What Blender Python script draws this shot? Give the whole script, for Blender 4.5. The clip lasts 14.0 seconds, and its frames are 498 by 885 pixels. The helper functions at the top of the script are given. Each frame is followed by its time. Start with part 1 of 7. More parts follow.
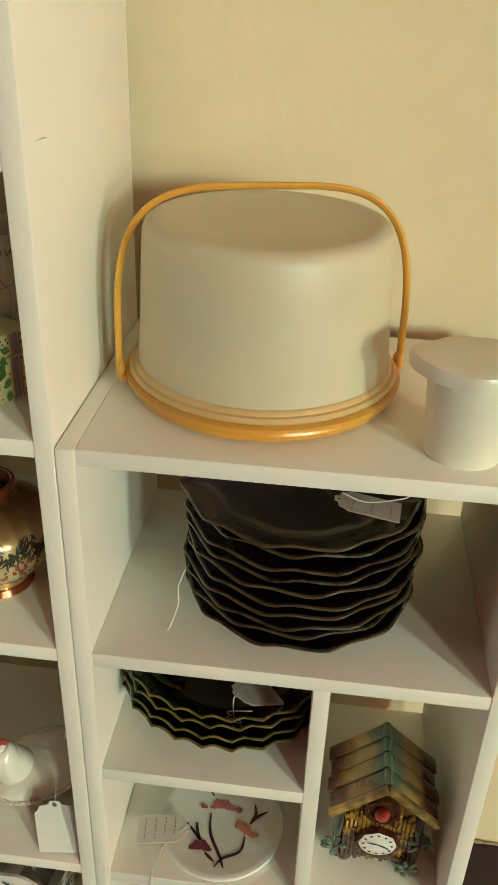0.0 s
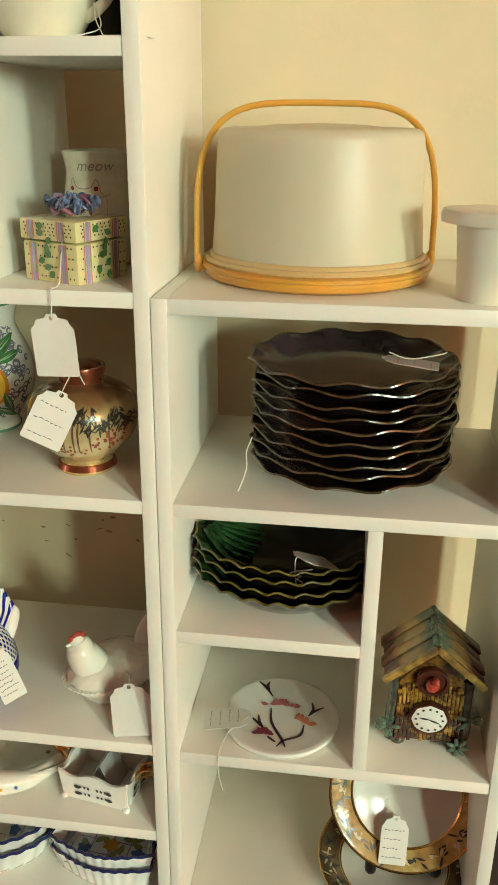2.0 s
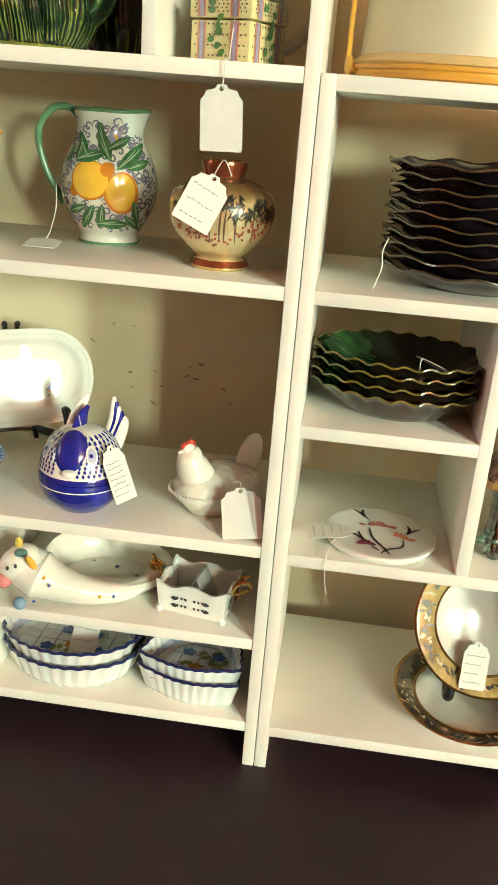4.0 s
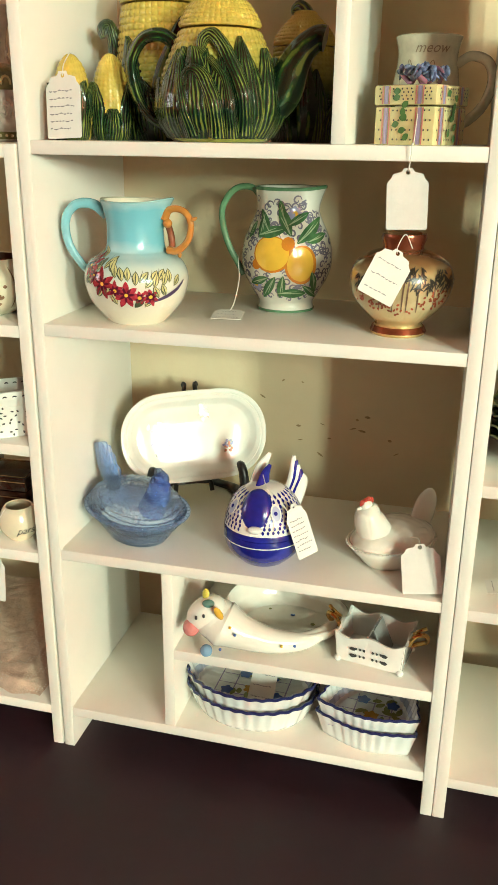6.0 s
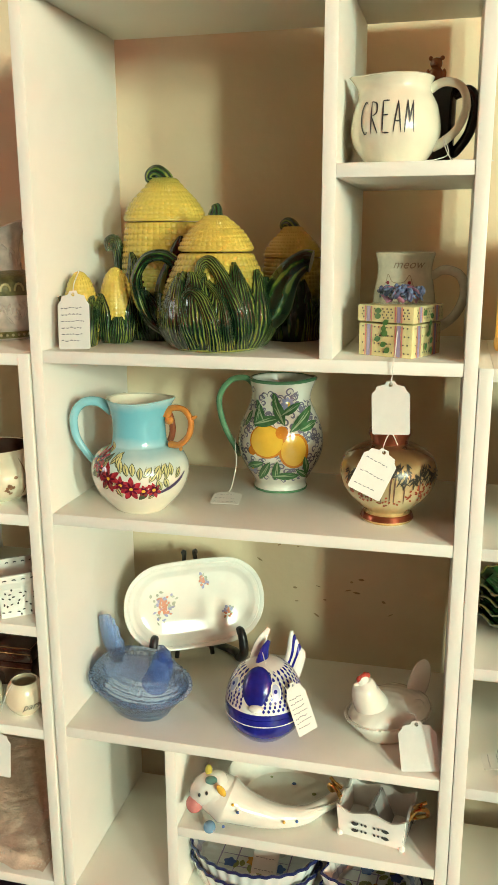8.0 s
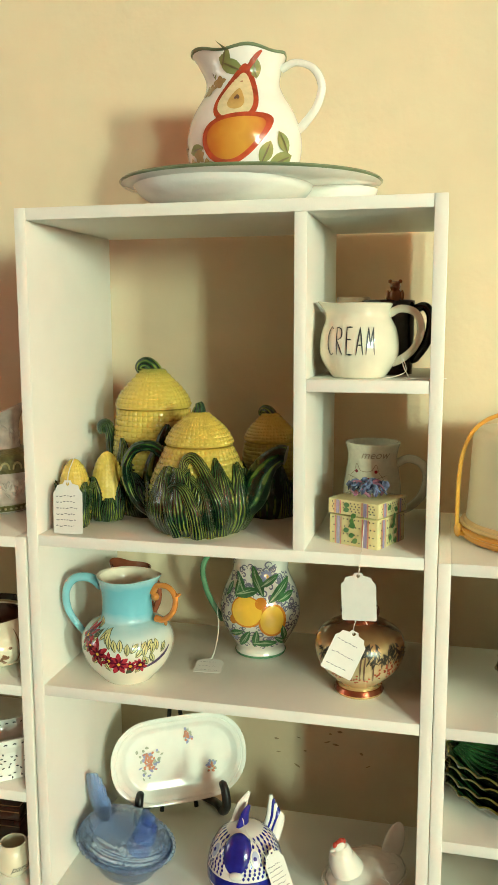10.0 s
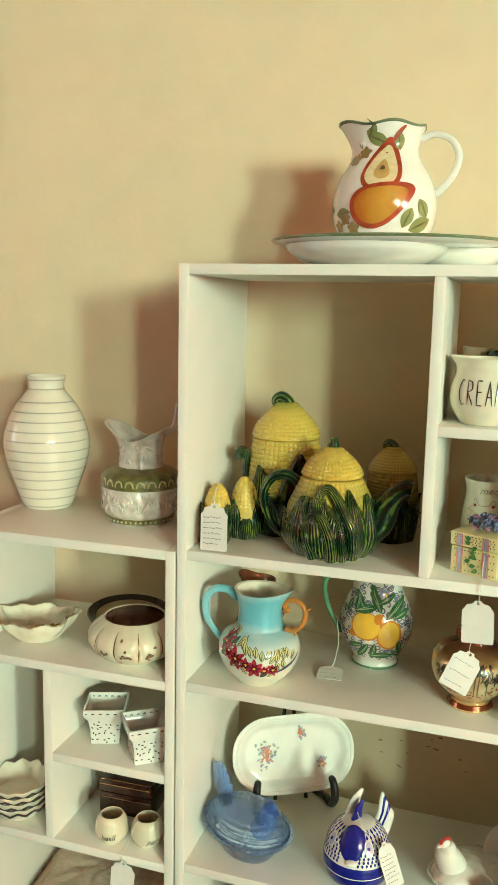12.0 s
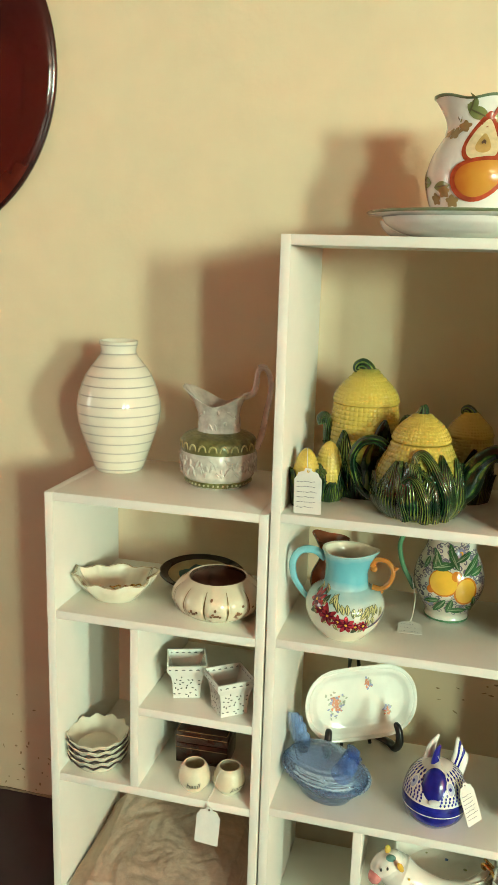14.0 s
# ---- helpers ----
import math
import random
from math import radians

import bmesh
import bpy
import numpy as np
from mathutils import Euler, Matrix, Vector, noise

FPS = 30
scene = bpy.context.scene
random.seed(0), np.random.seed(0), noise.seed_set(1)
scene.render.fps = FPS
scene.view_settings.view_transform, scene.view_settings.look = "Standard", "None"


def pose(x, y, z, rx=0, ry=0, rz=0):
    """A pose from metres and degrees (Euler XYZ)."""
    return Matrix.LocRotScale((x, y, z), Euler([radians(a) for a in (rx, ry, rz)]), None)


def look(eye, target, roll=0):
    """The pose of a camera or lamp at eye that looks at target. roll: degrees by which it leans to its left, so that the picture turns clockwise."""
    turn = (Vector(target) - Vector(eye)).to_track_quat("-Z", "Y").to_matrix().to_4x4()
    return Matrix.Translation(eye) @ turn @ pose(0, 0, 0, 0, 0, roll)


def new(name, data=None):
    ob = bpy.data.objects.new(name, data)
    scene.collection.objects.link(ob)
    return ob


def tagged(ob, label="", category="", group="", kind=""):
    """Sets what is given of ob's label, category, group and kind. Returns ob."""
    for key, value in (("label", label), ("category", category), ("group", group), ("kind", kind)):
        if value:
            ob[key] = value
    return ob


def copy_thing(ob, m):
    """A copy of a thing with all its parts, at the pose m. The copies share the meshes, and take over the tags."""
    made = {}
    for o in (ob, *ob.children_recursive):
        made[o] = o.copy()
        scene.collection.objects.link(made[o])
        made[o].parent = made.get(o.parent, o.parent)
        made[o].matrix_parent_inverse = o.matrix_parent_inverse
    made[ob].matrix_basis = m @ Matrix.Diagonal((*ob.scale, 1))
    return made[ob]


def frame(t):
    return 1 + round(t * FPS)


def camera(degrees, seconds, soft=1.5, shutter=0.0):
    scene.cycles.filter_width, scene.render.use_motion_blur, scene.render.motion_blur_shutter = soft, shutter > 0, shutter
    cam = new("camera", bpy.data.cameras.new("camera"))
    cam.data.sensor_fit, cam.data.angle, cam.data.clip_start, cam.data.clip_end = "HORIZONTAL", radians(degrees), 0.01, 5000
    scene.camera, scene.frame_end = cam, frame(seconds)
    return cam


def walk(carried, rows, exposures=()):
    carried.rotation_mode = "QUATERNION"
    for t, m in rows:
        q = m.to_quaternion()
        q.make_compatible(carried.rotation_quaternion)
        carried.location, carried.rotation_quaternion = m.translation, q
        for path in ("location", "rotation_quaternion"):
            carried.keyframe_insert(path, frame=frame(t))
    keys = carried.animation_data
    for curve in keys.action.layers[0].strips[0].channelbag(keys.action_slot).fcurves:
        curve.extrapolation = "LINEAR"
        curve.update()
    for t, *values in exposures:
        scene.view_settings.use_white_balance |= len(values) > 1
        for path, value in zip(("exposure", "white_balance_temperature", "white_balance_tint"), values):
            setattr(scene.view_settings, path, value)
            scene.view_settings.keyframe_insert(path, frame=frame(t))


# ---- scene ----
cam = camera(33.3, 14.0)
PATH = [
    (0, (0.081, 0.123, 1.372), (-0.093, 1.848, 0.375), 2.1),
    (0.5, (0.082, 0.081, 1.364), (-0.116, 1.712, 0.222), 3.9),
    (1, (0.131, -0.041, 1.366), (-0.072, 1.661, 0.336), 4.5),
    (1.5, (0.132, -0.121, 1.311), (-0.105, 1.674, 0.461), 3.5),
    (2, (0.069, -0.13, 1.18), (-0.175, 1.712, 0.443), 0.5),
    (2.2, (0.052, -0.136, 1.134), (-0.195, 1.711, 0.408), -0.6),
    (4.3, (-0.129, -0.3, 0.942), (-0.307, 1.551, 0.207), 5.3),
    (4.5, (-0.139, -0.304, 0.945), (-0.352, 1.544, 0.21), 4.9),
    (5, (-0.155, -0.312, 0.954), (-0.453, 1.526, 0.224), 3.9),
    (5.5, (-0.17, -0.32, 0.974), (-0.552, 1.508, 0.256), 2.6),
    (6, (-0.189, -0.334, 1.009), (-0.65, 1.484, 0.314), 0.7),
    (6.5, (-0.193, -0.342, 1.038), (-0.71, 1.474, 0.379), -0.5),
    (7, (-0.185, -0.343, 1.071), (-0.698, 1.503, 0.496), -0.4),
    (7.5, (-0.19, -0.349, 1.109), (-0.68, 1.519, 0.589), -0.2),
    (8, (-0.189, -0.361, 1.155), (-0.653, 1.525, 0.68), -0.2),
    (8.5, (-0.182, -0.379, 1.199), (-0.643, 1.518, 0.763), -0.7),
    (9, (-0.17, -0.397, 1.251), (-0.634, 1.507, 0.849), -1.1),
    (9.2, (-0.159, -0.405, 1.269), (-0.615, 1.506, 0.898), -0.6),
    (11.3, (-0.152, -0.503, 1.428), (-0.602, 1.428, 1.164), 0.1),
    (11.5, (-0.19, -0.53, 1.44), (-0.626, 1.402, 1.159), 0.8),
    (12, (-0.231, -0.587, 1.426), (-0.834, 1.292, 1.106), 1.2),
    (12.5, (-0.275, -0.604, 1.417), (-0.995, 1.208, 0.972), 0.7),
    (13, (-0.325, -0.594, 1.41), (-1.134, 1.154, 0.871), 0.2),
    (13.5, (-0.397, -0.606, 1.398), (-1.006, 1.211, 0.827), 2.0),
    (14, (-0.465, -0.695, 1.455), (-0.95, 1.197, 1.022), 1.7),
]
EXPOSURES = ((0, -0.60, 6500, 7), (0.5, -0.45, 6500, 7), (1, -0.40, 6500, 7), (2.2, -0.25, 6500, 8), (4.3, 0.25, 6500, 10), (5.5, 0.24, 6500, 12), (7.5, 0.12, 6500, 10), (9, 0.05, 6450, 7), (11.5, -0.04, 6300, -1), (14, 0.04, 6300, -1))
walk(cam, [(t, look(eye, target, roll)) for t, eye, target, roll in PATH], EXPOSURES)

# ---- world and light ----
world = bpy.data.worlds.new("daylight")
scene.world = world
world.use_nodes = True
_wn = world.node_tree
_sky = _wn.nodes.new("ShaderNodeTexSky")
_sky.sky_type, _sky.sun_disc = "NISHITA", False
_sky.sun_elevation, _sky.sun_rotation = radians(38), radians(150)
_bg = _wn.nodes["Background"]
_bg.inputs["Strength"].default_value = 0.12
_wn.links.new(_sky.outputs[0], _bg.inputs["Color"])


def window_lamp(name, x, y, z, w, h, watts, color, turn):
    """An area lamp in a window's opening, for the sky outside it."""
    d = bpy.data.lights.new(name, "AREA")
    d.shape, d.size, d.size_y, d.energy, d.color = "RECTANGLE", w, h, watts, color
    ob = new(name, d)
    ob.matrix_world = pose(x, y, z, 90, 0, turn)
    return ob


# the two windows in the wall behind the camera, and one at the far left end of the room
WINDOWS = ((4.90, 5.70), (7.83, 9.07))
WIN_Z = (1.7, 3.7)
Y_FRONT, X_LEFT, X_RIGHT, Z_CEIL = -7.93, -4.6, 9.8, 4.2
LAMP = (0.80, 1.0, 0.79)
window_lamp("window_light", 5.30, Y_FRONT - 0.13, 2.70, 0.80, 2.0, 650.0, LAMP, 0)
window_lamp("window_light", 8.45, Y_FRONT - 0.13, 2.70, 1.24, 2.0, 1710.0, LAMP, 0)
window_lamp("window_light", X_LEFT - 0.13, -0.6, 1.6, 0.9, 1.3, 22.0, (0.95, 0.97, 0.90), -90)

# ---- materials ----
MATS = {}


def mat(name, col, rough=0.5, metal=0.0, var=0.08, scale=30.0, bump=0.0, bscale=None, coat=0.0, spec=0.5, trans=0.0, sss=0.0, alpha=1.0, stain=0.0, stain_col=(0.3, 0.2, 0.1), stain_scale=3.0, rvar=0.0, stain_at=0.56):
    """A surface with grain at a small scale, drift at a large one, and stains if wanted."""
    if name in MATS:
        return MATS[name]
    m = bpy.data.materials.new(name)
    m.use_nodes = True
    nt = m.node_tree
    n, l = nt.nodes, nt.links
    b = n["Principled BSDF"]
    tc = n.new("ShaderNodeTexCoord")
    b.inputs["Roughness"].default_value = rough
    b.inputs["Metallic"].default_value = metal
    b.inputs["Coat Weight"].default_value = coat
    b.inputs["Coat Roughness"].default_value = 0.06
    b.inputs["Specular IOR Level"].default_value = spec
    b.inputs["Transmission Weight"].default_value = trans
    b.inputs["Alpha"].default_value = alpha
    if sss:
        b.inputs["Subsurface Weight"].default_value = sss
        b.inputs["Subsurface Radius"].default_value = (0.01, 0.008, 0.006)
    fine, broad = n.new("ShaderNodeTexNoise"), n.new("ShaderNodeTexNoise")
    fine.inputs["Scale"].default_value, fine.inputs["Detail"].default_value = scale, 6
    broad.inputs["Scale"].default_value, broad.inputs["Detail"].default_value = scale / 9, 3
    for t in (fine, broad):
        l.new(tc.outputs["Object"], t.inputs["Vector"])
    mixf = n.new("ShaderNodeMath")
    mixf.operation = "ADD"
    l.new(fine.outputs["Fac"], mixf.inputs[0])
    l.new(broad.outputs["Fac"], mixf.inputs[1])
    ramp = n.new("ShaderNodeMapRange")
    ramp.inputs["From Min"].default_value, ramp.inputs["From Max"].default_value = 0.7, 1.3
    ramp.inputs["To Min"].default_value, ramp.inputs["To Max"].default_value = 1 - var, 1 + var
    l.new(mixf.outputs[0], ramp.inputs["Value"])
    mul = n.new("ShaderNodeMix")
    mul.data_type, mul.blend_type = "RGBA", "MULTIPLY"
    mul.inputs["Factor"].default_value = 1.0
    mul.inputs["A"].default_value = (*col, 1)
    l.new(ramp.outputs[0], mul.inputs["B"])
    out = mul.outputs["Result"]
    if stain:
        sn = n.new("ShaderNodeTexNoise")
        sn.inputs["Scale"].default_value, sn.inputs["Detail"].default_value, sn.inputs["Roughness"].default_value = stain_scale, 8, 0.65
        l.new(tc.outputs["Object"], sn.inputs["Vector"])
        sr = n.new("ShaderNodeMapRange")
        sr.inputs["From Min"].default_value, sr.inputs["From Max"].default_value = stain_at, stain_at + 0.18
        sr.inputs["To Max"].default_value = stain
        l.new(sn.outputs["Fac"], sr.inputs["Value"])
        sm = n.new("ShaderNodeMix")
        sm.data_type = "RGBA"
        sm.inputs["B"].default_value = (*stain_col, 1)
        l.new(sr.outputs[0], sm.inputs["Factor"])
        l.new(out, sm.inputs["A"])
        out = sm.outputs["Result"]
    l.new(out, b.inputs["Base Color"])
    if rvar:
        rr = n.new("ShaderNodeMapRange")
        rr.inputs["To Min"].default_value, rr.inputs["To Max"].default_value = max(0.02, rough - rvar), min(1, rough + rvar)
        l.new(fine.outputs["Fac"], rr.inputs["Value"])
        l.new(rr.outputs[0], b.inputs["Roughness"])
    if bump:
        bn = n.new("ShaderNodeTexNoise")
        bn.inputs["Scale"].default_value, bn.inputs["Detail"].default_value = bscale or scale * 2, 5
        l.new(tc.outputs["Object"], bn.inputs["Vector"])
        bp = n.new("ShaderNodeBump")
        bp.inputs["Strength"].default_value, bp.inputs["Distance"].default_value = bump, 0.002
        l.new(bn.outputs["Fac"], bp.inputs["Height"])
        l.new(bp.outputs[0], b.inputs["Normal"])
    MATS[name] = m
    return m


def glaze(name, col, **kw):
    """Glossy fired glaze over pottery."""
    o = dict(rough=0.14, var=0.05, scale=40, bump=0.05, bscale=60, coat=0.5, rvar=0.05)
    o.update(kw)
    return mat(name, col, **o)


def banded(name, stops, axis="Z", lo=0.0, hi=1.0, wobble=0.06, **kw):
    """A glaze whose colour runs through the stops along one axis of the object, from lo to hi metres."""
    if name in MATS:
        return MATS[name]
    m = glaze(name, stops[0][1], **kw)
    nt = m.node_tree
    n, l = nt.nodes, nt.links
    b = n["Principled BSDF"]
    tc = n.new("ShaderNodeTexCoord")
    sp = n.new("ShaderNodeSeparateXYZ")
    l.new(tc.outputs["Object"], sp.inputs[0])
    mr = n.new("ShaderNodeMapRange")
    mr.inputs["From Min"].default_value, mr.inputs["From Max"].default_value = lo, hi
    l.new(sp.outputs[axis], mr.inputs["Value"])
    nz = n.new("ShaderNodeTexNoise")
    nz.inputs["Scale"].default_value = 22
    l.new(tc.outputs["Object"], nz.inputs["Vector"])
    ma = n.new("ShaderNodeMath")
    ma.operation = "MULTIPLY_ADD"
    ma.inputs[1].default_value = wobble * 2
    l.new(nz.outputs["Fac"], ma.inputs[0])
    sub = n.new("ShaderNodeMath")
    sub.operation = "SUBTRACT"
    sub.inputs[1].default_value = wobble
    l.new(mr.outputs[0], sub.inputs[0])
    l.new(sub.outputs[0], ma.inputs[2])
    cr = n.new("ShaderNodeValToRGB")
    e = cr.color_ramp.elements
    while len(e) < len(stops):
        e.new(0.5)
    for el, (p, c) in zip(e, stops):
        el.position, el.color = p, (*c, 1)
    l.new(ma.outputs[0], cr.inputs["Fac"])
    l.new(cr.outputs["Color"], b.inputs["Base Color"])
    return m


def striped(name, stops, bands, twist=1.5, **kw):
    """A glaze with veins that run along a leaf, by its own map of width and length."""
    if name in MATS:
        return MATS[name]
    m = glaze(name, stops[0][1], **kw)
    nt = m.node_tree
    n, l = nt.nodes, nt.links
    uv = n.new("ShaderNodeUVMap")
    uv.uv_map = "leaf"
    w = n.new("ShaderNodeTexWave")
    w.bands_direction, w.wave_profile = "X", "SIN"
    w.inputs["Scale"].default_value, w.inputs["Distortion"].default_value, w.inputs["Detail Scale"].default_value = bands, twist, 1.2
    l.new(uv.outputs[0], w.inputs["Vector"])
    cr = n.new("ShaderNodeValToRGB")
    e = cr.color_ramp.elements
    while len(e) < len(stops):
        e.new(0.5)
    for el, (p, c) in zip(e, stops):
        el.position, el.color = p, (*c, 1)
    tc = n.new("ShaderNodeTexCoord")
    pool = n.new("ShaderNodeTexNoise")
    pool.inputs["Scale"].default_value, pool.inputs["Detail"].default_value = 34, 2
    l.new(tc.outputs["Object"], pool.inputs["Vector"])
    mr = n.new("ShaderNodeMapRange")
    mr.inputs["From Min"].default_value, mr.inputs["From Max"].default_value = 0.35, 0.65
    mr.inputs["To Min"].default_value, mr.inputs["To Max"].default_value = 0.5, 1.3
    l.new(pool.outputs["Fac"], mr.inputs["Value"])
    pooled = n.new("ShaderNodeMath")
    pooled.operation = "MULTIPLY"
    l.new(w.outputs["Fac"], pooled.inputs[0])
    l.new(mr.outputs[0], pooled.inputs[1])
    l.new(pooled.outputs[0], cr.inputs["Fac"])
    l.new(cr.outputs["Color"], n["Principled BSDF"].inputs["Base Color"])
    bp = n.new("ShaderNodeBump")
    bp.inputs["Strength"].default_value, bp.inputs["Distance"].default_value = 0.5, 0.002
    l.new(w.outputs["Fac"], bp.inputs["Height"])
    l.new(bp.outputs[0], n["Principled BSDF"].inputs["Normal"])
    return m


WALL = mat("cream wall paint", (0.70, 0.58, 0.385), rough=0.75, var=0.035, scale=14, bump=0.45, bscale=55, stain=0.07, stain_col=(0.5, 0.38, 0.2), stain_scale=2.2)
# unseen walls and ceiling: added, their red chosen to warm the bounced fill
FAR = mat("warm bounce wall", (0.58, 0.12, 0.052), rough=0.8, var=0.05, scale=8, bump=0.1, bscale=60)
CEIL_BOUNCE = mat("warm bounce ceiling", (0.42, 0.12, 0.065), rough=0.8, var=0.03, scale=8, bump=0.1, bscale=60)
FLOOR = mat("dark plum floor paint", (0.022, 0.0075, 0.0135), rough=0.58, var=0.3, scale=9, bump=0.2, bscale=40, stain=0.10, stain_col=(0.06, 0.045, 0.045), stain_scale=7, rvar=0.12)
BOARD = mat("white melamine board", (0.81, 0.775, 0.695), rough=0.42, var=0.025, scale=18, bump=0.04, bscale=200, rvar=0.08, stain=0.06, stain_col=(0.6, 0.52, 0.38), stain_scale=9)
TRIM = mat("white window paint", (0.78, 0.77, 0.73), rough=0.4, var=0.03, scale=20)
GLASS = mat("window glass", (1, 1, 1), rough=0.0, var=0.0, trans=1.0)


# ---- mesh helpers ----
def link(name, bm, material, parent=None, label="", smooth=True):
    me = bpy.data.meshes.new(name)
    bmesh.ops.recalc_face_normals(bm, faces=bm.faces[:])
    bm.to_mesh(me)
    bm.free()
    me.materials.append(material)
    if smooth:
        me.shade_smooth()
        me.set_sharp_from_angle(angle=radians(38))
    ob = new(name, me)
    if parent:
        ob.parent = parent
    if label:
        ob["label"] = label
    return ob


part = link


def thing(name, at, label, category, turn=0.0, group="", tilt=(0, 0)):
    ob = new(name)
    ob.empty_display_size = 0.03
    ob.matrix_world = pose(at[0], at[1], at[2], tilt[0], tilt[1], turn)
    return tagged(ob, label, category, group)


def box(bm, lo, hi, bevel=0.0, m=None):
    d = [b - a for a, b in zip(lo, hi)]
    c = [(a + b) / 2 for a, b in zip(lo, hi)]
    mm = Matrix.Translation(c) @ Matrix.Diagonal((*d, 1))
    vs = bmesh.ops.create_cube(bm, size=1, matrix=(m or Matrix()) @ mm)["verts"]
    if bevel:
        es = list({e for v in vs for e in v.link_edges})
        bmesh.ops.bevel(bm, geom=es, offset=bevel, segments=2, affect="EDGES", profile=0.5)


def boxed(name, lo, hi, material, parent=None, bevel=0.0, label="", m=None):
    bm = bmesh.new()
    box(bm, lo, hi, bevel, m)
    return link(name, bm, material, parent, label)


# ---- the room ----
WALL_Y = 1.125


def structure(ob, label, category):
    return tagged(ob, label, category, kind="structure")


structure(boxed("floor", (X_LEFT - 0.2, Y_FRONT - 0.2, -0.1), (X_RIGHT + 0.2, WALL_Y + 0.15, 0), FLOOR), "dark plum painted floor with pale specks", "floor")
structure(boxed("ceiling", (X_LEFT - 0.2, Y_FRONT - 0.2, Z_CEIL), (X_RIGHT + 0.2, WALL_Y + 0.15, Z_CEIL + 0.1), CEIL_BOUNCE), "unseen ceiling tinted red to warm the bounced light", "ceiling")


def ragged_wall():
    """The back wall; its plaster ends a little unevenly above the floor."""
    bm = bmesh.new()
    box(bm, (X_LEFT, WALL_Y, 0.0), (X_RIGHT, WALL_Y + 0.13, Z_CEIL))
    return link("wall_north", bm, WALL)


structure(ragged_wall(), "cream painted plaster wall, scuffed and stained low down", "wall")
structure(boxed("wall_east", (X_RIGHT, Y_FRONT, 0), (X_RIGHT + 0.12, WALL_Y, Z_CEIL), FAR), "unseen wall tinted terracotta to warm the bounced light", "wall")


def wall_with_openings(name, along, at, thick, a0, a1, holes, label):
    """A wall along x or y, made of the pieces between and round its openings, joined in one mesh."""
    bm = bmesh.new()

    def piece(p, q, z0, z1):
        lo, hi = ((p, at, z0), (q, at + thick, z1)) if along == "x" else ((at, p, z0), (at + thick, q, z1))
        box(bm, lo, hi)
    edge = a0
    for p, q, z0, z1 in holes:
        piece(edge, p, 0, Z_CEIL)
        piece(p, q, 0, z0)
        piece(p, q, z1, Z_CEIL)
        edge = q
    piece(edge, a1, 0, Z_CEIL)
    return structure(link(name, bm, FAR), label, "wall")


wall_with_openings("wall_south", "x", Y_FRONT - 0.12, 0.12, X_LEFT, X_RIGHT, [(a, b, *WIN_Z) for a, b in WINDOWS], "unseen wall with two windows, tinted terracotta for warm bounce")
wall_with_openings("wall_west", "y", X_LEFT - 0.12, 0.12, Y_FRONT, WALL_Y, [(-1.05, -0.15, 0.95, 2.25)], "unseen wall with one window, tinted terracotta for warm bounce")


def window_at(name, along, a, b, z0, z1, at):
    """A white sash window: frame, one cross of bars, panes."""
    win = tagged(new(name), "white painted sash window letting in daylight", "window", kind="structure")

    def bar(nm, p, q, u, v, d=0.05, mtl=TRIM):
        lo, hi = ((p, at - d / 2, u), (q, at + d / 2, v)) if along == "x" else ((at - d / 2, p, u), (at + d / 2, q, v))
        return boxed(nm, lo, hi, mtl, win, 0.003 if mtl is TRIM else 0)
    t, mid, zm = 0.035, (a + b) / 2, (z0 + z1) / 2
    bar("window_frame", a, a + t, z0, z1)
    bar("window_frame", b - t, b, z0, z1)
    bar("window_frame", a + t, b - t, z0, z0 + t)
    bar("window_frame", a + t, b - t, z1 - t, z1)
    bar("glazing_bar", mid - 0.012, mid + 0.012, z0 + t, z1 - t, 0.03)
    bar("meeting_rail", a + t, mid - 0.012, zm - 0.015, zm + 0.015, 0.03)
    bar("meeting_rail", mid + 0.012, b - t, zm - 0.015, zm + 0.015, 0.03)
    for p, q in ((a + t, mid - 0.012), (mid + 0.012, b - t)):
        for u, v in ((z0 + t, zm - 0.015), (zm + 0.015, z1 - t)):
            bar("pane", p, q, u, v, 0.004, GLASS).visible_shadow = False
    return win


for _i, (_a, _b) in enumerate(WINDOWS):
    window_at("window_%d" % (_i + 1), "x", _a, _b, *WIN_Z, Y_FRONT - 0.06)
window_at("window_3", "y", -1.05, -0.15, 0.95, 2.25, X_LEFT - 0.06)

# ---- the three shelf units ----
FRONT, BACK, T = 0.738, 1.06, 0.018


def unit(name, x0, x1, top, shelves, bottom, dividers, halves, label):
    """A white board unit: two sides down to the floor, a top, full shelves, dividers and half shelves. Heights are of the upper faces."""
    u = thing(name, ((x0 + x1) / 2, FRONT, 0), label, "shelf unit")
    ox = (x0 + x1) / 2

    def board(nm, lo, hi):
        return boxed(nm, (lo[0] - ox, lo[1] - FRONT, lo[2]), (hi[0] - ox, hi[1] - FRONT, hi[2]), BOARD, u, 0.0012)
    a, b = x0 + T, x1 - T
    board("side_panel", (x0, FRONT, 0), (a, BACK, top))
    board("side_panel", (b, FRONT, 0), (x1, BACK, top))
    for nm, z in [("top_board", top), ("bottom_board", bottom)] + [("shelf", z) for z in shelves]:
        board(nm, (a, FRONT + 0.0015, z - T), (b, BACK - 0.002, z))
    for x, z0, z1 in dividers:
        board("divider", (x, FRONT + 0.002, z0), (x + T, BACK - 0.003, z1 - T))
    for p, q, z in halves:
        board("half_shelf", (p, FRONT + 0.002, z - T), (q, BACK - 0.003, z))
    return u


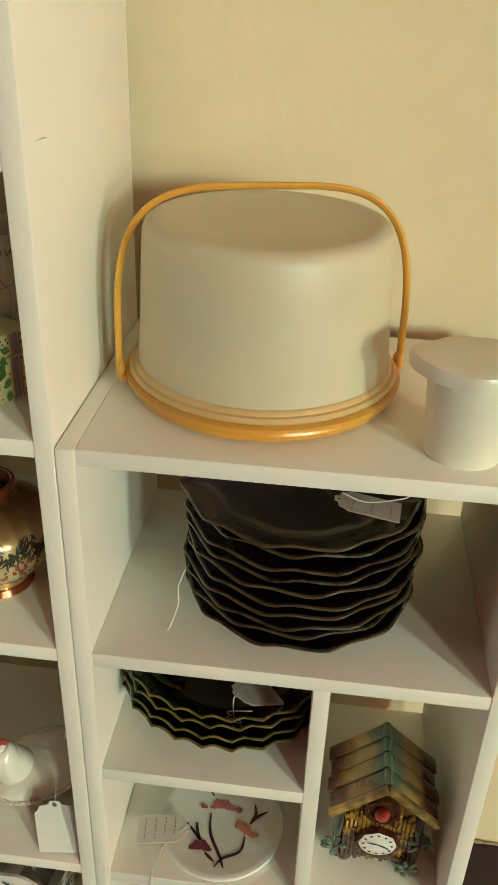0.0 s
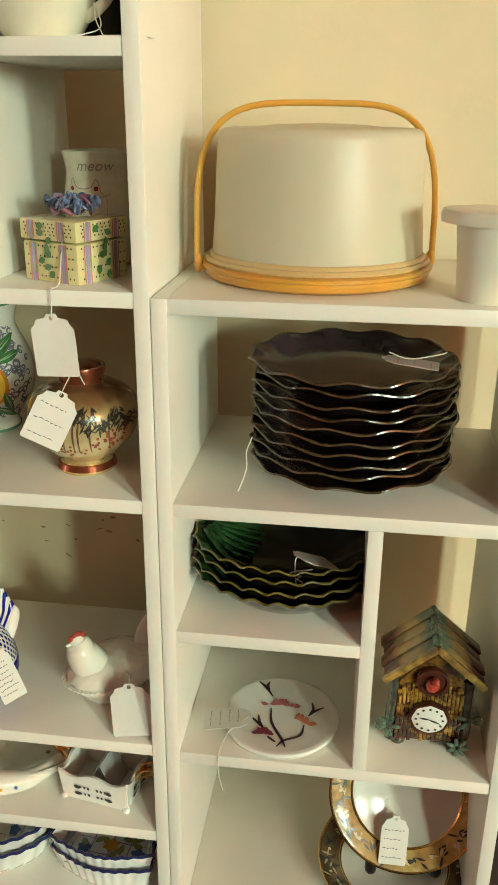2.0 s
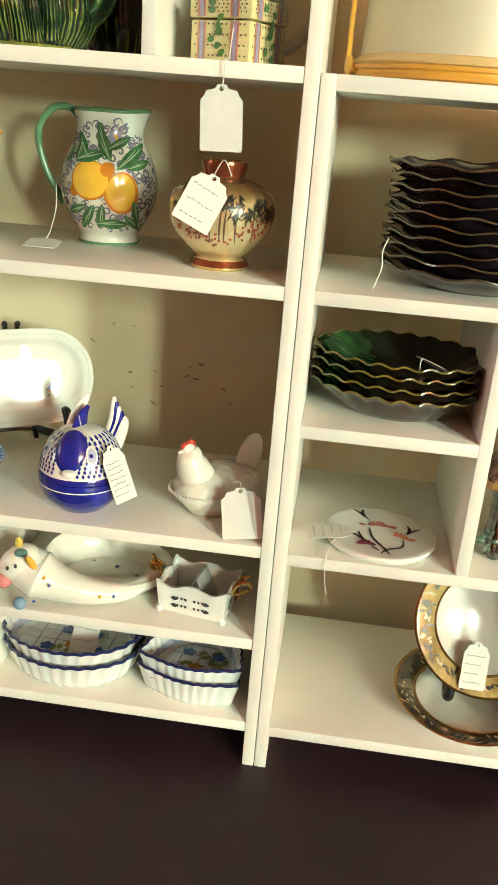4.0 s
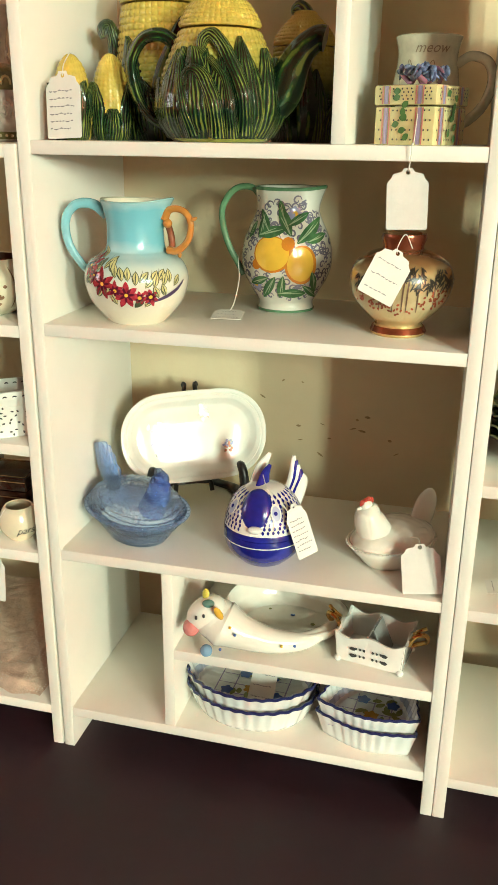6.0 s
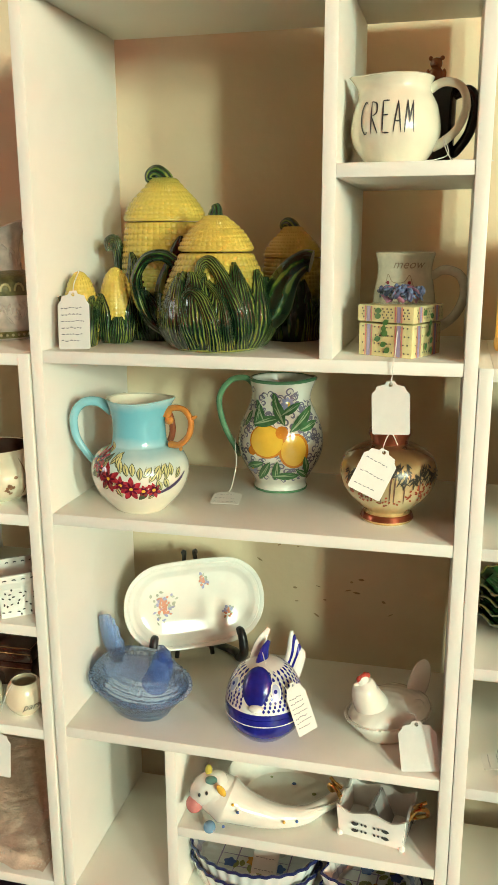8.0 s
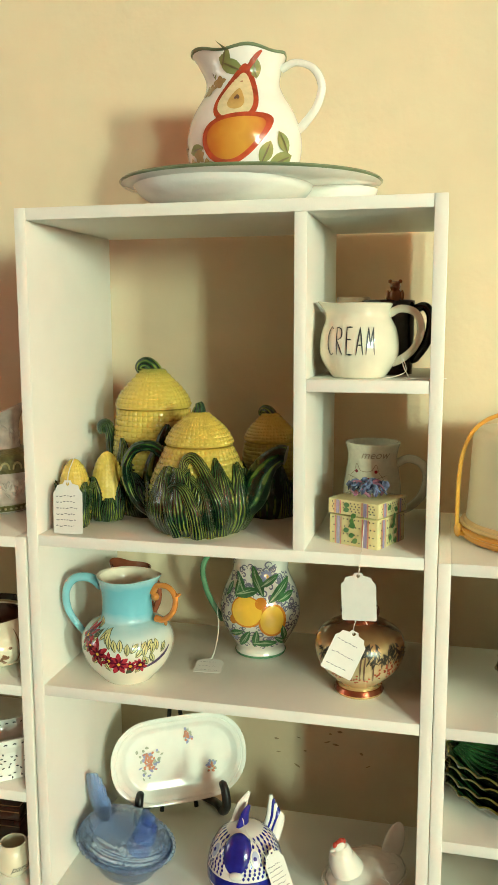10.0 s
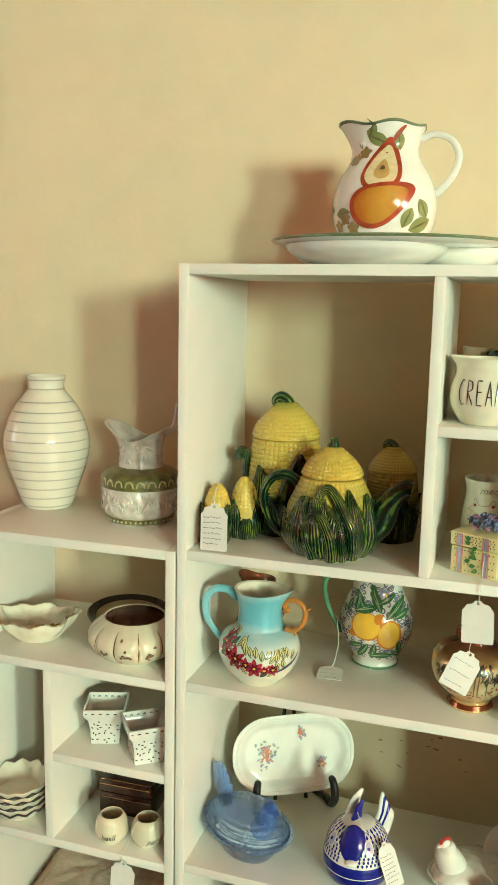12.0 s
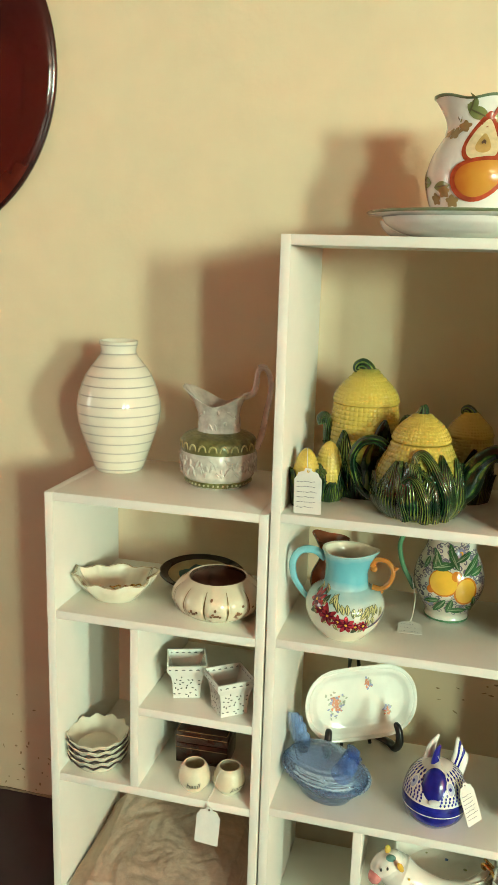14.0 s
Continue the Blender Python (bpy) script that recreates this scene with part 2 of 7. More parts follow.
# heights of the upper faces
C1, C2, C3, CH_UP, CH_LOW, CB = 0.998, 0.749, 0.384, 1.248, 0.230, 0.081
S1, LH, S3, SB, STOP = 0.748, 0.556, 0.378, 0.078, 0.993
RH = 0.570
LS1, LS3 = 0.743, 0.372  # the left unit hangs its shelves a little lower
unit("shelf_unit", -1.247, -0.791, STOP, (LS1, LS3), SB, [(-1.067, LS3, LS1)], [(-1.049, -0.809, LH)], "low white board shelf unit with one divided shelf")
unit("shelf_unit", -0.787, -0.156, 1.497, (C1, C2, C3), CB, [(-0.363, C1, 1.497), (-0.600, CB, C3)], [(-0.345, -0.174, CH_UP), (-0.582, -0.174, CH_LOW)], "tall white board shelf unit with divided top and bottom shelves")
unit("shelf_unit", -0.155, 0.289, STOP, (S1, S3), SB, [(0.094, S3, S1)], [(-0.137, 0.094, RH)], "low white board shelf unit standing at the end of the row")


# ---- shape helpers ----
def curve(pts, n=6):
    """A smooth line through the points (Catmull-Rom), n steps a span."""
    p = [Vector(q) for q in pts]
    p = [p[0] * 2 - p[1]] + p + [p[-1] * 2 - p[-2]]
    out = []
    for i in range(1, len(p) - 2):
        for k in range(n):
            t = k / n
            a, b, c, d = p[i - 1:i + 3]
            out.append(0.5 * (2 * b + (c - a) * t + (2 * a - 5 * b + 4 * c - d) * t * t + (3 * b - a - 3 * c + d) * t ** 3))
    return out + [p[-2]]


def profile(pts, n=5):
    return [(max(q.x, 0.0), q.y) for q in curve([(r, z, 0) for r, z in pts], n)]


def rad(prof, z):
    """The outer radius of a turned form at height z."""
    best = 0.0
    for (r0, z0), (r1, z1) in zip(prof, prof[1:]):
        if min(z0, z1) <= z <= max(z0, z1) and abs(z1 - z0) > 1e-9:
            best = max(best, r0 + (r1 - r0) * (z - z0) / (z1 - z0))
    return best or max(r for r, _ in prof)


def lathe(bm, prof, seg=48, wob=None, m=None, uv=False):
    """A turned form. wob(angle, radius, z) gives the point's radius and height."""
    m = m or Matrix()
    rings = []
    for r, z in prof:
        if r < 1e-5:
            rings.append([bm.verts.new(m @ Vector((0, 0, z)))])
            continue
        ring = []
        for k in range(seg):
            a = 2 * math.pi * k / seg
            rr, zz = wob(a, r, z) if wob else (r, z)
            ring.append(bm.verts.new(m @ Vector((rr * math.cos(a), rr * math.sin(a), zz))))
        rings.append(ring)
    for p, q in zip(rings, rings[1:]):
        for k in range(seg):
            j = (k + 1) % seg
            if len(p) == 1 and len(q) == 1:
                continue
            if len(p) == 1:
                bm.faces.new((p[0], q[j], q[k]))
            elif len(q) == 1:
                bm.faces.new((p[k], p[j], q[0]))
            else:
                bm.faces.new((p[k], p[j], q[j], q[k]))
    return bm


def shell(outer, wall=0.004, floor=0.005):
    """The closed profile of a hollow vessel from its outer line: foot, out and up, over the lip, down inside."""
    o = [(0, outer[0][1])] + list(outer)
    inner = [(max(r - wall, 0.002), z) for r, z in reversed(outer) if z > outer[0][1] + floor]
    lip = [((outer[-1][0] - wall / 2), outer[-1][1] + wall * 0.35)]
    return o + lip + inner + [(0, outer[0][1] + floor)]


def turned(name, prof, material, parent, seg=48, label="", wob=None, m=None):
    bm = bmesh.new()
    lathe(bm, prof, seg, wob, m)
    return part(name, bm, material, parent, label)


def tube(bm, pts, r, seg=10, flat=1.0, closed=False):
    """A round bar along the points; r may be a function of the way along, 0 to 1."""
    pts = [Vector(p) for p in pts]
    n = len(pts)
    rings, side = [], None
    for i, p in enumerate(pts):
        d = (pts[(i + 1) % n] - pts[i - 1]) if closed else (pts[min(i + 1, n - 1)] - pts[max(i - 1, 0)])
        d.normalize()
        if side is None:
            side = d.orthogonal().normalized()
        side = (side - d * side.dot(d)).normalized()
        up = d.cross(side)
        rr = r(i / (n - 1)) if callable(r) else r
        rings.append([bm.verts.new(p + (side * math.cos(2 * math.pi * k / seg) + up * (flat * math.sin(2 * math.pi * k / seg))) * rr) for k in range(seg)])
    for i in range(n if closed else n - 1):
        p, q = rings[i], rings[(i + 1) % n]
        for k in range(seg):
            j = (k + 1) % seg
            bm.faces.new((p[k], p[j], q[j], q[k]))
    if not closed:
        bm.faces.new(rings[0][::-1])
        bm.faces.new(rings[-1])


def tubed(name, pts, r, material, parent, label="", seg=10, flat=1.0, n=6, closed=False):
    bm = bmesh.new()
    tube(bm, curve(pts, n) if n > 1 else pts, r, seg, flat, closed)
    return part(name, bm, material, parent, label)


def blob(bm, c, radii, m=None, u=16, v=10, f=None):
    """An egg of the given half sizes; f(unit vector) may swell it."""
    mm = Matrix.Translation(c) @ (m or Matrix())
    vs = bmesh.ops.create_uvsphere(bm, u_segments=u, v_segments=v, radius=1)["verts"]
    for p in vs:
        k = f(p.co) if f else 1.0
        p.co = mm @ Vector((p.co.x * radii[0] * k, p.co.y * radii[1] * k, p.co.z * radii[2] * k))


def blobbed(name, c, radii, material, parent, label="", m=None, u=16, v=10, f=None):
    bm = bmesh.new()
    blob(bm, c, radii, m, u, v, f)
    return part(name, bm, material, parent, label)


def petal(length, width, n=7):
    """A leaf or petal outline along +v from the origin."""
    side = [(width / 2 * math.sin(math.pi * k / n) ** 0.8, length * k / n) for k in range(1, n)]
    return [(0, 0)] + side + [(0, length)] + [(-a, b) for a, b in reversed(side)]


def disc(r, n=18, ry=None):
    return [(r * math.cos(2 * math.pi * k / n), (ry or r) * math.sin(2 * math.pi * k / n)) for k in range(n)]


def spun(poly, deg, at=(0, 0)):
    c, s = math.cos(radians(deg)), math.sin(radians(deg))
    return [(x * c - y * s + at[0], x * s + y * c + at[1]) for x, y in poly]


def on_turned(prof, ang, z, off=0.0006):
    """A map from a flat painted pattern (across, up) onto a turned form, centred at the angle (degrees; -90 faces the room) and height."""
    def to(u, v):
        r = rad(prof, z + v) + off
        a = radians(ang) + u / max(rad(prof, z + v), 0.012)
        return Vector((r * math.cos(a), r * math.sin(a), z + v))
    return to


def on_flat(off=0.0006, m=None):
    m = m or Matrix()
    return lambda u, v: m @ Vector((u, v, off))


def paint(bm, poly, flat, step=0):
    """A painted patch: the outline laid on a surface, with two inner rings so that it follows the curve."""
    cx = sum(p[0] for p in poly) / len(poly)
    cy = sum(p[1] for p in poly) / len(poly)
    o = flat(cx, cy)
    lift = (flat(cx + 1e-4, cy) - o).cross(flat(cx, cy + 1e-4) - o).normalized() * (step % 12) * 0.00004

    def to(u, v):
        return flat(u, v) + lift
    rings = []
    for k in (1.0, 0.66, 0.33):
        rings.append([bm.verts.new(to(cx + (x - cx) * k, cy + (y - cy) * k)) for x, y in poly])
    mid = bm.verts.new(to(cx, cy))
    n = len(poly)
    for p, q in zip(rings, rings[1:]):
        for k in range(n):
            bm.faces.new((p[k], p[(k + 1) % n], q[(k + 1) % n], q[k]))
    for k in range(n):
        bm.faces.new((rings[-1][k], rings[-1][(k + 1) % n], mid))


def stroke(bm, pts, w, to):
    """A painted line of width w through flat points, laid on a surface."""
    pts = [(p.x, p.y) for p in curve([(x, y, 0) for x, y in pts], 5)]
    left, right = [], []
    for i, (x, y) in enumerate(pts):
        a, b = pts[max(i - 1, 0)], pts[min(i + 1, len(pts) - 1)]
        dx, dy = b[0] - a[0], b[1] - a[1]
        d = math.hypot(dx, dy) or 1
        k = w / 2 * (0.35 + 0.65 * math.sin(math.pi * (i + 0.5) / len(pts)))
        left.append(bm.verts.new(to(x - dy / d * k, y + dx / d * k)))
        right.append(bm.verts.new(to(x + dy / d * k, y - dx / d * k)))
    for i in range(len(pts) - 1):
        bm.faces.new((left[i], left[i + 1], right[i + 1], right[i]))


def painted(name, patches, material, parent, to=None, label=""):
    """Painted patches of one colour as one part; patches are outlines, or (outline, map)."""
    bm = bmesh.new()
    for k, p in enumerate(patches):
        if isinstance(p, tuple):
            paint(bm, p[0], p[1], k)
        else:
            paint(bm, p, to, k)
    return tagged(part(name, bm, material, parent, label), kind="stuff" if len(patches) > 1 else "")


def strokes(name, lines, w, material, parent, to, label=""):
    bm = bmesh.new()
    for p in lines:
        stroke(bm, p, w, to)
    return tagged(part(name, bm, material, parent, label), kind="stuff" if len(lines) > 1 else "")


def lettering(text, height, to, material, parent, stretch=1.0, slant=0.0, name="lettering", weight=0.0, spacing=1.0):
    """Words in the built-in font, laid on a surface, centred on its origin."""
    c = bpy.data.curves.new(name, "FONT")
    c.body, c.size, c.align_x, c.align_y, c.shear, c.offset, c.space_character = text, height * 1.4, "CENTER", "CENTER", slant, weight, spacing
    c.resolution_u = 3
    tmp = bpy.data.objects.new("letters", c)
    scene.collection.objects.link(tmp)
    me = bpy.data.meshes.new_from_object(tmp.evaluated_get(bpy.context.evaluated_depsgraph_get()))
    bpy.data.objects.remove(tmp)
    bm = bmesh.new()
    bm.from_mesh(me)
    bpy.data.meshes.remove(me)
    bmesh.ops.subdivide_edges(bm, edges=[e for e in bm.edges if e.calc_length() > height * 0.3], cuts=2)
    bmesh.ops.triangulate(bm, faces=bm.faces[:])
    for v in bm.verts:
        v.co = to(v.co.x * stretch, v.co.y)
    return part(name, bm, material, parent)


# ---- shared materials ----
IVORY = glaze("ivory glaze", (0.78, 0.72, 0.56))
PORCELAIN = glaze("white porcelain", (0.82, 0.80, 0.74), rough=0.1)
BLACKLINE = mat("black brush paint", (0.03, 0.028, 0.03), rough=0.35)
BROWNLINE = mat("brown brush paint", (0.12, 0.06, 0.035), rough=0.35)
GOLD = mat("worn gilding", (0.62, 0.37, 0.12), rough=0.24, metal=1.0, var=0.25, scale=90)
LEAFGREEN = glaze("painted leaf green", (0.07, 0.17, 0.05), var=0.3)
OLIVE = glaze("painted olive green", (0.25, 0.27, 0.10), var=0.25)
RED = glaze("painted red", (0.45, 0.05, 0.03), var=0.25)
CRIMSON = glaze("painted crimson", (0.32, 0.03, 0.05), var=0.3)
PINK = glaze("painted pink", (0.62, 0.22, 0.2), var=0.25)
YELLOW = glaze("painted yellow", (0.78, 0.45, 0.05), var=0.12)
BLUE = glaze("painted blue", (0.07, 0.13, 0.35), var=0.3)
COBALT = glaze("cobalt glaze", (0.012, 0.016, 0.22), var=0.35, scale=60)
LILAC = glaze("painted lilac", (0.33, 0.28, 0.42), var=0.25)
CARD = mat("white price card", (0.74, 0.72, 0.66), rough=0.7, var=0.04, scale=60, bump=0.1, bscale=300)
THREAD = mat("white cotton thread", (0.72, 0.70, 0.62), rough=0.85, var=0.1, scale=300)
INK = mat("faded pen ink", (0.16, 0.15, 0.17), rough=0.6)
BLACKWOOD = mat("black lacquered wood", (0.012, 0.01, 0.01), rough=0.3, var=0.3, scale=50, coat=0.3)

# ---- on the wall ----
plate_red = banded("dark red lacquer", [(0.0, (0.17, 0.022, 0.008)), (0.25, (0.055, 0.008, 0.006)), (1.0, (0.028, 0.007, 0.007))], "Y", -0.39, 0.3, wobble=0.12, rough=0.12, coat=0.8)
wd = thing("wall_disc", (-1.79, WALL_Y - 0.004, 1.86), "large round dark red lacquered disc hanging on the wall", "wall decoration", tilt=(90, 0))
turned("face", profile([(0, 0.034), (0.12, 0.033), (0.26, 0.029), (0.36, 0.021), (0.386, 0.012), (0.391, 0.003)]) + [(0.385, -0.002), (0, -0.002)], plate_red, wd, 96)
turned("rim", [(0.3855, -0.0015), (0.3935, 0.0), (0.3945, 0.006), (0.3915, 0.0105), (0.3865, 0.0125)], mat("dark lacquer rim", (0.03, 0.006, 0.005), rough=0.2, coat=0.5, var=0.2), wd, 96, "thin darker rim")
outlet = thing("wall_outlet", (-1.878, WALL_Y - 0.0005, 0.40), "cream plastic double power outlet on the wall", "power outlet")
PLASTIC = mat("cream outlet plastic", (0.72, 0.68, 0.56), rough=0.35, var=0.03)
boxed("cover_plate", (-0.036, -0.006, -0.058), (0.036, 0, 0.058), PLASTIC, outlet, 0.003)
SLOT = mat("slot shade", (0.03, 0.025, 0.02), rough=0.6)
for _z in (0.024, -0.024):
    bm = bmesh.new()
    blob(bm, (0, -0.006, _z), (0.017, 0.0025, 0.014))
    sock = part("socket", bm, PLASTIC, outlet)
    for _x in (-0.006, 0.006):
        # a dark bar on the face, coloured as the slot's shaded recess
        boxed("slot", (_x - 0.001, -0.0092, _z - 0.001), (_x + 0.001, -0.0084, _z + 0.007), SLOT, sock)
blobbed("screw", (0, -0.0065, 0), (0.003, 0.0015, 0.003), mat("steel screw", (0.5, 0.48, 0.44), rough=0.3, metal=1.0), outlet)


def scuffs():
    """Chips and scuffs in the wall's paint that show behind the middle unit and low on the left."""
    rng = random.Random(5)
    to = lambda u, v: Vector((u, WALL_Y - 0.0006, v))
    dents = []
    for _ in range(15):
        x, z = rng.uniform(-0.60, -0.2), rng.gauss(0.50, 0.035)
        dents.append(spun(petal(rng.uniform(0.003, 0.016), rng.uniform(0.002, 0.005)), rng.choice((80, 100, -70)) + rng.uniform(-30, 30), (x, z)))
    for _ in range(150):
        x, z = rng.uniform(-2.3, -1.28), abs(rng.gauss(0, 0.14)) + 0.012
        dents.append(spun(petal(rng.uniform(0.003, 0.014), rng.uniform(0.002, 0.006)), rng.uniform(0, 360), (x, z)))
    ob = painted("wall_scuff", dents, mat("brown scuffed plaster", (0.36, 0.25, 0.13), rough=0.9, var=0.4, scale=80), None, to)
    return tagged(ob, "brown chips and scuffs in the wall paint", "scuff marks", kind="stuff")


scuffs()


def foot_line():
    """The broken lower edge of the plaster along the floor."""
    bm = bmesh.new()
    rng = random.Random(3)
    x = X_LEFT
    while x < X_RIGHT - 0.05:
        w = rng.uniform(0.02, 0.07)
        h = rng.uniform(0.002, 0.007)
        box(bm, (x, WALL_Y - rng.uniform(0.004, 0.008), 0), (min(x + w, X_RIGHT), WALL_Y - 0.001, h), 0.0015)
        x += w * 0.97
    return structure(link("trim", bm, mat("crumbled plaster edge", (0.30, 0.24, 0.15), rough=0.95, var=0.4, scale=60, bump=0.5)), "crumbled plaster edge along the floor", "trim")


foot_line()


# ---- price tags ----
def price_tag(m, w, h, lines=0, thread=(), label="white paper price tag on a cotton thread", bend=0.0, col=None, seed=1):
    """A card with clipped shoulders and a hole, hung by its top; m carries its local x (across), z (up) from the hole."""
    t = new("price_tag")
    t.matrix_world = m
    tagged(t, label, "price tag", "price tags")
    bm = bmesh.new()
    s = w / 2
    out = [(-0.93 * s, -h), (0.93 * s, -h), (s, -0.97 * h), (s, -0.16 * h), (0.80 * s, -0.08 * h), (0.72 * s, 0.0), (0.30 * s, 0.035 * h), (0.22 * s, 0.10 * h), (-0.22 * s, 0.10 * h), (-0.30 * s, 0.035 * h), (-0.72 * s, 0.0), (-0.80 * s, -0.08 * h), (-s, -0.16 * h), (-s, -0.97 * h)]
    hole = [(0.055 * w * math.cos(2 * math.pi * k / 14 - math.pi / 2), 0.03 * h + 0.055 * w * math.sin(2 * math.pi * k / 14 - math.pi / 2)) for k in range(14)]

    def at(x, z, y):
        return Vector((x, y + bend * (z / h) ** 2 * h, z))
    faces = []
    for y in (-0.0004, 0.0004):
        a = [bm.verts.new(at(x, z, y)) for x, z in out]
        b = [bm.verts.new(at(x, z, y)) for x, z in hole]
        es = [bm.edges.new((r[k], r[(k + 1) % 14])) for r in (a, b) for k in range(14)]
        bmesh.ops.triangle_fill(bm, use_beauty=True, edges=es)
        faces.append((a, b))
    for i in (0, 1):
        p, q = faces[0][i], faces[1][i]
        for k in range(14):
            bm.faces.new((p[k], p[(k + 1) % 14], q[(k + 1) % 14], q[k]))
    part("card", bm, col or CARD, t)
    if lines:
        rng = random.Random(seed)
        to = lambda u, v: at(u, v, -0.0008)
        bm = bmesh.new()
        for k in range(lines):
            z = -0.22 * h - 0.62 * h * k / max(lines - 1, 1)
            x = -0.40 * w
            end = rng.uniform(0.15, 0.4) * w
            while x < end:
                ln = rng.uniform(0.05, 0.13) * w
                mid = (x + min(x + ln, end)) / 2
                stroke(bm, [(x, z), (mid, z + rng.uniform(-1, 1) * 0.014 * h), (min(x + ln, end), z)], 0.020 * h, to)
                x += ln + 0.03 * w
        part("writing", bm, INK, t)
    if thread:
        inv = m.inverted()
        bm = bmesh.new()
        tube(bm, curve([inv @ Vector(p) for p in thread], 6), 0.0007, 6)
        part("thread", bm, THREAD, t)
    return t


# ---- on the low unit at the end of the row: cake carrier, beaker, plates ----
def cake_carrier(at):
    amber = mat("amber plastic", (0.62, 0.30, 0.045), rough=0.28, var=0.06, scale=25, coat=0.2, sss=0.1)
    pale = mat("pale amber plastic", (0.60, 0.41, 0.19), rough=0.3, var=0.05, scale=25, coat=0.2)
    frost = mat("frosted white plastic", (0.58, 0.52, 0.385), rough=0.42, var=0.05, scale=12, bump=0.06, bscale=90, sss=0.25, stain=0.15, stain_col=(0.5, 0.42, 0.28), stain_scale=6)
    c = thing("cake_carrier", at, "frosted plastic cake carrier with amber base and carrying handle", "cake carrier", turn=15)
    turned("base_tray", [(0, 0.0), (0.128, 0.0), (0.136, 0.004), (0.1385, 0.010), (0.1375, 0.0125), (0.141, 0.0145), (0.1415, 0.018), (0.137, 0.020), (0.0, 0.020)], amber, c, 96)
    turned("dome_rim", [(0.120, 0.0205), (0.1360, 0.0205), (0.1372, 0.023), (0.1350, 0.0262), (0.1315, 0.0268), (0.1300, 0.0300), (0.1275, 0.0315), (0.120, 0.0315)], pale, c, 96, "pale amber rim")
    dome = [(0.1270, 0.029), (0.1276, 0.033), (0.1245, 0.08), (0.1225, 0.130), (0.1205, 0.160), (0.1185, 0.1665), (0.113, 0.1705), (0.104, 0.1715), (0.098, 0.1700), (0.05, 0.1745), (0, 0.176)]
    turned("dome", dome, frost, c, 96, "frosted translucent dome, scuffed on top")
    arch = []
    for k in range(33):
        a = math.pi * k / 32
        x, z = -math.cos(a), math.sin(a)
        arch.append((0.147 * math.copysign(abs(x) ** 0.50, x), 0.012 * math.sin(a), 0.022 + 0.176 * abs(z) ** 0.52))
    h = tubed("handle", arch, 0.0042, amber, c, "amber bail handle", 10, 0.7, 1)
    for sx in (-1, 1):
        bm = bmesh.new()
        blob(bm, (sx * 0.1455, 0, 0.017), (0.0055, 0.010, 0.012))
        box(bm, (sx * 0.139 - 0.006, -0.012, 0.009), (sx * 0.139 + 0.006, 0.012, 0.016), 0.002)
        part("hinge", bm, amber, c)


cake_carrier((0.013, 0.911, STOP))


def beaker(at):
    milk = mat("milky white plastic", (0.72, 0.69, 0.58), rough=0.3, var=0.04, scale=20, sss=0.25)
    b = thing("lidded_beaker", at, "small milky white plastic beaker with a lipped lid", "beaker", turn=12)
    turned("body", [(0, 0.0)] + profile([(0.033, 0.0), (0.0355, 0.004), (0.038, 0.04), (0.0415, 0.082)]) + [(0, 0.084)], milk, b, 56)

    def lip(a, r, z):
        k = 0.5 * max(0.0, math.cos(a)) ** 6 + 0.75 * max(0.0, math.cos(a - 2.9)) ** 8 + 0.06 * math.cos(7 * a)
        return r * (1 + 0.32 * k * (r > 0.03)), z + 0.002 * k
    turned("lid", [(0.042, 0.080), (0.0465, 0.080), (0.0472, 0.088), (0.0455, 0.0935), (0.041, 0.0955), (0.030, 0.0962), (0.0, 0.0968)], milk, b, 72, "pale lid with a pouring lip", lip)


beaker((0.208, 0.797, STOP))


def plate_stack(at, n, r, step, ruffle, lobes, body, rim, label, depth=0.026, sy=1.0, turn=0.0, jitter=0.002, group="", name="plate", spin=4):
    """Ruffled plates, one in another; each is a thing with a body and a bare glazed edge."""
    rng = random.Random(n)
    first = None
    for k in range(n):
        x, y = at[0] + rng.uniform(-jitter, jitter), at[1] + rng.uniform(-jitter, jitter)
        m = pose(x, y, at[2] + k * step, 0, 0, turn + rng.uniform(-spin, spin))
        if first is not None:
            copy_thing(first, m)
            continue
        p = first = tagged(new(name), label, "plate", group)
        p.matrix_world = m

        def wob(a, q, z):
            s = (q / r) ** 7
            c = math.cos(lobes * a) + 0.35 * math.cos(2 * lobes * a + 0.6)
            qq = q * (1 + ruffle * s * c)
            e = math.hypot(math.cos(a), math.sin(a) / sy) if sy != 1 else 1
            return qq / e, z + 0.0024 * s * math.sin(lobes * a)
        low = [(0, 0.002), (0.45 * r, 0.002), (0.47 * r, 0.0), (0.52 * r, 0.0), (0.56 * r, 0.003)] + profile([(0.60 * r, 0.004), (0.78 * r, depth * 0.5), (0.92 * r, depth * 0.86), (r, depth)], 4)
        top = [(0.992 * r, depth + 0.0022)] + profile([(0.975 * r, depth + 0.001), (0.86 * r, depth * 0.80), (0.7 * r, depth * 0.42), (0.52 * r, 0.0065)], 4) + [(0, 0.0055)]
        turned("body", low + top, body, p, 96, "", wob)
        if name == "leaf_plate":
            for q in range(6):
                y = -0.040 + 0.016 * q
                tubed("leaf_fold", [(0.104, 0.3 * y, depth * 0.93), (0.088, 0.62 * y + 0.004, depth * 0.80), (0.066, y, depth * 0.47), (0.040, 1.15 * y - 0.006, depth * 0.26)], lambda t: 0.0082 - 0.0045 * t, FOLDGREEN, p, "bright green leaf fold", 8, 0.6)
        turned("edge", [(0.993 * r, depth - 0.0005), (1.007 * r, depth + 0.0006), (1.003 * r, depth + 0.0026), (0.985 * r, depth + 0.0028), (0.975 * r, depth + 0.0016)], rim, p, 96, "paler worn edge", wob)
    return first


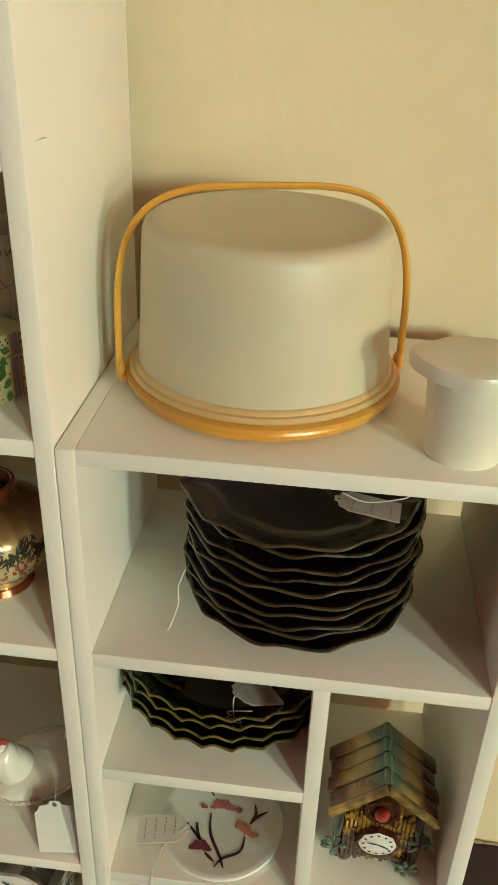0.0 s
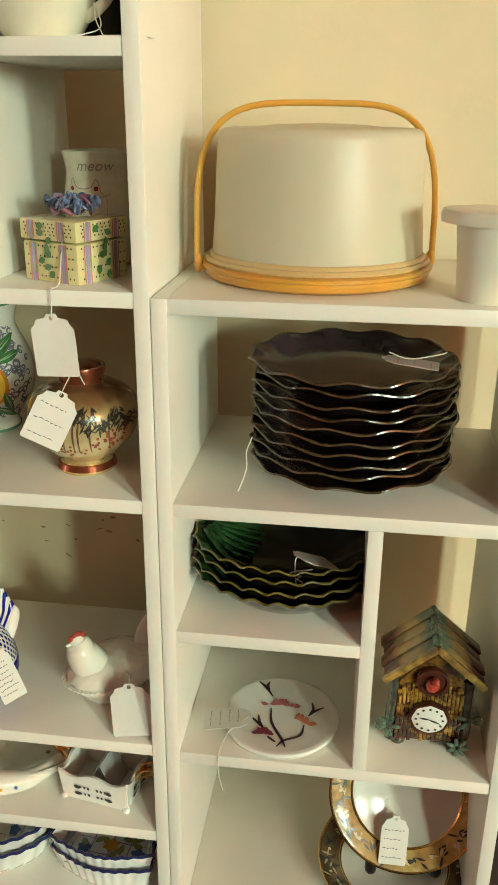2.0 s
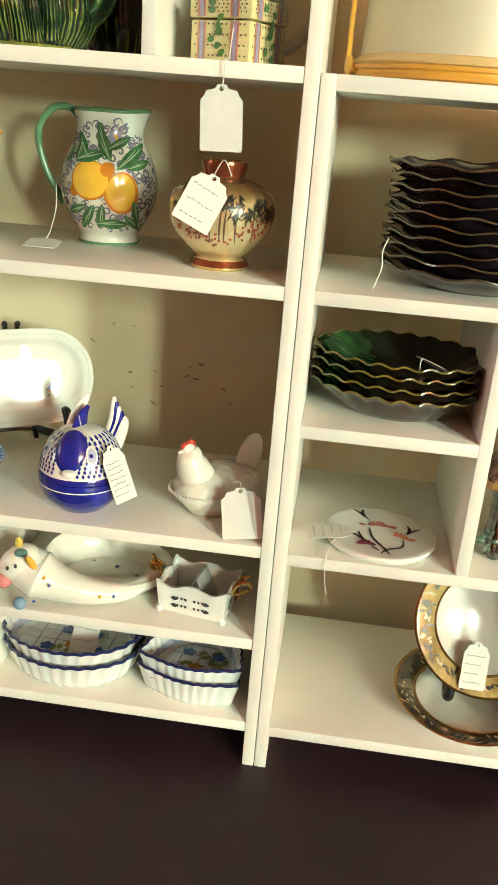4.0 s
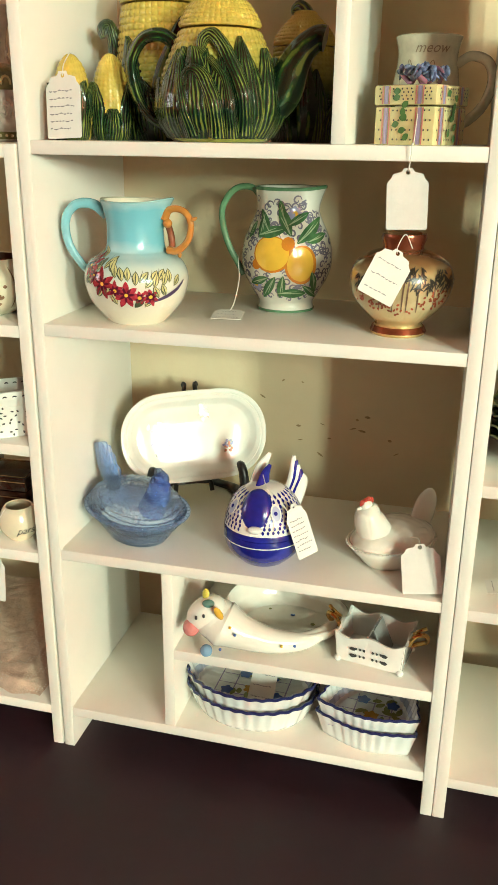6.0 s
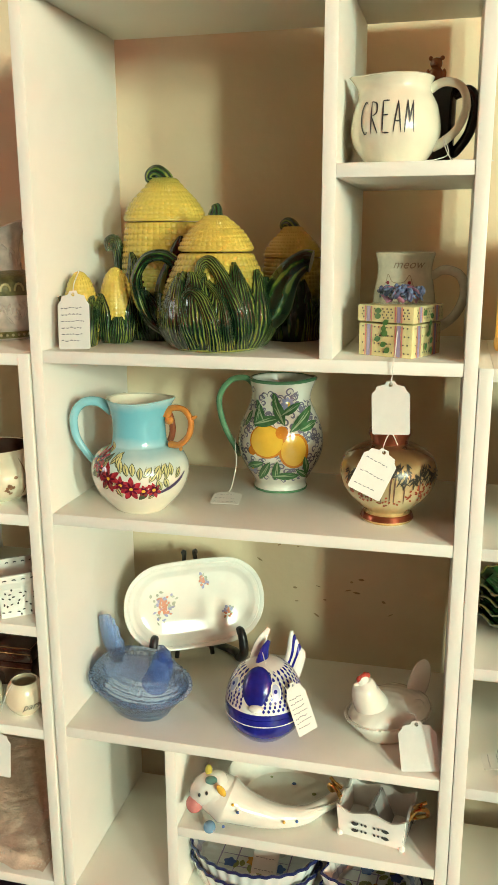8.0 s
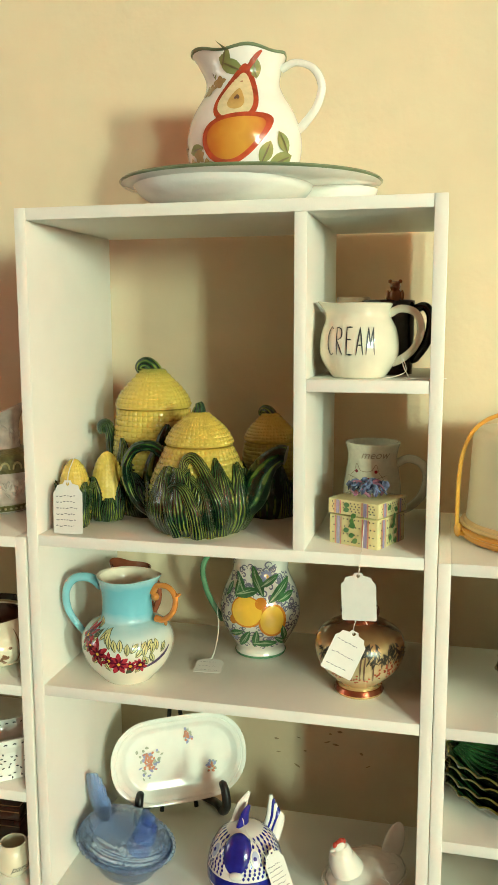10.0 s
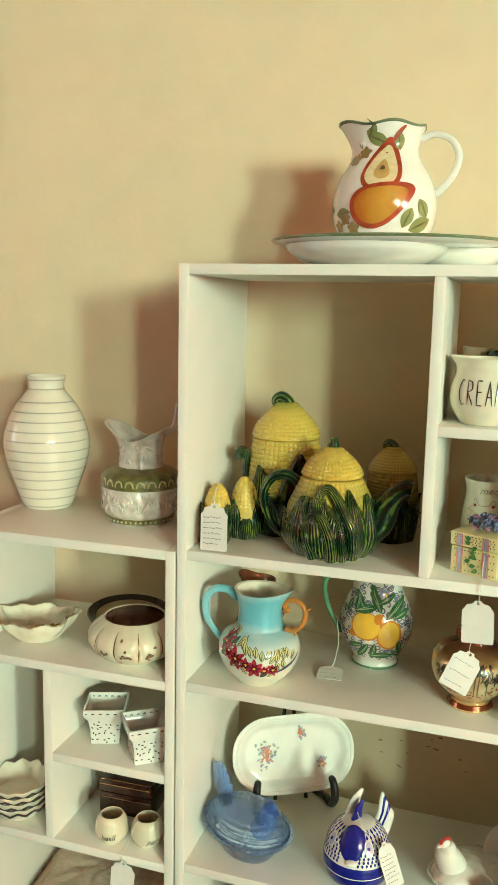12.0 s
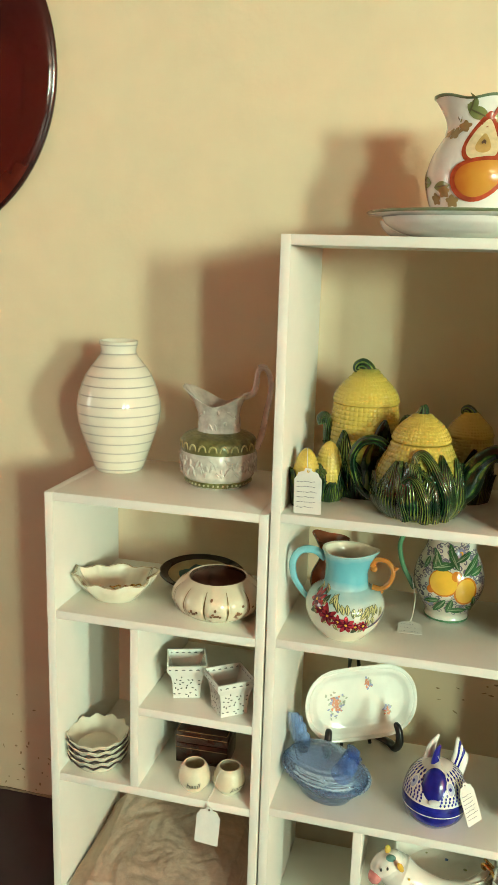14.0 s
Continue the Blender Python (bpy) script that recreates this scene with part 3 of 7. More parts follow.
FOLDGREEN = glaze("bright leaf green glaze", (0.020, 0.062, 0.018), rough=0.12, var=0.6, scale=60)
BLACKGLAZE = glaze("black brown glaze", (0.030, 0.017, 0.022), rough=0.16, var=0.5, scale=30, coat=0.15, spec=0.35)
BROWNEDGE = glaze("olive brown edge", (0.065, 0.045, 0.024), rough=0.14, var=0.6, scale=90)
plate_stack((0.067, 0.875, S1), 10, 0.126, 0.0142, 0.013, 11, BLACKGLAZE, BROWNEDGE, "black glazed plate with a scalloped edge, in a stack", jitter=0.004, spin=180, group="stack of black plates")
_tag = price_tag(pose(0.104, 0.815, S1 + 0.1690, -84, 0, 84), 0.034, 0.060, 3, [(0.106, 0.815, S1 + 0.176), (0.13, 0.812, S1 + 0.170), (0.165, 0.815, S1 + 0.176), (0.172, 0.822, S1 + 0.177)], label="pinkish price tag lying on the top black plate", col=mat("pinkish card", (0.5, 0.40, 0.36), rough=0.7))
tubed("thread_end", [_tag.matrix_world.inverted() @ Vector(q) for q in ((-0.052, 0.815, S1 + 0.062), (-0.058, 0.806, S1 + 0.045), (-0.057, 0.799, S1 + 0.026), (-0.064, 0.790, S1 + 0.004), (-0.066, 0.784, S1 + 0.002))], 0.0009, THREAD, _tag, "loose white thread end")
LEAFBODY = banded("streaked leaf green glaze", [(0.0, (0.022, 0.012, 0.008)), (0.5, (0.022, 0.014, 0.009)), (0.78, (0.018, 0.022, 0.010)), (0.9, (0.03, 0.09, 0.022)), (1.0, (0.016, 0.03, 0.010))], "X", -0.10, 0.11, wobble=0.3)
OLIVEEDGE = glaze("olive glaze edge", (0.115, 0.092, 0.022), rough=0.12, var=0.7, scale=90)
plate_stack((-0.012, 0.853, RH), 4, 0.122, 0.0150, 0.020, 19, LEAFBODY, OLIVEEDGE, "dark green leaf plate with a ruffled olive edge, in a stack", depth=0.040, sy=0.80, turn=172, group="stack of leaf plates", name="leaf_plate")
price_tag(pose(0.012, 0.786, RH + 0.094, -64, 0, 128), 0.040, 0.058, 3, [(0.012, 0.786, RH + 0.095), (0.008, 0.780, RH + 0.090), (0.010, 0.778, RH + 0.060), (0.018, 0.774, RH + 0.064), (0.002, 0.776, RH + 0.075), (0.030, 0.772, RH + 0.085)], label="grey price tag tied to the stack of leaf plates", col=mat("greyed card", (0.52, 0.46, 0.42), rough=0.7))


def floral_plate(at):
    p = thing("floral_plate", at, "flat white plate painted with pink flowers and dark stems", "plate", turn=0)
    turned("body", [(0, 0.0), (0.074, 0.0), (0.080, 0.002), (0.0825, 0.007), (0.0815, 0.0105), (0.079, 0.0115), (0.074, 0.0105), (0, 0.0105)], PORCELAIN, p, 72)
    to = on_flat(0.0112)
    strokes("stem", [[(-0.015, 0.010), (-0.011, -0.020), (0.005, -0.050), (0.012, -0.066)], [(0.034, -0.018), (0.030, -0.040), (0.009, -0.053), (0.0, -0.066)], [(-0.040, 0.068), (-0.028, 0.056), (-0.015, 0.036)], [(-0.023, 0.069), (-0.025, 0.060), (-0.021, 0.046)], [(0.060, 0.022), (0.048, 0.013), (0.038, 0.0)], [(0.042, 0.030), (0.0445, 0.016), (0.040, 0.004)], [(-0.046, -0.007), (-0.030, -0.023), (-0.018, -0.036)], [(-0.031, -0.006), (-0.028, -0.020), (-0.022, -0.032)], [(-0.014, -0.048), (-0.002, -0.058)]], 0.0040, mat("dark plum brush paint", (0.05, 0.02, 0.03), rough=0.3), p, to)
    rng = random.Random(2)
    for cx, cy, wide, tilt, paint_mat, label in ((-0.002, 0.022, 0.031, 0.0, glaze("painted rose pink", (0.58, 0.17, 0.17), var=0.3), "rose pink petals"), (0.031, -0.008, 0.022, -0.3, glaze("painted coral pink", (0.64, 0.22, 0.13), var=0.3), "coral petals"), (-0.022, -0.041, 0.018, 0.05, mat("mulberry paint", (0.20, 0.035, 0.07), rough=0.3), "mulberry petals")):
        dabs = []
        for k in range(16):
            u = rng.uniform(-wide, wide)
            q = 1 - (u / wide) ** 2 * 0.6
            dabs.append(spun(petal(0.013 * q + 0.003, 0.0065), rng.uniform(-30, 30) + 90 * u / wide, (cx + u, cy + tilt * u - 0.005 * q)))
        painted("flower", dabs, paint_mat, p, on_flat(0.0114), label)


floral_plate((-0.008, 0.822, S3))
price_tag(pose(-0.052, 0.800, S3 + 0.018, -84, 0, -84), 0.040, 0.062, 4, [(-0.052, 0.80, S3 + 0.019), (-0.075, 0.775, S3 + 0.012), (-0.083, 0.745, S3 + 0.006), (-0.083, 0.734, S3 - 0.01), (-0.082, 0.7335, S3 - 0.03), (-0.077, 0.733, S3 - 0.052)], label="price tag lying on the floral plate, thread over the shelf edge", seed=4)


def clock_house(at):
    brown = glaze("honey brown glaze", (0.34, 0.17, 0.03), var=0.5, scale=60, stain=0.95, stain_col=(0.05, 0.014, 0.008), stain_at=0.37, stain_scale=38)
    dark = glaze("dark brown glaze", (0.075, 0.02, 0.010), var=0.4, scale=45)
    grey = glaze("grey green glaze", (0.075, 0.075, 0.055), var=0.6, scale=50, stain=0.8, stain_col=(0.04, 0.016, 0.012), stain_at=0.43, stain_scale=45)
    roofg = banded("mottled roof glaze", [(0.0, (0.06, 0.014, 0.010)), (0.17, (0.14, 0.04, 0.016)), (0.24, (0.35, 0.20, 0.05)), (0.36, (0.30, 0.18, 0.05)), (0.43, (0.075, 0.105, 0.06)), (0.57, (0.085, 0.115, 0.07)), (0.66, (0.32, 0.19, 0.05)), (0.77, (0.34, 0.20, 0.05)), (0.84, (0.14, 0.04, 0.016)), (1.0, (0.05, 0.016, 0.012))], "X", -0.078, 0.078, wobble=0.14)
    leafg = glaze("blue green leaf glaze", (0.085, 0.13, 0.09), var=0.7, scale=110, stain=0.7, stain_at=0.5, stain_col=(0.25, 0.27, 0.16), stain_scale=70)
    c = thing("clock_house_figure", at, "ceramic cuckoo clock house with mottled roof and round dial", "figurine", turn=0)
    w, d = 0.046, 0.032
    bm = bmesh.new()
    pts = [(-w, 0.012), (w, 0.012), (w * 1.03, 0.118), (0, 0.178), (-w * 1.03, 0.118)]
    f = [bm.verts.new((x, -d, z)) for x, z in pts]
    b = [bm.verts.new((x * 0.97, d, z)) for x, z in pts]
    bm.faces.new(f)
    bm.faces.new(b[::-1])
    for k in range(5):
        bm.faces.new((f[k], b[k], b[(k + 1) % 5], f[(k + 1) % 5]))
    bmesh.ops.bevel(bm, geom=bm.edges[:], offset=0.003, segments=2, affect="EDGES")
    part("hut", bm, brown, c)
    for sx in (-1, 1):
        # roof: three broad planks a side, with a ragged lower end
        for k in range(4):
            y0 = -0.052 + k * 0.024
            m = Matrix.Translation((0, 0, 0.205)) @ pose(0, 0, 0, 0, sx * 42, 0)
            lx = sorted((0.0, sx * (0.094 + 0.004 * (k % 2))))
            boxed("roof_plank", (lx[0], y0, -0.011), (lx[1], y0 + 0.0225, -0.003 + 0.001 * (k % 2)), roofg, c, 0.002, m=m)
        m = Matrix.Translation((0, 0, 0.203)) @ pose(0, 0, 0, 0, sx * 42, 0)
        lx = sorted((sx * 0.004, sx * 0.095))
        barge = boxed("barge_board", (lx[0], -0.0620, -0.0095), (lx[1], -0.0530, 0.0), glaze("ochre board glaze", (0.40, 0.25, 0.06), var=0.6, scale=50, stain=0.8, stain_col=(0.09, 0.05, 0.02), stain_at=0.43, stain_scale=30), c, 0.002, m=m)
        mm = Matrix.Translation((0, 0, 0.203)) @ pose(0, 0, 0, 0, sx * 42, 0) @ Matrix.Translation((sx * 0.050, -0.0415, 0.0045))
        lettering("ANY TIME" if sx < 0 else "IS DRINKING TIME", 0.0100, on_flat(0.0, mm), BLACKLINE, barge, stretch=0.95 if sx < 0 else 0.62)
        # side posts with foliage
        bm = bmesh.new()
        tube(bm, curve([(sx * 0.050, -0.026, 0.010), (sx * 0.053, -0.028, 0.05), (sx * 0.050, -0.028, 0.09), (sx * 0.052, -0.026, 0.122)]), 0.0075, 10)
        part("corner_post", bm, grey, c)
        bm = bmesh.new()
        rng = random.Random(7 + sx)
        for k in range(9):
            a = rng.uniform(0, 6.28)
            blob(bm, (sx * 0.055 + 0.011 * math.cos(a), -0.036 + rng.uniform(-0.004, 0.004), (0.036 if sx < 0 else 0.060) + 0.013 * math.sin(a)), (0.0080, 0.003, 0.0038), pose(0, 0, 0, 0, -math.degrees(a), 0), 8, 6)
        part("leaf_cluster", bm, leafg, c)
        bm = bmesh.new()
        for k in range(4):
            box(bm, (sx * (0.025 + 0.0055 * k) - 0.0018, -0.0365, 0.088 - 0.004 * k), (sx * (0.025 + 0.0055 * k) + 0.0018, -0.031, 0.118 - 0.008 * k), 0.001)
        part("shutter", bm, glaze("yellow ochre glaze", (0.45, 0.26, 0.04), var=0.5, stain=0.9, stain_col=(0.07, 0.02, 0.01), stain_at=0.43, stain_scale=50), c)
        blobbed("foot", (sx * 0.040, -0.022, 0.008), (0.012, 0.013, 0.010), grey, c)
    bm = bmesh.new()
    for k in range(7):
        a = 2 * math.pi * k / 7
        blob(bm, (0.043 + 0.010 * math.cos(a), -0.042, 0.014 + 0.010 * math.sin(a)), (0.0075, 0.003, 0.0034), pose(0, 0, 0, 0, -math.degrees(a), 0), 8, 6)
    part("leaf_cluster", bm, leafg, c)
    bm = bmesh.new()
    for k in range(16):
        x = -0.043 + 0.0057 * k
        box(bm, (x - 0.0027, -0.0355 - 0.0006 * (k % 2), 0.014 + 0.003 * (k % 3)), (x + 0.0027, -0.031, 0.104 + 0.006 * (k % 3)), 0.001)
    part("log_front", bm, glaze("streaked log glaze", (0.42, 0.23, 0.035), var=0.6, scale=70, stain=1.0, stain_col=(0.05, 0.014, 0.008), stain_at=0.37, stain_scale=42), c)
    m = pose(0, -0.034, 0.125, 90, 0, 0)
    turned("niche", [(0, 0.004), (0.017, 0.004), (0.019, 0.007), (0.0225, 0.007), (0.0235, 0.0), (0, 0.0)], dark, c, 28, "", None, m)
    bm = bmesh.new()
    blob(bm, (0.0, -0.041, 0.121), (0.010, 0.007, 0.012))
    blob(bm, (0.003, -0.047, 0.132), (0.006, 0.006, 0.006))
    part("cuckoo", bm, RED, c, "small red bird in the niche")
    m = pose(0, -0.0375, 0.062, 90, 0, 0)
    dial = turned("dial", [(0, 0.006), (0.023, 0.006), (0.0245, 0.005), (0.0255, 0.0), (0, 0.0)], PORCELAIN, c, 36, "white dial with black marks", None, m)
    turned("dial_ring", [(0.0245, 0.0), (0.0255, 0.0065), (0.0285, 0.0065), (0.030, 0.0)], dark, c, 8, "", None, m)
    to = on_flat(0.0066, m)
    painted("hour_mark", [spun(disc(0.0019, 8), 0, (0.0185 * math.cos(k * math.pi / 6), 0.0185 * math.sin(k * math.pi / 6))) for k in range(12)], BLACKLINE, dial, to)
    bm = bmesh.new()
    for a, ln in ((172, 0.013), (-22, 0.016)):
        stroke(bm, [(0, 0), (ln * 0.5 * math.cos(radians(a)), ln * 0.5 * math.sin(radians(a))), (ln * math.cos(radians(a)), ln * math.sin(radians(a)))], 0.003, to)
    part("pointers", bm, BLACKLINE, dial)
    return c


clock_house((0.192, 0.826, S3)).scale = (0.95, 0.95, 0.90)


def easel(at, h, turn=0.0, label="small black wooden plate easel", wide=1.0):
    """A plate stand: two scrolled feet with upturned toes, two back posts, a cross bar."""
    lift = wide ** 0.7
    e = thing("plate_easel", at, label, "plate stand", turn)
    for sx in (-1, 1):
        tubed("foot", [(sx * 0.034, 0.045, 0.007), (sx * 0.038 * wide, 0.01, 0.006), (sx * 0.043 * wide, -0.02, 0.012), (sx * 0.046 * wide, -0.038, 0.010), (sx * 0.048 * wide, -0.052, 0.020 * lift), (sx * 0.047 * wide, -0.050, 0.038 * lift), (sx * 0.045 * wide, -0.042, 0.046 * lift), (sx * 0.044 * wide, -0.036, 0.038 * lift)], lambda t: 0.0068 + 0.0022 * math.sin(math.pi * t), BLACKWOOD, e, seg=10)
        tubed("back_post", [(sx * 0.034, -0.005, 0.006), (sx * 0.022, 0.018, h * 0.5), (sx * 0.010, 0.036, h - 0.008), (sx * 0.013, 0.034, h)], 0.0042, BLACKWOOD, e, seg=8)
    tubed("cross_bar", [(-0.033, 0.003, 0.02), (0, 0.004, 0.021), (0.033, 0.003, 0.02)], 0.003, BLACKWOOD, e, seg=8)
    return e


def ornate_plate(m, r, centre, band, gilt, label, seed):
    p = tagged(new("ornate_plate"), label, "plate", "gilt rimmed plates")
    p.matrix_world = m
    prof = [(0, 0.0), (0.55 * r, 0.0), (0.6 * r, 0.002), (0.68 * r, 0.008), (0.98 * r, 0.018), (r, 0.020), (0.985 * r, 0.0215), (0.70 * r, 0.0125), (0.645 * r, 0.008), (0, 0.006)]
    turned("body", prof, centre, p, 72)
    turned("rim_band", [(0.715 * r, 0.0132), (0.72 * r, 0.0138), (0.965 * r, 0.0214), (0.97 * r, 0.0208)], band, p, 72, "patterned rim band")
    for q, z in ((0.985, 0.0212), (0.71, 0.0132)):
        turned("gilt_line", [(q * r - 0.002, z - 0.0004), (q * r, z + 0.0014), (q * r + 0.002, z + 0.0004)], gilt, p, 72)
    rng = random.Random(seed)
    gl, dk, sc = [], [], []

    def rim(a, v):
        q = r * (0.845 + v)
        z = 0.0176 + v * r * 0.31 + 0.0007
        return lambda x, y: Vector(((q + y) * math.cos(a + x / q), (q + y) * math.sin(a + x / q), z + y * 0.3))
    for k in range(16):
        a = 2 * math.pi * k / 16
        for q in range(3):
            gl.append((spun(petal(rng.uniform(0.07, 0.16) * r, rng.uniform(0.02, 0.04) * r), rng.uniform(0, 360)), rim(a + rng.uniform(-0.14, 0.14), rng.uniform(-0.04, 0.04))))
        for s in range(7):
            dk.append((spun(petal(rng.uniform(0.07, 0.15) * r, 0.030 * r), rng.uniform(0, 360)), rim(a + 0.19 + rng.uniform(-0.1, 0.1), rng.uniform(-0.05, 0.05))))
        sc.append((spun(disc(0.022 * r, 8), 0), rim(a, rng.uniform(-0.03, 0.03))))
    painted("medallion_ring", gl, mat("cream rim paint", (0.52, 0.42, 0.25), rough=0.3, var=0.2), p)
    painted("leaf_ring", dk, BLACKLINE, p)
    bm = bmesh.new()
    for poly, to in sc:
        paint(bm, poly, lambda u, v, t=to: t(u, v) + Vector((0, 0, 0.0005)))
    tagged(part("stud_ring", bm, mat("cream paint", (0.6, 0.5, 0.3), rough=0.3), p), kind="stuff")
    return p


GREYWHITE = glaze("grey white glaze", (0.68, 0.66, 0.60))
ornate_plate(pose(0.172, 0.862, SB + 0.006, 4, -3, 20), 0.118, GREYWHITE, glaze("dark patterned rim", (0.10, 0.06, 0.03), var=0.6, scale=60), GOLD, "ornate plate with a dark and gold rim, lying on the shelf", 3)
easel((0.178, 0.872, SB + 0.026), 0.17, 4)
ornate_plate(pose(0.180, 0.868, SB + 0.155, 66, 0, 4), 0.116, GREYWHITE, glaze("gold patterned rim", (0.42, 0.28, 0.10), var=0.5, scale=70), GOLD, "white plate with a broad gold patterned rim on an easel", 5)
price_tag(pose(0.166, 0.826, SB + 0.135, -18, 4, 4), 0.040, 0.068, 4, [(0.166, 0.826, SB + 0.137), (0.160, 0.834, SB + 0.150), (0.155, 0.842, SB + 0.158), (0.148, 0.84, SB + 0.154)], label="white price tag hanging on the gold rimmed plate", seed=6)


# ---- on top of the tall unit ----
def fruit_bowl(at):
    """A divided dish: a thin rounded tray with a large well and two small ones swelling below it."""
    rimg = glaze("grey green rim", (0.16, 0.20, 0.11), var=0.3)
    b = thing("serving_dish", at, "large white divided serving dish with a green rim", "serving dish", turn=0)

    def soft(a, r, z):
        return r * (1 + 0.03 * (r / 0.2) ** 2 * math.cos(3 * a + 0.9)), z
    top = 0.041
    turned("tray", [(0, top - 0.010), (0.10, top - 0.010), (0.17, top - 0.007), (0.198, top - 0.002), (0.200, top), (0.196, top + 0.002), (0.17, top - 0.002), (0.10, top - 0.005), (0, top - 0.005)], PORCELAIN, b, 128, "", soft)
    turned("rim", [(0.1945, top + 0.0006), (0.1995, top - 0.001), (0.2022, top + 0.0015), (0.200, top + 0.004), (0.1955, top + 0.0032)], rimg, b, 128, "grey green painted rim", soft)
    for x, y, r in ((-0.030, -0.050, 0.138), (0.118, 0.030, 0.078), (-0.105, 0.075, 0.080)):
        well = [(0, 0)] + profile([(0.52 * r, 0.0), (0.60 * r, 0.0015), (0.80 * r, 0.010), (0.94 * r, 0.022), (r, 0.034)], 5) + [(0, 0.035)]
        turned("well", well, PORCELAIN, b, 72, "", None, pose(x, y, 0))


fruit_bowl((-0.460, 0.895, 1.497))


def pear_pitcher(at):
    p = thing("fruit_pitcher", at, "white pitcher painted with red pears and green leaves", "pitcher", turn=0)
    outer = profile([(0.066, 0.0), (0.072, 0.004), (0.086, 0.045), (0.0895, 0.085), (0.080, 0.125), (0.062, 0.160), (0.0545, 0.182), (0.058, 0.205), (0.064, 0.226)], 5)

    def spout(a, r, z):
        k = max(0.0, -math.cos(a)) ** 4 * max(0.0, (z - 0.16) / 0.066)
        k2 = max(0.0, (z - 0.19) / 0.036)
        return r * (1 + 0.30 * k), z + 0.010 * k + 0.003 * k2 * math.cos(5 * a)
    turned("body", shell(outer, 0.004, 0.006), PORCELAIN, p, 80, "", spout)
    rimg = glaze("grey green rim", (0.16, 0.20, 0.11), var=0.3)
    turned("rim", [(0.0632, 0.2235), (0.0652, 0.2245), (0.0648, 0.2285), (0.061, 0.2285), (0.060, 0.2265)], rimg, p, 80, "grey green painted rim", spout)
    painted("side_pear", [(spun(petal(0.06, 0.03), 8, (0, -0.03)), on_turned(outer, -172, 0.05, 0.0008))], RED, p, None, "red pear at the side")
    tubed("handle", [(0.058, 0.0, 0.204), (0.080, -0.004, 0.212), (0.108, -0.008, 0.200), (0.122, -0.010, 0.170), (0.114, -0.008, 0.135), (0.094, -0.004, 0.108), (0.084, 0, 0.100)], lambda t: 0.0085 - 0.0018 * math.sin(math.pi * t), PORCELAIN, p, "", 12, 0.75)
    orange = banded("orange pear glaze", [(0.0, (0.40, 0.09, 0.02)), (0.35, (0.52, 0.22, 0.03)), (0.7, (0.58, 0.30, 0.05)), (1.0, (0.40, 0.10, 0.02))], "X", -0.045, 0.05, wobble=0.3)

    def pear(size, lean=0.0, tip=0.55):
        """A pear outline, its neck upwards and leaning."""
        out = []
        for i in range(36):
            t = 2 * math.pi * i / 36
            up = 0.5 - 0.5 * math.cos(t)
            x = math.sin(t) * (1 - tip * up ** 1.4)
            y = -math.cos(t) + 0.55 * up ** 3
            out.append((size * (x + lean * up ** 2), size * y))
        return out
    a = -88
    flesh = mat("cream flesh paint", (0.70, 0.58, 0.34), rough=0.2, coat=0.5, var=0.15, scale=120)
    blush = glaze("painted pear red", (0.40, 0.06, 0.025), var=0.4, scale=70)
    up0, up1, up2 = [on_turned(outer, a, 0.136, 0.0006 + 0.0006 * k) for k in range(3)]
    low, low2 = on_turned(outer, a - 2, 0.072, 0.0026), on_turned(outer, a - 2, 0.072, 0.0034)
    painted("pear_half", [pear(0.041, 0.30)], blush, p, up0, "red edged pear half")
    painted("pear_half", [pear(0.032, 0.30)], flesh, p, up1)
    painted("pear_half", [spun(pear(0.015, 0.2), 0, (0.002, -0.002))], glaze("painted ochre core", (0.56, 0.36, 0.12), var=0.3), p, on_turned(outer, a, 0.136, 0.0015))
    painted("pip", [spun(petal(0.010, 0.005), 18, (0.006, 0.0)), spun(petal(0.010, 0.005), -30, (0.0, 0.0))], BROWNLINE, p, on_turned(outer, a, 0.136, 0.0023))
    strokes("stalk", [[(0.014, 0.050), (0.020, 0.062), (0.030, 0.076), (0.038, 0.084)]], 0.007, blush, p, up2)
    painted("whole_pear", [spun(pear(0.046, 0.0, 0.42), -62)], blush, p, low, "red outlined orange pear")
    painted("whole_pear", [spun(pear(0.037, 0.0, 0.42), -62)], orange, p, low2)
    leaves = []
    for ang, z, d, ln in ((-78, 0.186, 62, 0.042), (-112, 0.196, -20, 0.034), (-128, 0.180, 30, 0.032), (-58, 0.176, 10, 0.036), (-148, 0.066, 80, 0.040), (-120, 0.060, 95, 0.036), (-52, 0.026, -62, 0.050), (-60, 0.030, -20, 0.040), (-165, 0.05, 20, 0.05), (-30, 0.05, 30, 0.04)):
        leaves.append((ang, z, d, ln))
    painted("leaf", [(spun(petal(ln, 0.55 * ln), d), on_turned(outer, ang, z, 0.0008)) for ang, z, d, ln in leaves], OLIVE, p, None, "olive green leaves")
    painted("leaf_vein", [(spun(petal(0.92 * ln, 0.07 * ln), d), on_turned(outer, ang, z, 0.0016)) for ang, z, d, ln in leaves], mat("brown leaf shade", (0.13, 0.10, 0.04), rough=0.3), p, None, "brown leaf veins")
    tan = glaze("painted tan blossom", (0.33, 0.22, 0.09), var=0.3)
    fl = []
    for ang, z in ((-150, 0.165), (-132, 0.160), (-118, 0.172), (-142, 0.035), (-118, 0.030), (-128, 0.048)):
        for k in range(5):
            fl.append((spun(petal(0.013, 0.010), 72 * k), on_turned(outer, ang, z, 0.0011)))
    painted("blossom", fl, tan, p, None, "tan blossoms")
    return p


pear_pitcher((-0.470, 0.895, 1.5335)).scale = (1.0, 1.0, 0.87)

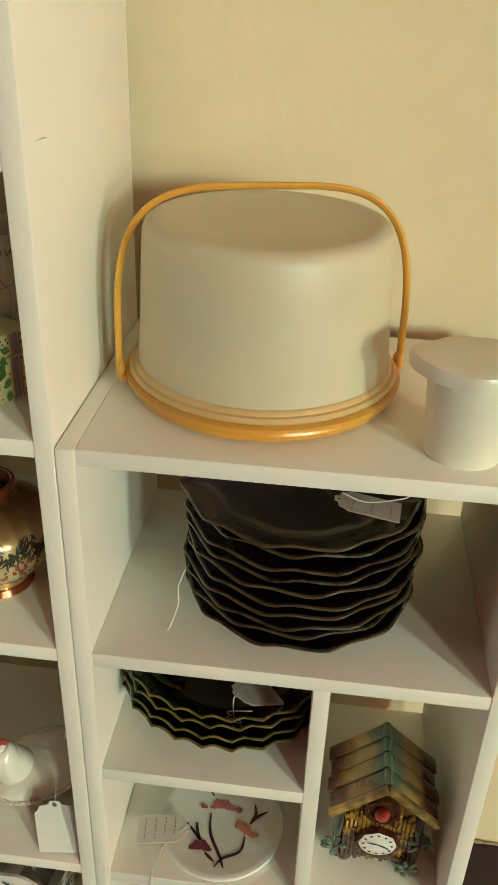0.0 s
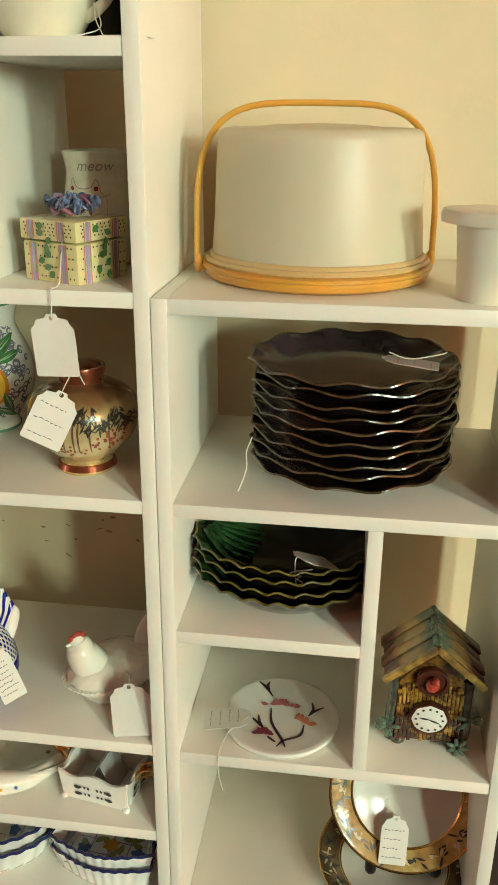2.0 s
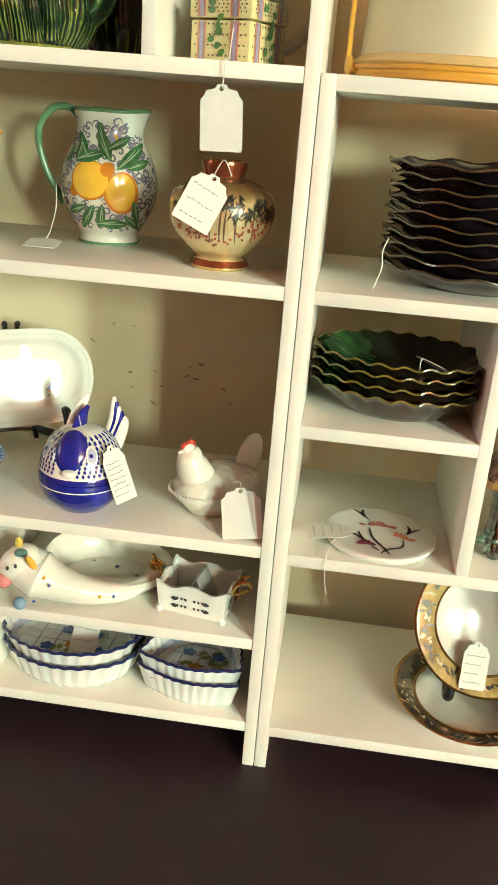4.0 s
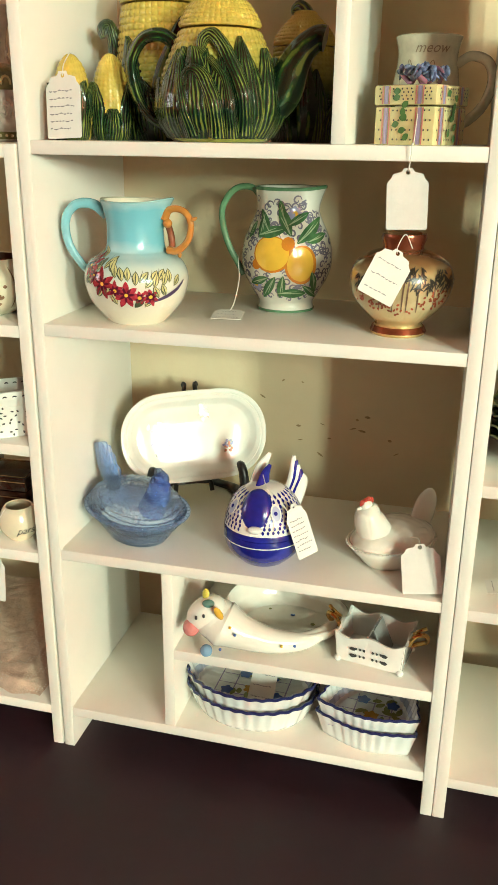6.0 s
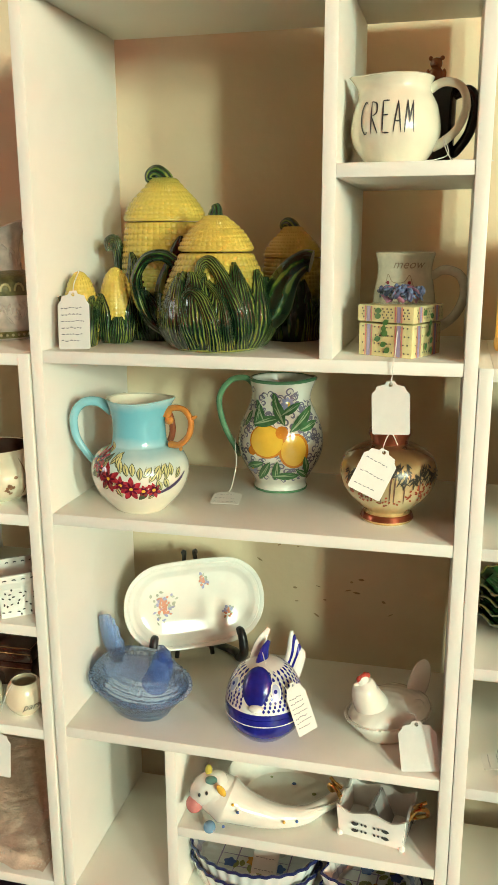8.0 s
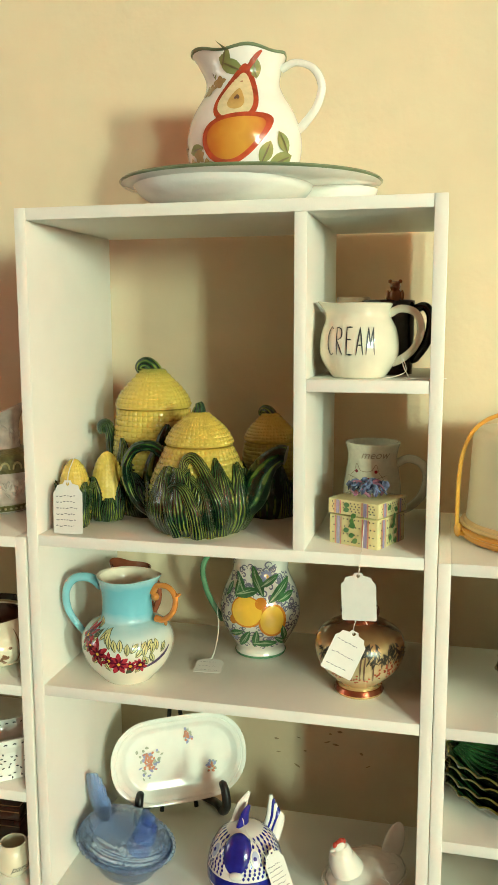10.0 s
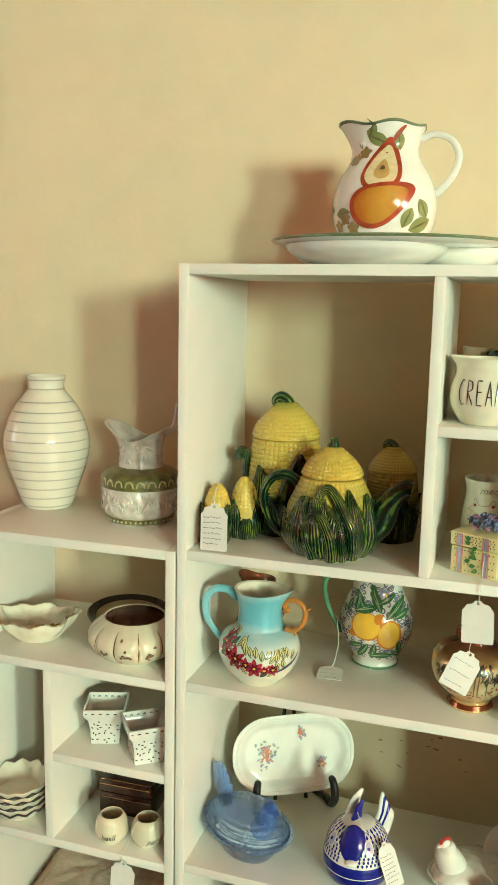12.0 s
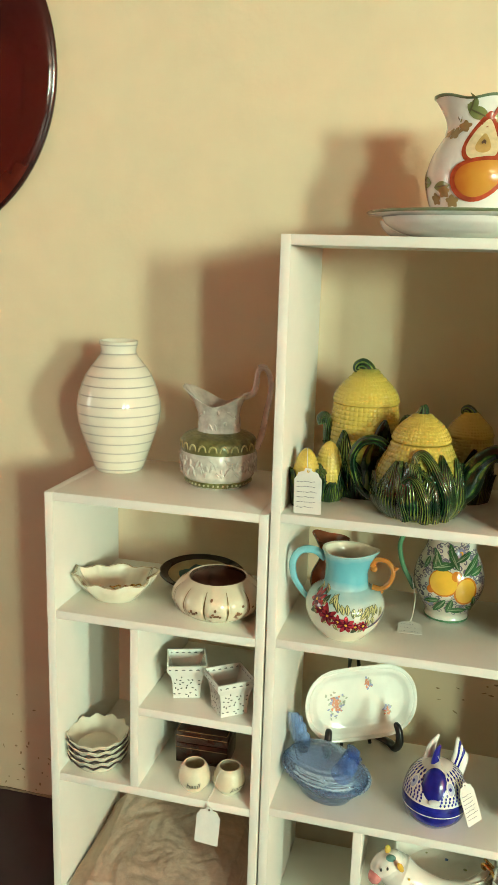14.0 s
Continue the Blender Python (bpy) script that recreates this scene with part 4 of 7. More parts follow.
# ---- the corn pottery ----
CORN = glaze("corn yellow glaze", (0.60, 0.425, 0.075), var=0.22, scale=55, rough=0.16)
CORNBODY = banded("corn body glaze", [(0.0, (0.22, 0.22, 0.03)), (0.10, (0.008, 0.022, 0.008)), (0.40, (0.02, 0.045, 0.012)), (0.62, (0.30, 0.27, 0.045)), (1.0, (0.58, 0.41, 0.075))], "Z", 0.0, 0.14, wobble=0.16)
CORNLID = banded("corn lid glaze", [(0.0, (0.60, 0.425, 0.075)), (0.62, (0.58, 0.42, 0.075)), (0.85, (0.30, 0.27, 0.05)), (1.0, (0.05, 0.07, 0.02))], "Z", 0.187, 0.262, wobble=0.06, rough=0.16)
HUSK = striped("husk green glaze", [(0.0, (0.004, 0.012, 0.007)), (0.45, (0.010, 0.032, 0.011)), (0.75, (0.030, 0.070, 0.016)), (1.0, (0.17, 0.19, 0.035))], 2.6, 5.0, rough=0.08)
DARKHUSK = striped("dark husk glaze", [(0.0, (0.003, 0.010, 0.006)), (0.6, (0.008, 0.03, 0.010)), (0.9, (0.03, 0.075, 0.016)), (1.0, (0.12, 0.16, 0.03))], 1.2, 4.0, rough=0.08)
STEM = striped("stem green glaze", [(0.0, (0.008, 0.022, 0.012)), (0.5, (0.02, 0.06, 0.02)), (1.0, (0.22, 0.24, 0.04))], 1.4, 2.0, rough=0.12)


def kernels(cols, rows, z0, z1, amp):
    """Swells a turned form into rows of kernels."""
    def wob(a, r, z):
        u = abs(math.sin(cols * a / 2)) ** 0.12
        t = min(max((z - z0) / (z1 - z0), 0), 1)
        v = abs(math.sin(rows * math.pi * t)) ** 0.12
        return r + amp * (u * v - 0.6), z
    return wob


def rowed(prof, rows, z0, z1):
    """The profile, sampled four times in each row of kernels between z0 and z1."""
    low = [q for q in prof if q[1] < z0 - 1e-6]
    step = (z1 - z0) / (rows * 4)
    mid = [(rad(prof, min(z0 + step * k, z1 - 1e-6)), z0 + step * k) for k in range(rows * 4 + 1)]
    return low + mid


def dense(prof, n):
    """Even steps in height along a profile, so that rows can be pressed into it."""
    out = []
    for (r0, z0), (r1, z1) in zip(prof, prof[1:]):
        k = max(1, round(math.hypot(r1 - r0, z1 - z0) / n))
        out += [(r0 + (r1 - r0) * i / k, z0 + (z1 - z0) * i / k) for i in range(k)]
    return out + [prof[-1]]


def husk(bm, prof, ang, z0, z1, width, off=0.003, curl=0.0, lean=0.0, nu=8, nv=14):
    """A raised leaf laid up a turned form, with its own map for the veins; curl lifts the tip off."""
    lay = bm.loops.layers.uv.get("leaf") or bm.loops.layers.uv.new("leaf")
    grid = []
    for j in range(nv + 1):
        t = j / nv
        z = z0 + (z1 - z0) * t
        w = width * (0.75 + 0.25 * math.sin(math.pi * min(1, t * 1.3))) * (1 - max(0, t - 0.45) ** 1.6 * 2.35)
        row = []
        for i in range(nu + 1):
            s = i / nu * 2 - 1
            r = rad(prof, min(z, z1)) + off * (1.15 - s * s) + curl * max(0, t - 0.6) ** 2 + 0.0006 * math.cos(9 * s)
            a = radians(ang) + (s * max(w, 0.001) / 2 + lean * t) / max(r, 0.01)
            row.append((bm.verts.new((r * math.cos(a), r * math.sin(a), z - curl * 2.2 * max(0, t - 0.8) ** 1.5)), (s * 0.5 + 0.5, t)))
        grid.append(row)
    for j in range(nv):
        for i in range(nu):
            q = (grid[j][i], grid[j][i + 1], grid[j + 1][i + 1], grid[j + 1][i])
            f = bm.faces.new([v for v, _ in q])
            for lp, (_, uv) in zip(f.loops, q):
                lp[lay].uv = uv


def stripe_tube(bm, pts, r, seg=12, flat=1.0):
    """A bar whose own map runs round and along it."""
    n0 = len(bm.faces)
    tube(bm, pts, r, seg, flat)
    lay = bm.loops.layers.uv.get("leaf") or bm.loops.layers.uv.new("leaf")
    bm.faces.ensure_lookup_table()
    for k, f in enumerate(bm.faces[n0:]):
        for i, lp in enumerate(f.loops):
            lp[lay].uv = ((k % seg + (i in (1, 2))) / seg * 2, k // seg / 20)


def stem(top, h, r, side=-1):
    """A curled stalk as a lid's knob."""
    bm = bmesh.new()
    stripe_tube(bm, curve([(0, 0, top - 0.012), (0, 0, top + h * 0.2), (side * r * 0.2, -0.001, top + h * 0.65), (side * r * 0.75, -0.002, top + h), (side * r * 1.35, -0.003, top + h * 0.85), (side * r * 1.5, -0.004, top + h * 0.5), (side * r * 1.1, -0.005, top + h * 0.45)], 6), lambda t: r * (1.35 - 0.95 * t), 14)
    return bm


def corn_jar(name, at, s, label, turn=0, knob=True, leaves=11):
    """A lidded jar shaped like an ear of corn; s scales a jar 0.27 m high."""
    j = thing(name, at, label, "corn jar", turn)
    outer = [(r * s, z * s) for r, z in profile([(0.058, 0.0), (0.063, 0.006), (0.0715, 0.06), (0.0725, 0.10), (0.068, 0.150), (0.0635, 0.182)], 6)]
    body = [(0, 0)] + rowed(outer, 17, 0.03 * s, 0.182 * s) + [(outer[-1][0] - 0.004, outer[-1][1] + 0.001), (0, outer[-1][1] + 0.001)]
    turned("body", body, CORNBODY, j, 176, "", kernels(44, 17, 0.03 * s, 0.182 * s, 0.0021 * s))
    lid = [(r * s, z * s) for r, z in profile([(0.0655, 0.184), (0.0665, 0.187), (0.0610, 0.203), (0.049, 0.220), (0.033, 0.236), (0.0195, 0.251)], 6)]
    turned("lid", [(0, 0.184 * s)] + rowed(lid, 9, 0.187 * s, 0.251 * s) + [(0, 0.253 * s)], CORNLID, j, 176, "yellow kernelled lid", kernels(44, 9, 0.187 * s, 0.251 * s, 0.0019 * s))
    part("knob", stem(0.240 * s, 0.019 * s, 0.0145 * s), STEM, j, "curled green stalk knob")
    for k in range(leaves):
        bm = bmesh.new()
        husk(bm, outer, 360 / leaves * k - 70, 0.0, (0.118, 0.150, 0.095, 0.135)[k % 4] * s, 0.060 * s, (0.003 + 0.001 * (k % 3)) * s, 0.06 * s, (0.016, -0.012, 0.004)[k % 3] * s)
        part("husk_leaf", bm, HUSK, j, "green striped husk leaf" if k == 0 else "")
    bm = bmesh.new()
    husk(bm, outer, -66, 0.0, 0.172 * s, 0.082 * s, 0.008 * s, 0.05 * s, 0.004 * s, 10, 18)
    part("husk_leaf", bm, DARKHUSK, j, "broad dark husk leaf")
    if knob:
        for sx in (-1, 1):
            bm = bmesh.new()
            stripe_tube(bm, curve([(sx * 0.062 * s, -0.008, 0.060 * s), (sx * 0.071 * s, -0.012, 0.10 * s), (sx * 0.074 * s, -0.016, 0.138 * s), (sx * 0.080 * s, -0.018, 0.156 * s), (sx * 0.089 * s, -0.020, 0.152 * s), (sx * 0.086 * s, -0.020, 0.140 * s)], 5), lambda t: 0.0115 * s * (1 - 0.35 * t))
            part("curled_leaf", bm, HUSK, j)
    return j


corn_jar("corn_cookie_jar", (-0.648, 0.948, C1), 1.0, "tall yellow and green corn shaped cookie jar", 10)
corn_jar("corn_sugar_jar", (-0.443, 0.966, C1), 0.70, "small yellow and brown green corn shaped jar", -15, False)


def corn_teapot(at):
    t = thing("corn_teapot", at, "glazed corn teapot with green husk handle and spout", "teapot", turn=0)
    outer = profile([(0.060, 0.0), (0.066, 0.004), (0.081, 0.026), (0.0845, 0.048), (0.077, 0.085), (0.064, 0.115), (0.0535, 0.137)], 6)
    turned("body", [(0, 0)] + rowed(outer, 14, 0.02, 0.137) + [(0.048, 0.138), (0, 0.138)], CORNBODY, t, 176, "", kernels(44, 14, 0.02, 0.137, 0.0020))
    lid = profile([(0.0535, 0.1395), (0.0550, 0.142), (0.0510, 0.152), (0.041, 0.167), (0.027, 0.180), (0.014, 0.190)], 6)
    turned("lid", [(0, 0.139)] + rowed(lid, 8, 0.142, 0.190) + [(0, 0.192)], CORN, t, 176, "yellow kernelled lid", kernels(44, 8, 0.142, 0.190, 0.0018))
    bm = bmesh.new()
    stripe_tube(bm, curve([(0, 0, 0.176), (0, 0, 0.190), (0.001, 0, 0.199), (-0.001, 0, 0.205)], 6), lambda k: 0.0165 * (1 - 0.66 * k ** 0.7), 14)
    part("knob", bm, STEM, t, "green stalk knob")
    turned("foot_ring", [(0.058, 0.0003), (0.0625, 0.0006), (0.0690, 0.0050), (0.0700, 0.0085), (0.0655, 0.0085)], glaze("yellow green foot glaze", (0.40, 0.40, 0.06), var=0.3), t, 80, "yellow green foot ring")
    rng = random.Random(21)
    for k in range(12):
        bm = bmesh.new()
        husk(bm, outer, k * 30 - 100 + rng.uniform(-6, 6), 0.0045, rng.uniform(0.080, 0.128), rng.uniform(0.056, 0.074), rng.uniform(0.002, 0.0045), rng.uniform(0.0, 0.04), rng.uniform(-0.03, 0.03), 10, 18)
        part("husk_leaf", bm, HUSK, t, "dark green striped husk leaf" if k == 0 else "")
    bm = bmesh.new()
    husk(bm, outer, -93, 0.012, 0.132, 0.050, 0.009, 0.10, -0.012, 10, 20)
    part("husk_leaf", bm, HUSK, t, "large folded husk leaf with a curled tip")
    for path, r0 in (([(-50, 0.012), (-54, 0.055), (-66, 0.100), (-80, 0.125), (-92, 0.123), (-94, 0.110), (-88, 0.104)], 0.0125), ([(-76, 0.010), (-78, 0.042), (-86, 0.072), (-97, 0.086), (-106, 0.078), (-104, 0.066)], 0.0125), ([(-100, 0.010), (-105, 0.045), (-112, 0.085), (-114, 0.112)], 0.0105), ([(-62, 0.010), (-66, 0.040), (-70, 0.075), (-84, 0.100)], 0.0105)):
        bm = bmesh.new()
        stripe_tube(bm, curve([((rad(outer, z) + 0.004) * math.cos(radians(a)), (rad(outer, z) + 0.004) * math.sin(radians(a)), z) for a, z in path], 7), lambda k, r0=r0: r0 * (1.05 - 0.62 * k), 14)
        part("folded_leaf", bm, HUSK, t, "thick folded husk leaf")
    for ang, w, z1, lean in ((-72, 0.040, 0.128, 0.004), (-46, 0.056, 0.130, -0.006), (-24, 0.060, 0.118, 0.004), (-4, 0.056, 0.108, 0.0)):
        bm = bmesh.new()
        husk(bm, outer, ang, 0.006, z1, w, 0.007, 0.02, lean, 10, 20)
        part("husk_leaf", bm, HUSK, t)
    bm = bmesh.new()
    stripe_tube(bm, curve([(-0.060, 0, 0.122), (-0.082, -0.002, 0.134), (-0.108, -0.004, 0.128), (-0.124, -0.005, 0.100), (-0.120, -0.004, 0.066), (-0.104, -0.002, 0.036), (-0.078, 0, 0.018)], 6), lambda k: 0.0105 - 0.003 * k, 14, 0.8)
    part("handle", bm, DARKHUSK, t, "dark green husk loop handle")
    bm = bmesh.new()
    stripe_tube(bm, curve([(0.060, 0, 0.044), (0.086, -0.002, 0.062), (0.099, -0.003, 0.092), (0.113, -0.004, 0.114), (0.131, -0.005, 0.127), (0.141, -0.005, 0.126)], 6), lambda k: 0.031 - 0.024 * k + 0.009 * k ** 4, 16)
    part("spout", bm, DARKHUSK, t, "dark green husk spout")


corn_teapot((-0.530, 0.830, C1))


def corn_shaker(at, s, turn):
    c = thing("corn_shaker", at, "small corn shaped shaker with green husk leaves", "shaker", turn, "corn shakers")
    outer = [(r * s, z * s) for r, z in profile([(0.021, 0.0), (0.024, 0.004), (0.0265, 0.035), (0.025, 0.07), (0.017, 0.098), (0.006, 0.112)], 6)]
    turned("body", [(0, 0)] + rowed(outer, 13, 0.02 * s, 0.112 * s) + [(0, 0.114 * s)], CORN, c, 96, "", kernels(24, 13, 0.02 * s, 0.112 * s, 0.0010))
    for k, (a, z1) in enumerate(((-150, 0.085), (-35, 0.088), (60, 0.075), (160, 0.08), (-95, 0.050))):
        bm = bmesh.new()
        husk(bm, outer, a, 0.0, z1 * s, 0.034 * s, 0.004, 0.05, 0.004)
        part("husk_leaf", bm, HUSK, c)
    for sx in (-1, 1):
        bm = bmesh.new()
        stripe_tube(bm, curve([(sx * 0.024 * s, -0.002, 0.03 * s), (sx * 0.029 * s, -0.004, 0.06 * s), (sx * 0.034 * s, -0.005, 0.074 * s), (sx * 0.040 * s, -0.006, 0.066 * s)], 5), lambda t: 0.005 * (1 - 0.4 * t))
        part("curled_leaf", bm, HUSK, c)


corn_shaker((-0.738, 0.812, C1), 0.98, 0)
corn_shaker((-0.704, 0.868, C1), 1.02, 25)
price_tag(pose(-0.724, 0.757, C1 + 0.078, -7, -3, -6), 0.052, 0.076, 6, [(-0.724, 0.757, C1 + 0.080), (-0.730, 0.775, C1 + 0.095), (-0.737, 0.81, C1 + 0.112), (-0.74, 0.80, C1 + 0.100)], label="white price tag hung on a corn shaker", seed=9)


# ---- the small compartments ----
def cream_jug(at):
    j = thing("cream_jug", at, "round ivory creamer jug with thin black lettering", "jug", turn=0)
    outer = profile([(0.034, 0.0), (0.041, 0.003), (0.056, 0.026), (0.0600, 0.045), (0.0555, 0.072), (0.0465, 0.090), (0.0465, 0.100), (0.0495, 0.108)], 6)

    def spout(a, r, z):
        k = max(0.0, math.cos(a - math.pi)) ** 10 * max(0.0, (z - 0.080) / 0.028)
        return r * (1 + 0.30 * k), z + 0.003 * k
    turned("body", shell(outer, 0.004, 0.005), IVORY, j, 72, "", spout)
    tubed("handle", [(0.043, -0.002, 0.093), (0.062, -0.006, 0.101), (0.084, -0.010, 0.094), (0.092, -0.012, 0.070), (0.082, -0.010, 0.044), (0.064, -0.006, 0.028), (0.050, -0.002, 0.022)], lambda t: 0.0072 - 0.0015 * math.sin(math.pi * t), IVORY, j, "", 12, 0.8)
    to = on_turned(outer, -97, 0.055, 0.0008)
    hgt = 0.0195
    letters = [
        [[(0.5, 0.85), (0.1, 1), (-0.45, 0.4), (-0.45, -0.4), (0.1, -1), (0.55, -0.9)]],
        [[(-0.4, -1), (-0.4, 0), (-0.4, 1)], [(-0.4, 1), (0.3, 0.85), (0.35, 0.3), (-0.35, 0.05)], [(-0.3, 0.0), (0.1, -0.5), (0.5, -1)]],
        [[(-0.35, 1), (-0.35, 0), (-0.35, -1)], [(-0.35, 1), (0.1, 1), (0.45, 1)], [(-0.35, 0.1), (0.1, 0.1), (0.35, 0.1)], [(-0.35, -1), (0.1, -1), (0.5, -1)]],
        [[(-0.5, -1), (-0.2, 0.1), (0, 1)], [(0, 1), (0.25, 0.1), (0.5, -1)], [(-0.3, -0.3), (0, -0.3), (0.3, -0.3)]],
        [[(-0.6, -1), (-0.45, 0.1), (-0.35, 1)], [(-0.35, 1), (-0.1, 0.2), (0.05, -0.4)], [(0.05, -0.4), (0.2, 0.3), (0.4, 1)], [(0.4, 1), (0.5, 0.1), (0.65, -1)]],
    ]
    for k, ls in enumerate(letters):
        x0 = -0.033 + 0.0155 * k
        strokes("letter", [[(x0 + 0.0100 * u, hgt * v) for u, v in ln] for ln in ls], 0.0021, BLACKLINE, j, to)
    return j


cream_jug((-0.277, 0.802, CH_UP)).scale = (0.96, 0.96, 0.98)
price_tag(pose(-0.204, 0.778, CH_UP + 0.002, -89.0, 0, 75), 0.034, 0.05, 0, [(-0.204, 0.778, CH_UP + 0.003), (-0.212, 0.782, CH_UP + 0.018), (-0.216, 0.792, CH_UP + 0.034), (-0.208, 0.785, CH_UP + 0.012), (-0.222, 0.772, CH_UP + 0.004), (-0.236, 0.766, CH_UP + 0.002)], label="white price tag lying beside the creamer, thread on its handle")


def dark_mug(at):
    dk = glaze("black mug glaze", (0.02, 0.014, 0.016), rough=0.2)
    m = thing("dark_mug", at, "black mug with a small brown bear on its rim", "mug", turn=0)
    outer = profile([(0.036, 0.0), (0.039, 0.003), (0.040, 0.05), (0.041, 0.112)], 5)
    turned("body", shell(outer, 0.004, 0.006), dk, m, 56)
    tubed("handle", [(0.038, -0.003, 0.098), (0.056, -0.008, 0.103), (0.066, -0.012, 0.085), (0.060, -0.010, 0.05), (0.044, -0.004, 0.026), (0.037, 0, 0.022)], 0.007, dk, m, "", 10)
    bear = glaze("brown bear glaze", (0.30, 0.10, 0.03), var=0.3)
    bm = bmesh.new()
    blob(bm, (0.012, -0.034, 0.122), (0.013, 0.010, 0.014))
    blob(bm, (0.012, -0.038, 0.140), (0.011, 0.010, 0.010))
    for sx in (-1, 1):
        blob(bm, (0.012 + sx * 0.010, -0.036, 0.149), (0.004, 0.003, 0.004), None, 8, 6)
        blob(bm, (0.012 + sx * 0.014, -0.036, 0.122), (0.004, 0.004, 0.010), None, 8, 6)
    blob(bm, (0.012, -0.048, 0.137), (0.004, 0.003, 0.003), None, 8, 6)
    part("bear_figure", bm, bear, m, "small brown bear").matrix_basis = Matrix.Translation((0.003, -0.008, 0.027)) @ Matrix.Scale(0.76, 4)


dark_mug((-0.243, 0.900, CH_UP))
_m = thing("small_cup", (-0.300, 0.93, CH_UP), "small tan cup standing behind the creamer", "cup")
turned("body", shell(profile([(0.020, 0), (0.023, 0.004), (0.025, 0.06), (0.026, 0.118)], 4), 0.003), glaze("tan glaze", (0.42, 0.28, 0.16)), _m, 40)


FAINT = mat("faint brown brush paint", (0.30, 0.22, 0.15), rough=0.35)


def meow_mug(at):
    gl = glaze("speckled ivory glaze", (0.70, 0.64, 0.50), var=0.12, scale=120)
    m = thing("cat_mug", at, "ivory mug painted with a cat face and lettering", "mug", turn=0)
    outer = profile([(0.038, 0.0), (0.045, 0.004), (0.0475, 0.035), (0.0465, 0.065), (0.0405, 0.105), (0.0405, 0.120), (0.0445, 0.136)], 6)
    turned("body", shell(outer, 0.004, 0.006), gl, m, 64)
    tubed("handle", [(0.040, -0.003, 0.103), (0.058, -0.008, 0.112), (0.080, -0.012, 0.104), (0.088, -0.014, 0.080), (0.078, -0.012, 0.050), (0.058, -0.006, 0.030), (0.046, 0, 0.026)], 0.0072, gl, m, "", 12, 0.8)
    lettering("meow", 0.013, on_turned(outer, -80, 0.120, 0.0007), FAINT, m, stretch=1.0, slant=0.35)
    to = on_turned(outer, -94, 0.082, 0.0007)
    strokes("cat_outline", [[(-0.030, -0.03), (-0.034, 0.0), (-0.024, 0.012), (-0.020, 0.024), (-0.012, 0.013), (0.004, 0.013), (0.012, 0.023), (0.017, 0.010), (0.026, -0.004), (0.024, -0.03)], [(-0.040, 0.004), (-0.02, 0.001)], [(0.030, 0.006), (0.014, 0.001)], [(-0.008, -0.012), (-0.004, -0.007), (0, -0.012)]], 0.0011, FAINT, m, to)
    painted("nose", [disc(0.003, 8), spun(disc(0.0028, 8), 0, (-0.02, 0.012)), spun(disc(0.0028, 8), 0, (0.012, 0.012))], CRIMSON, m, to)


meow_mug((-0.265, 0.930, C1))


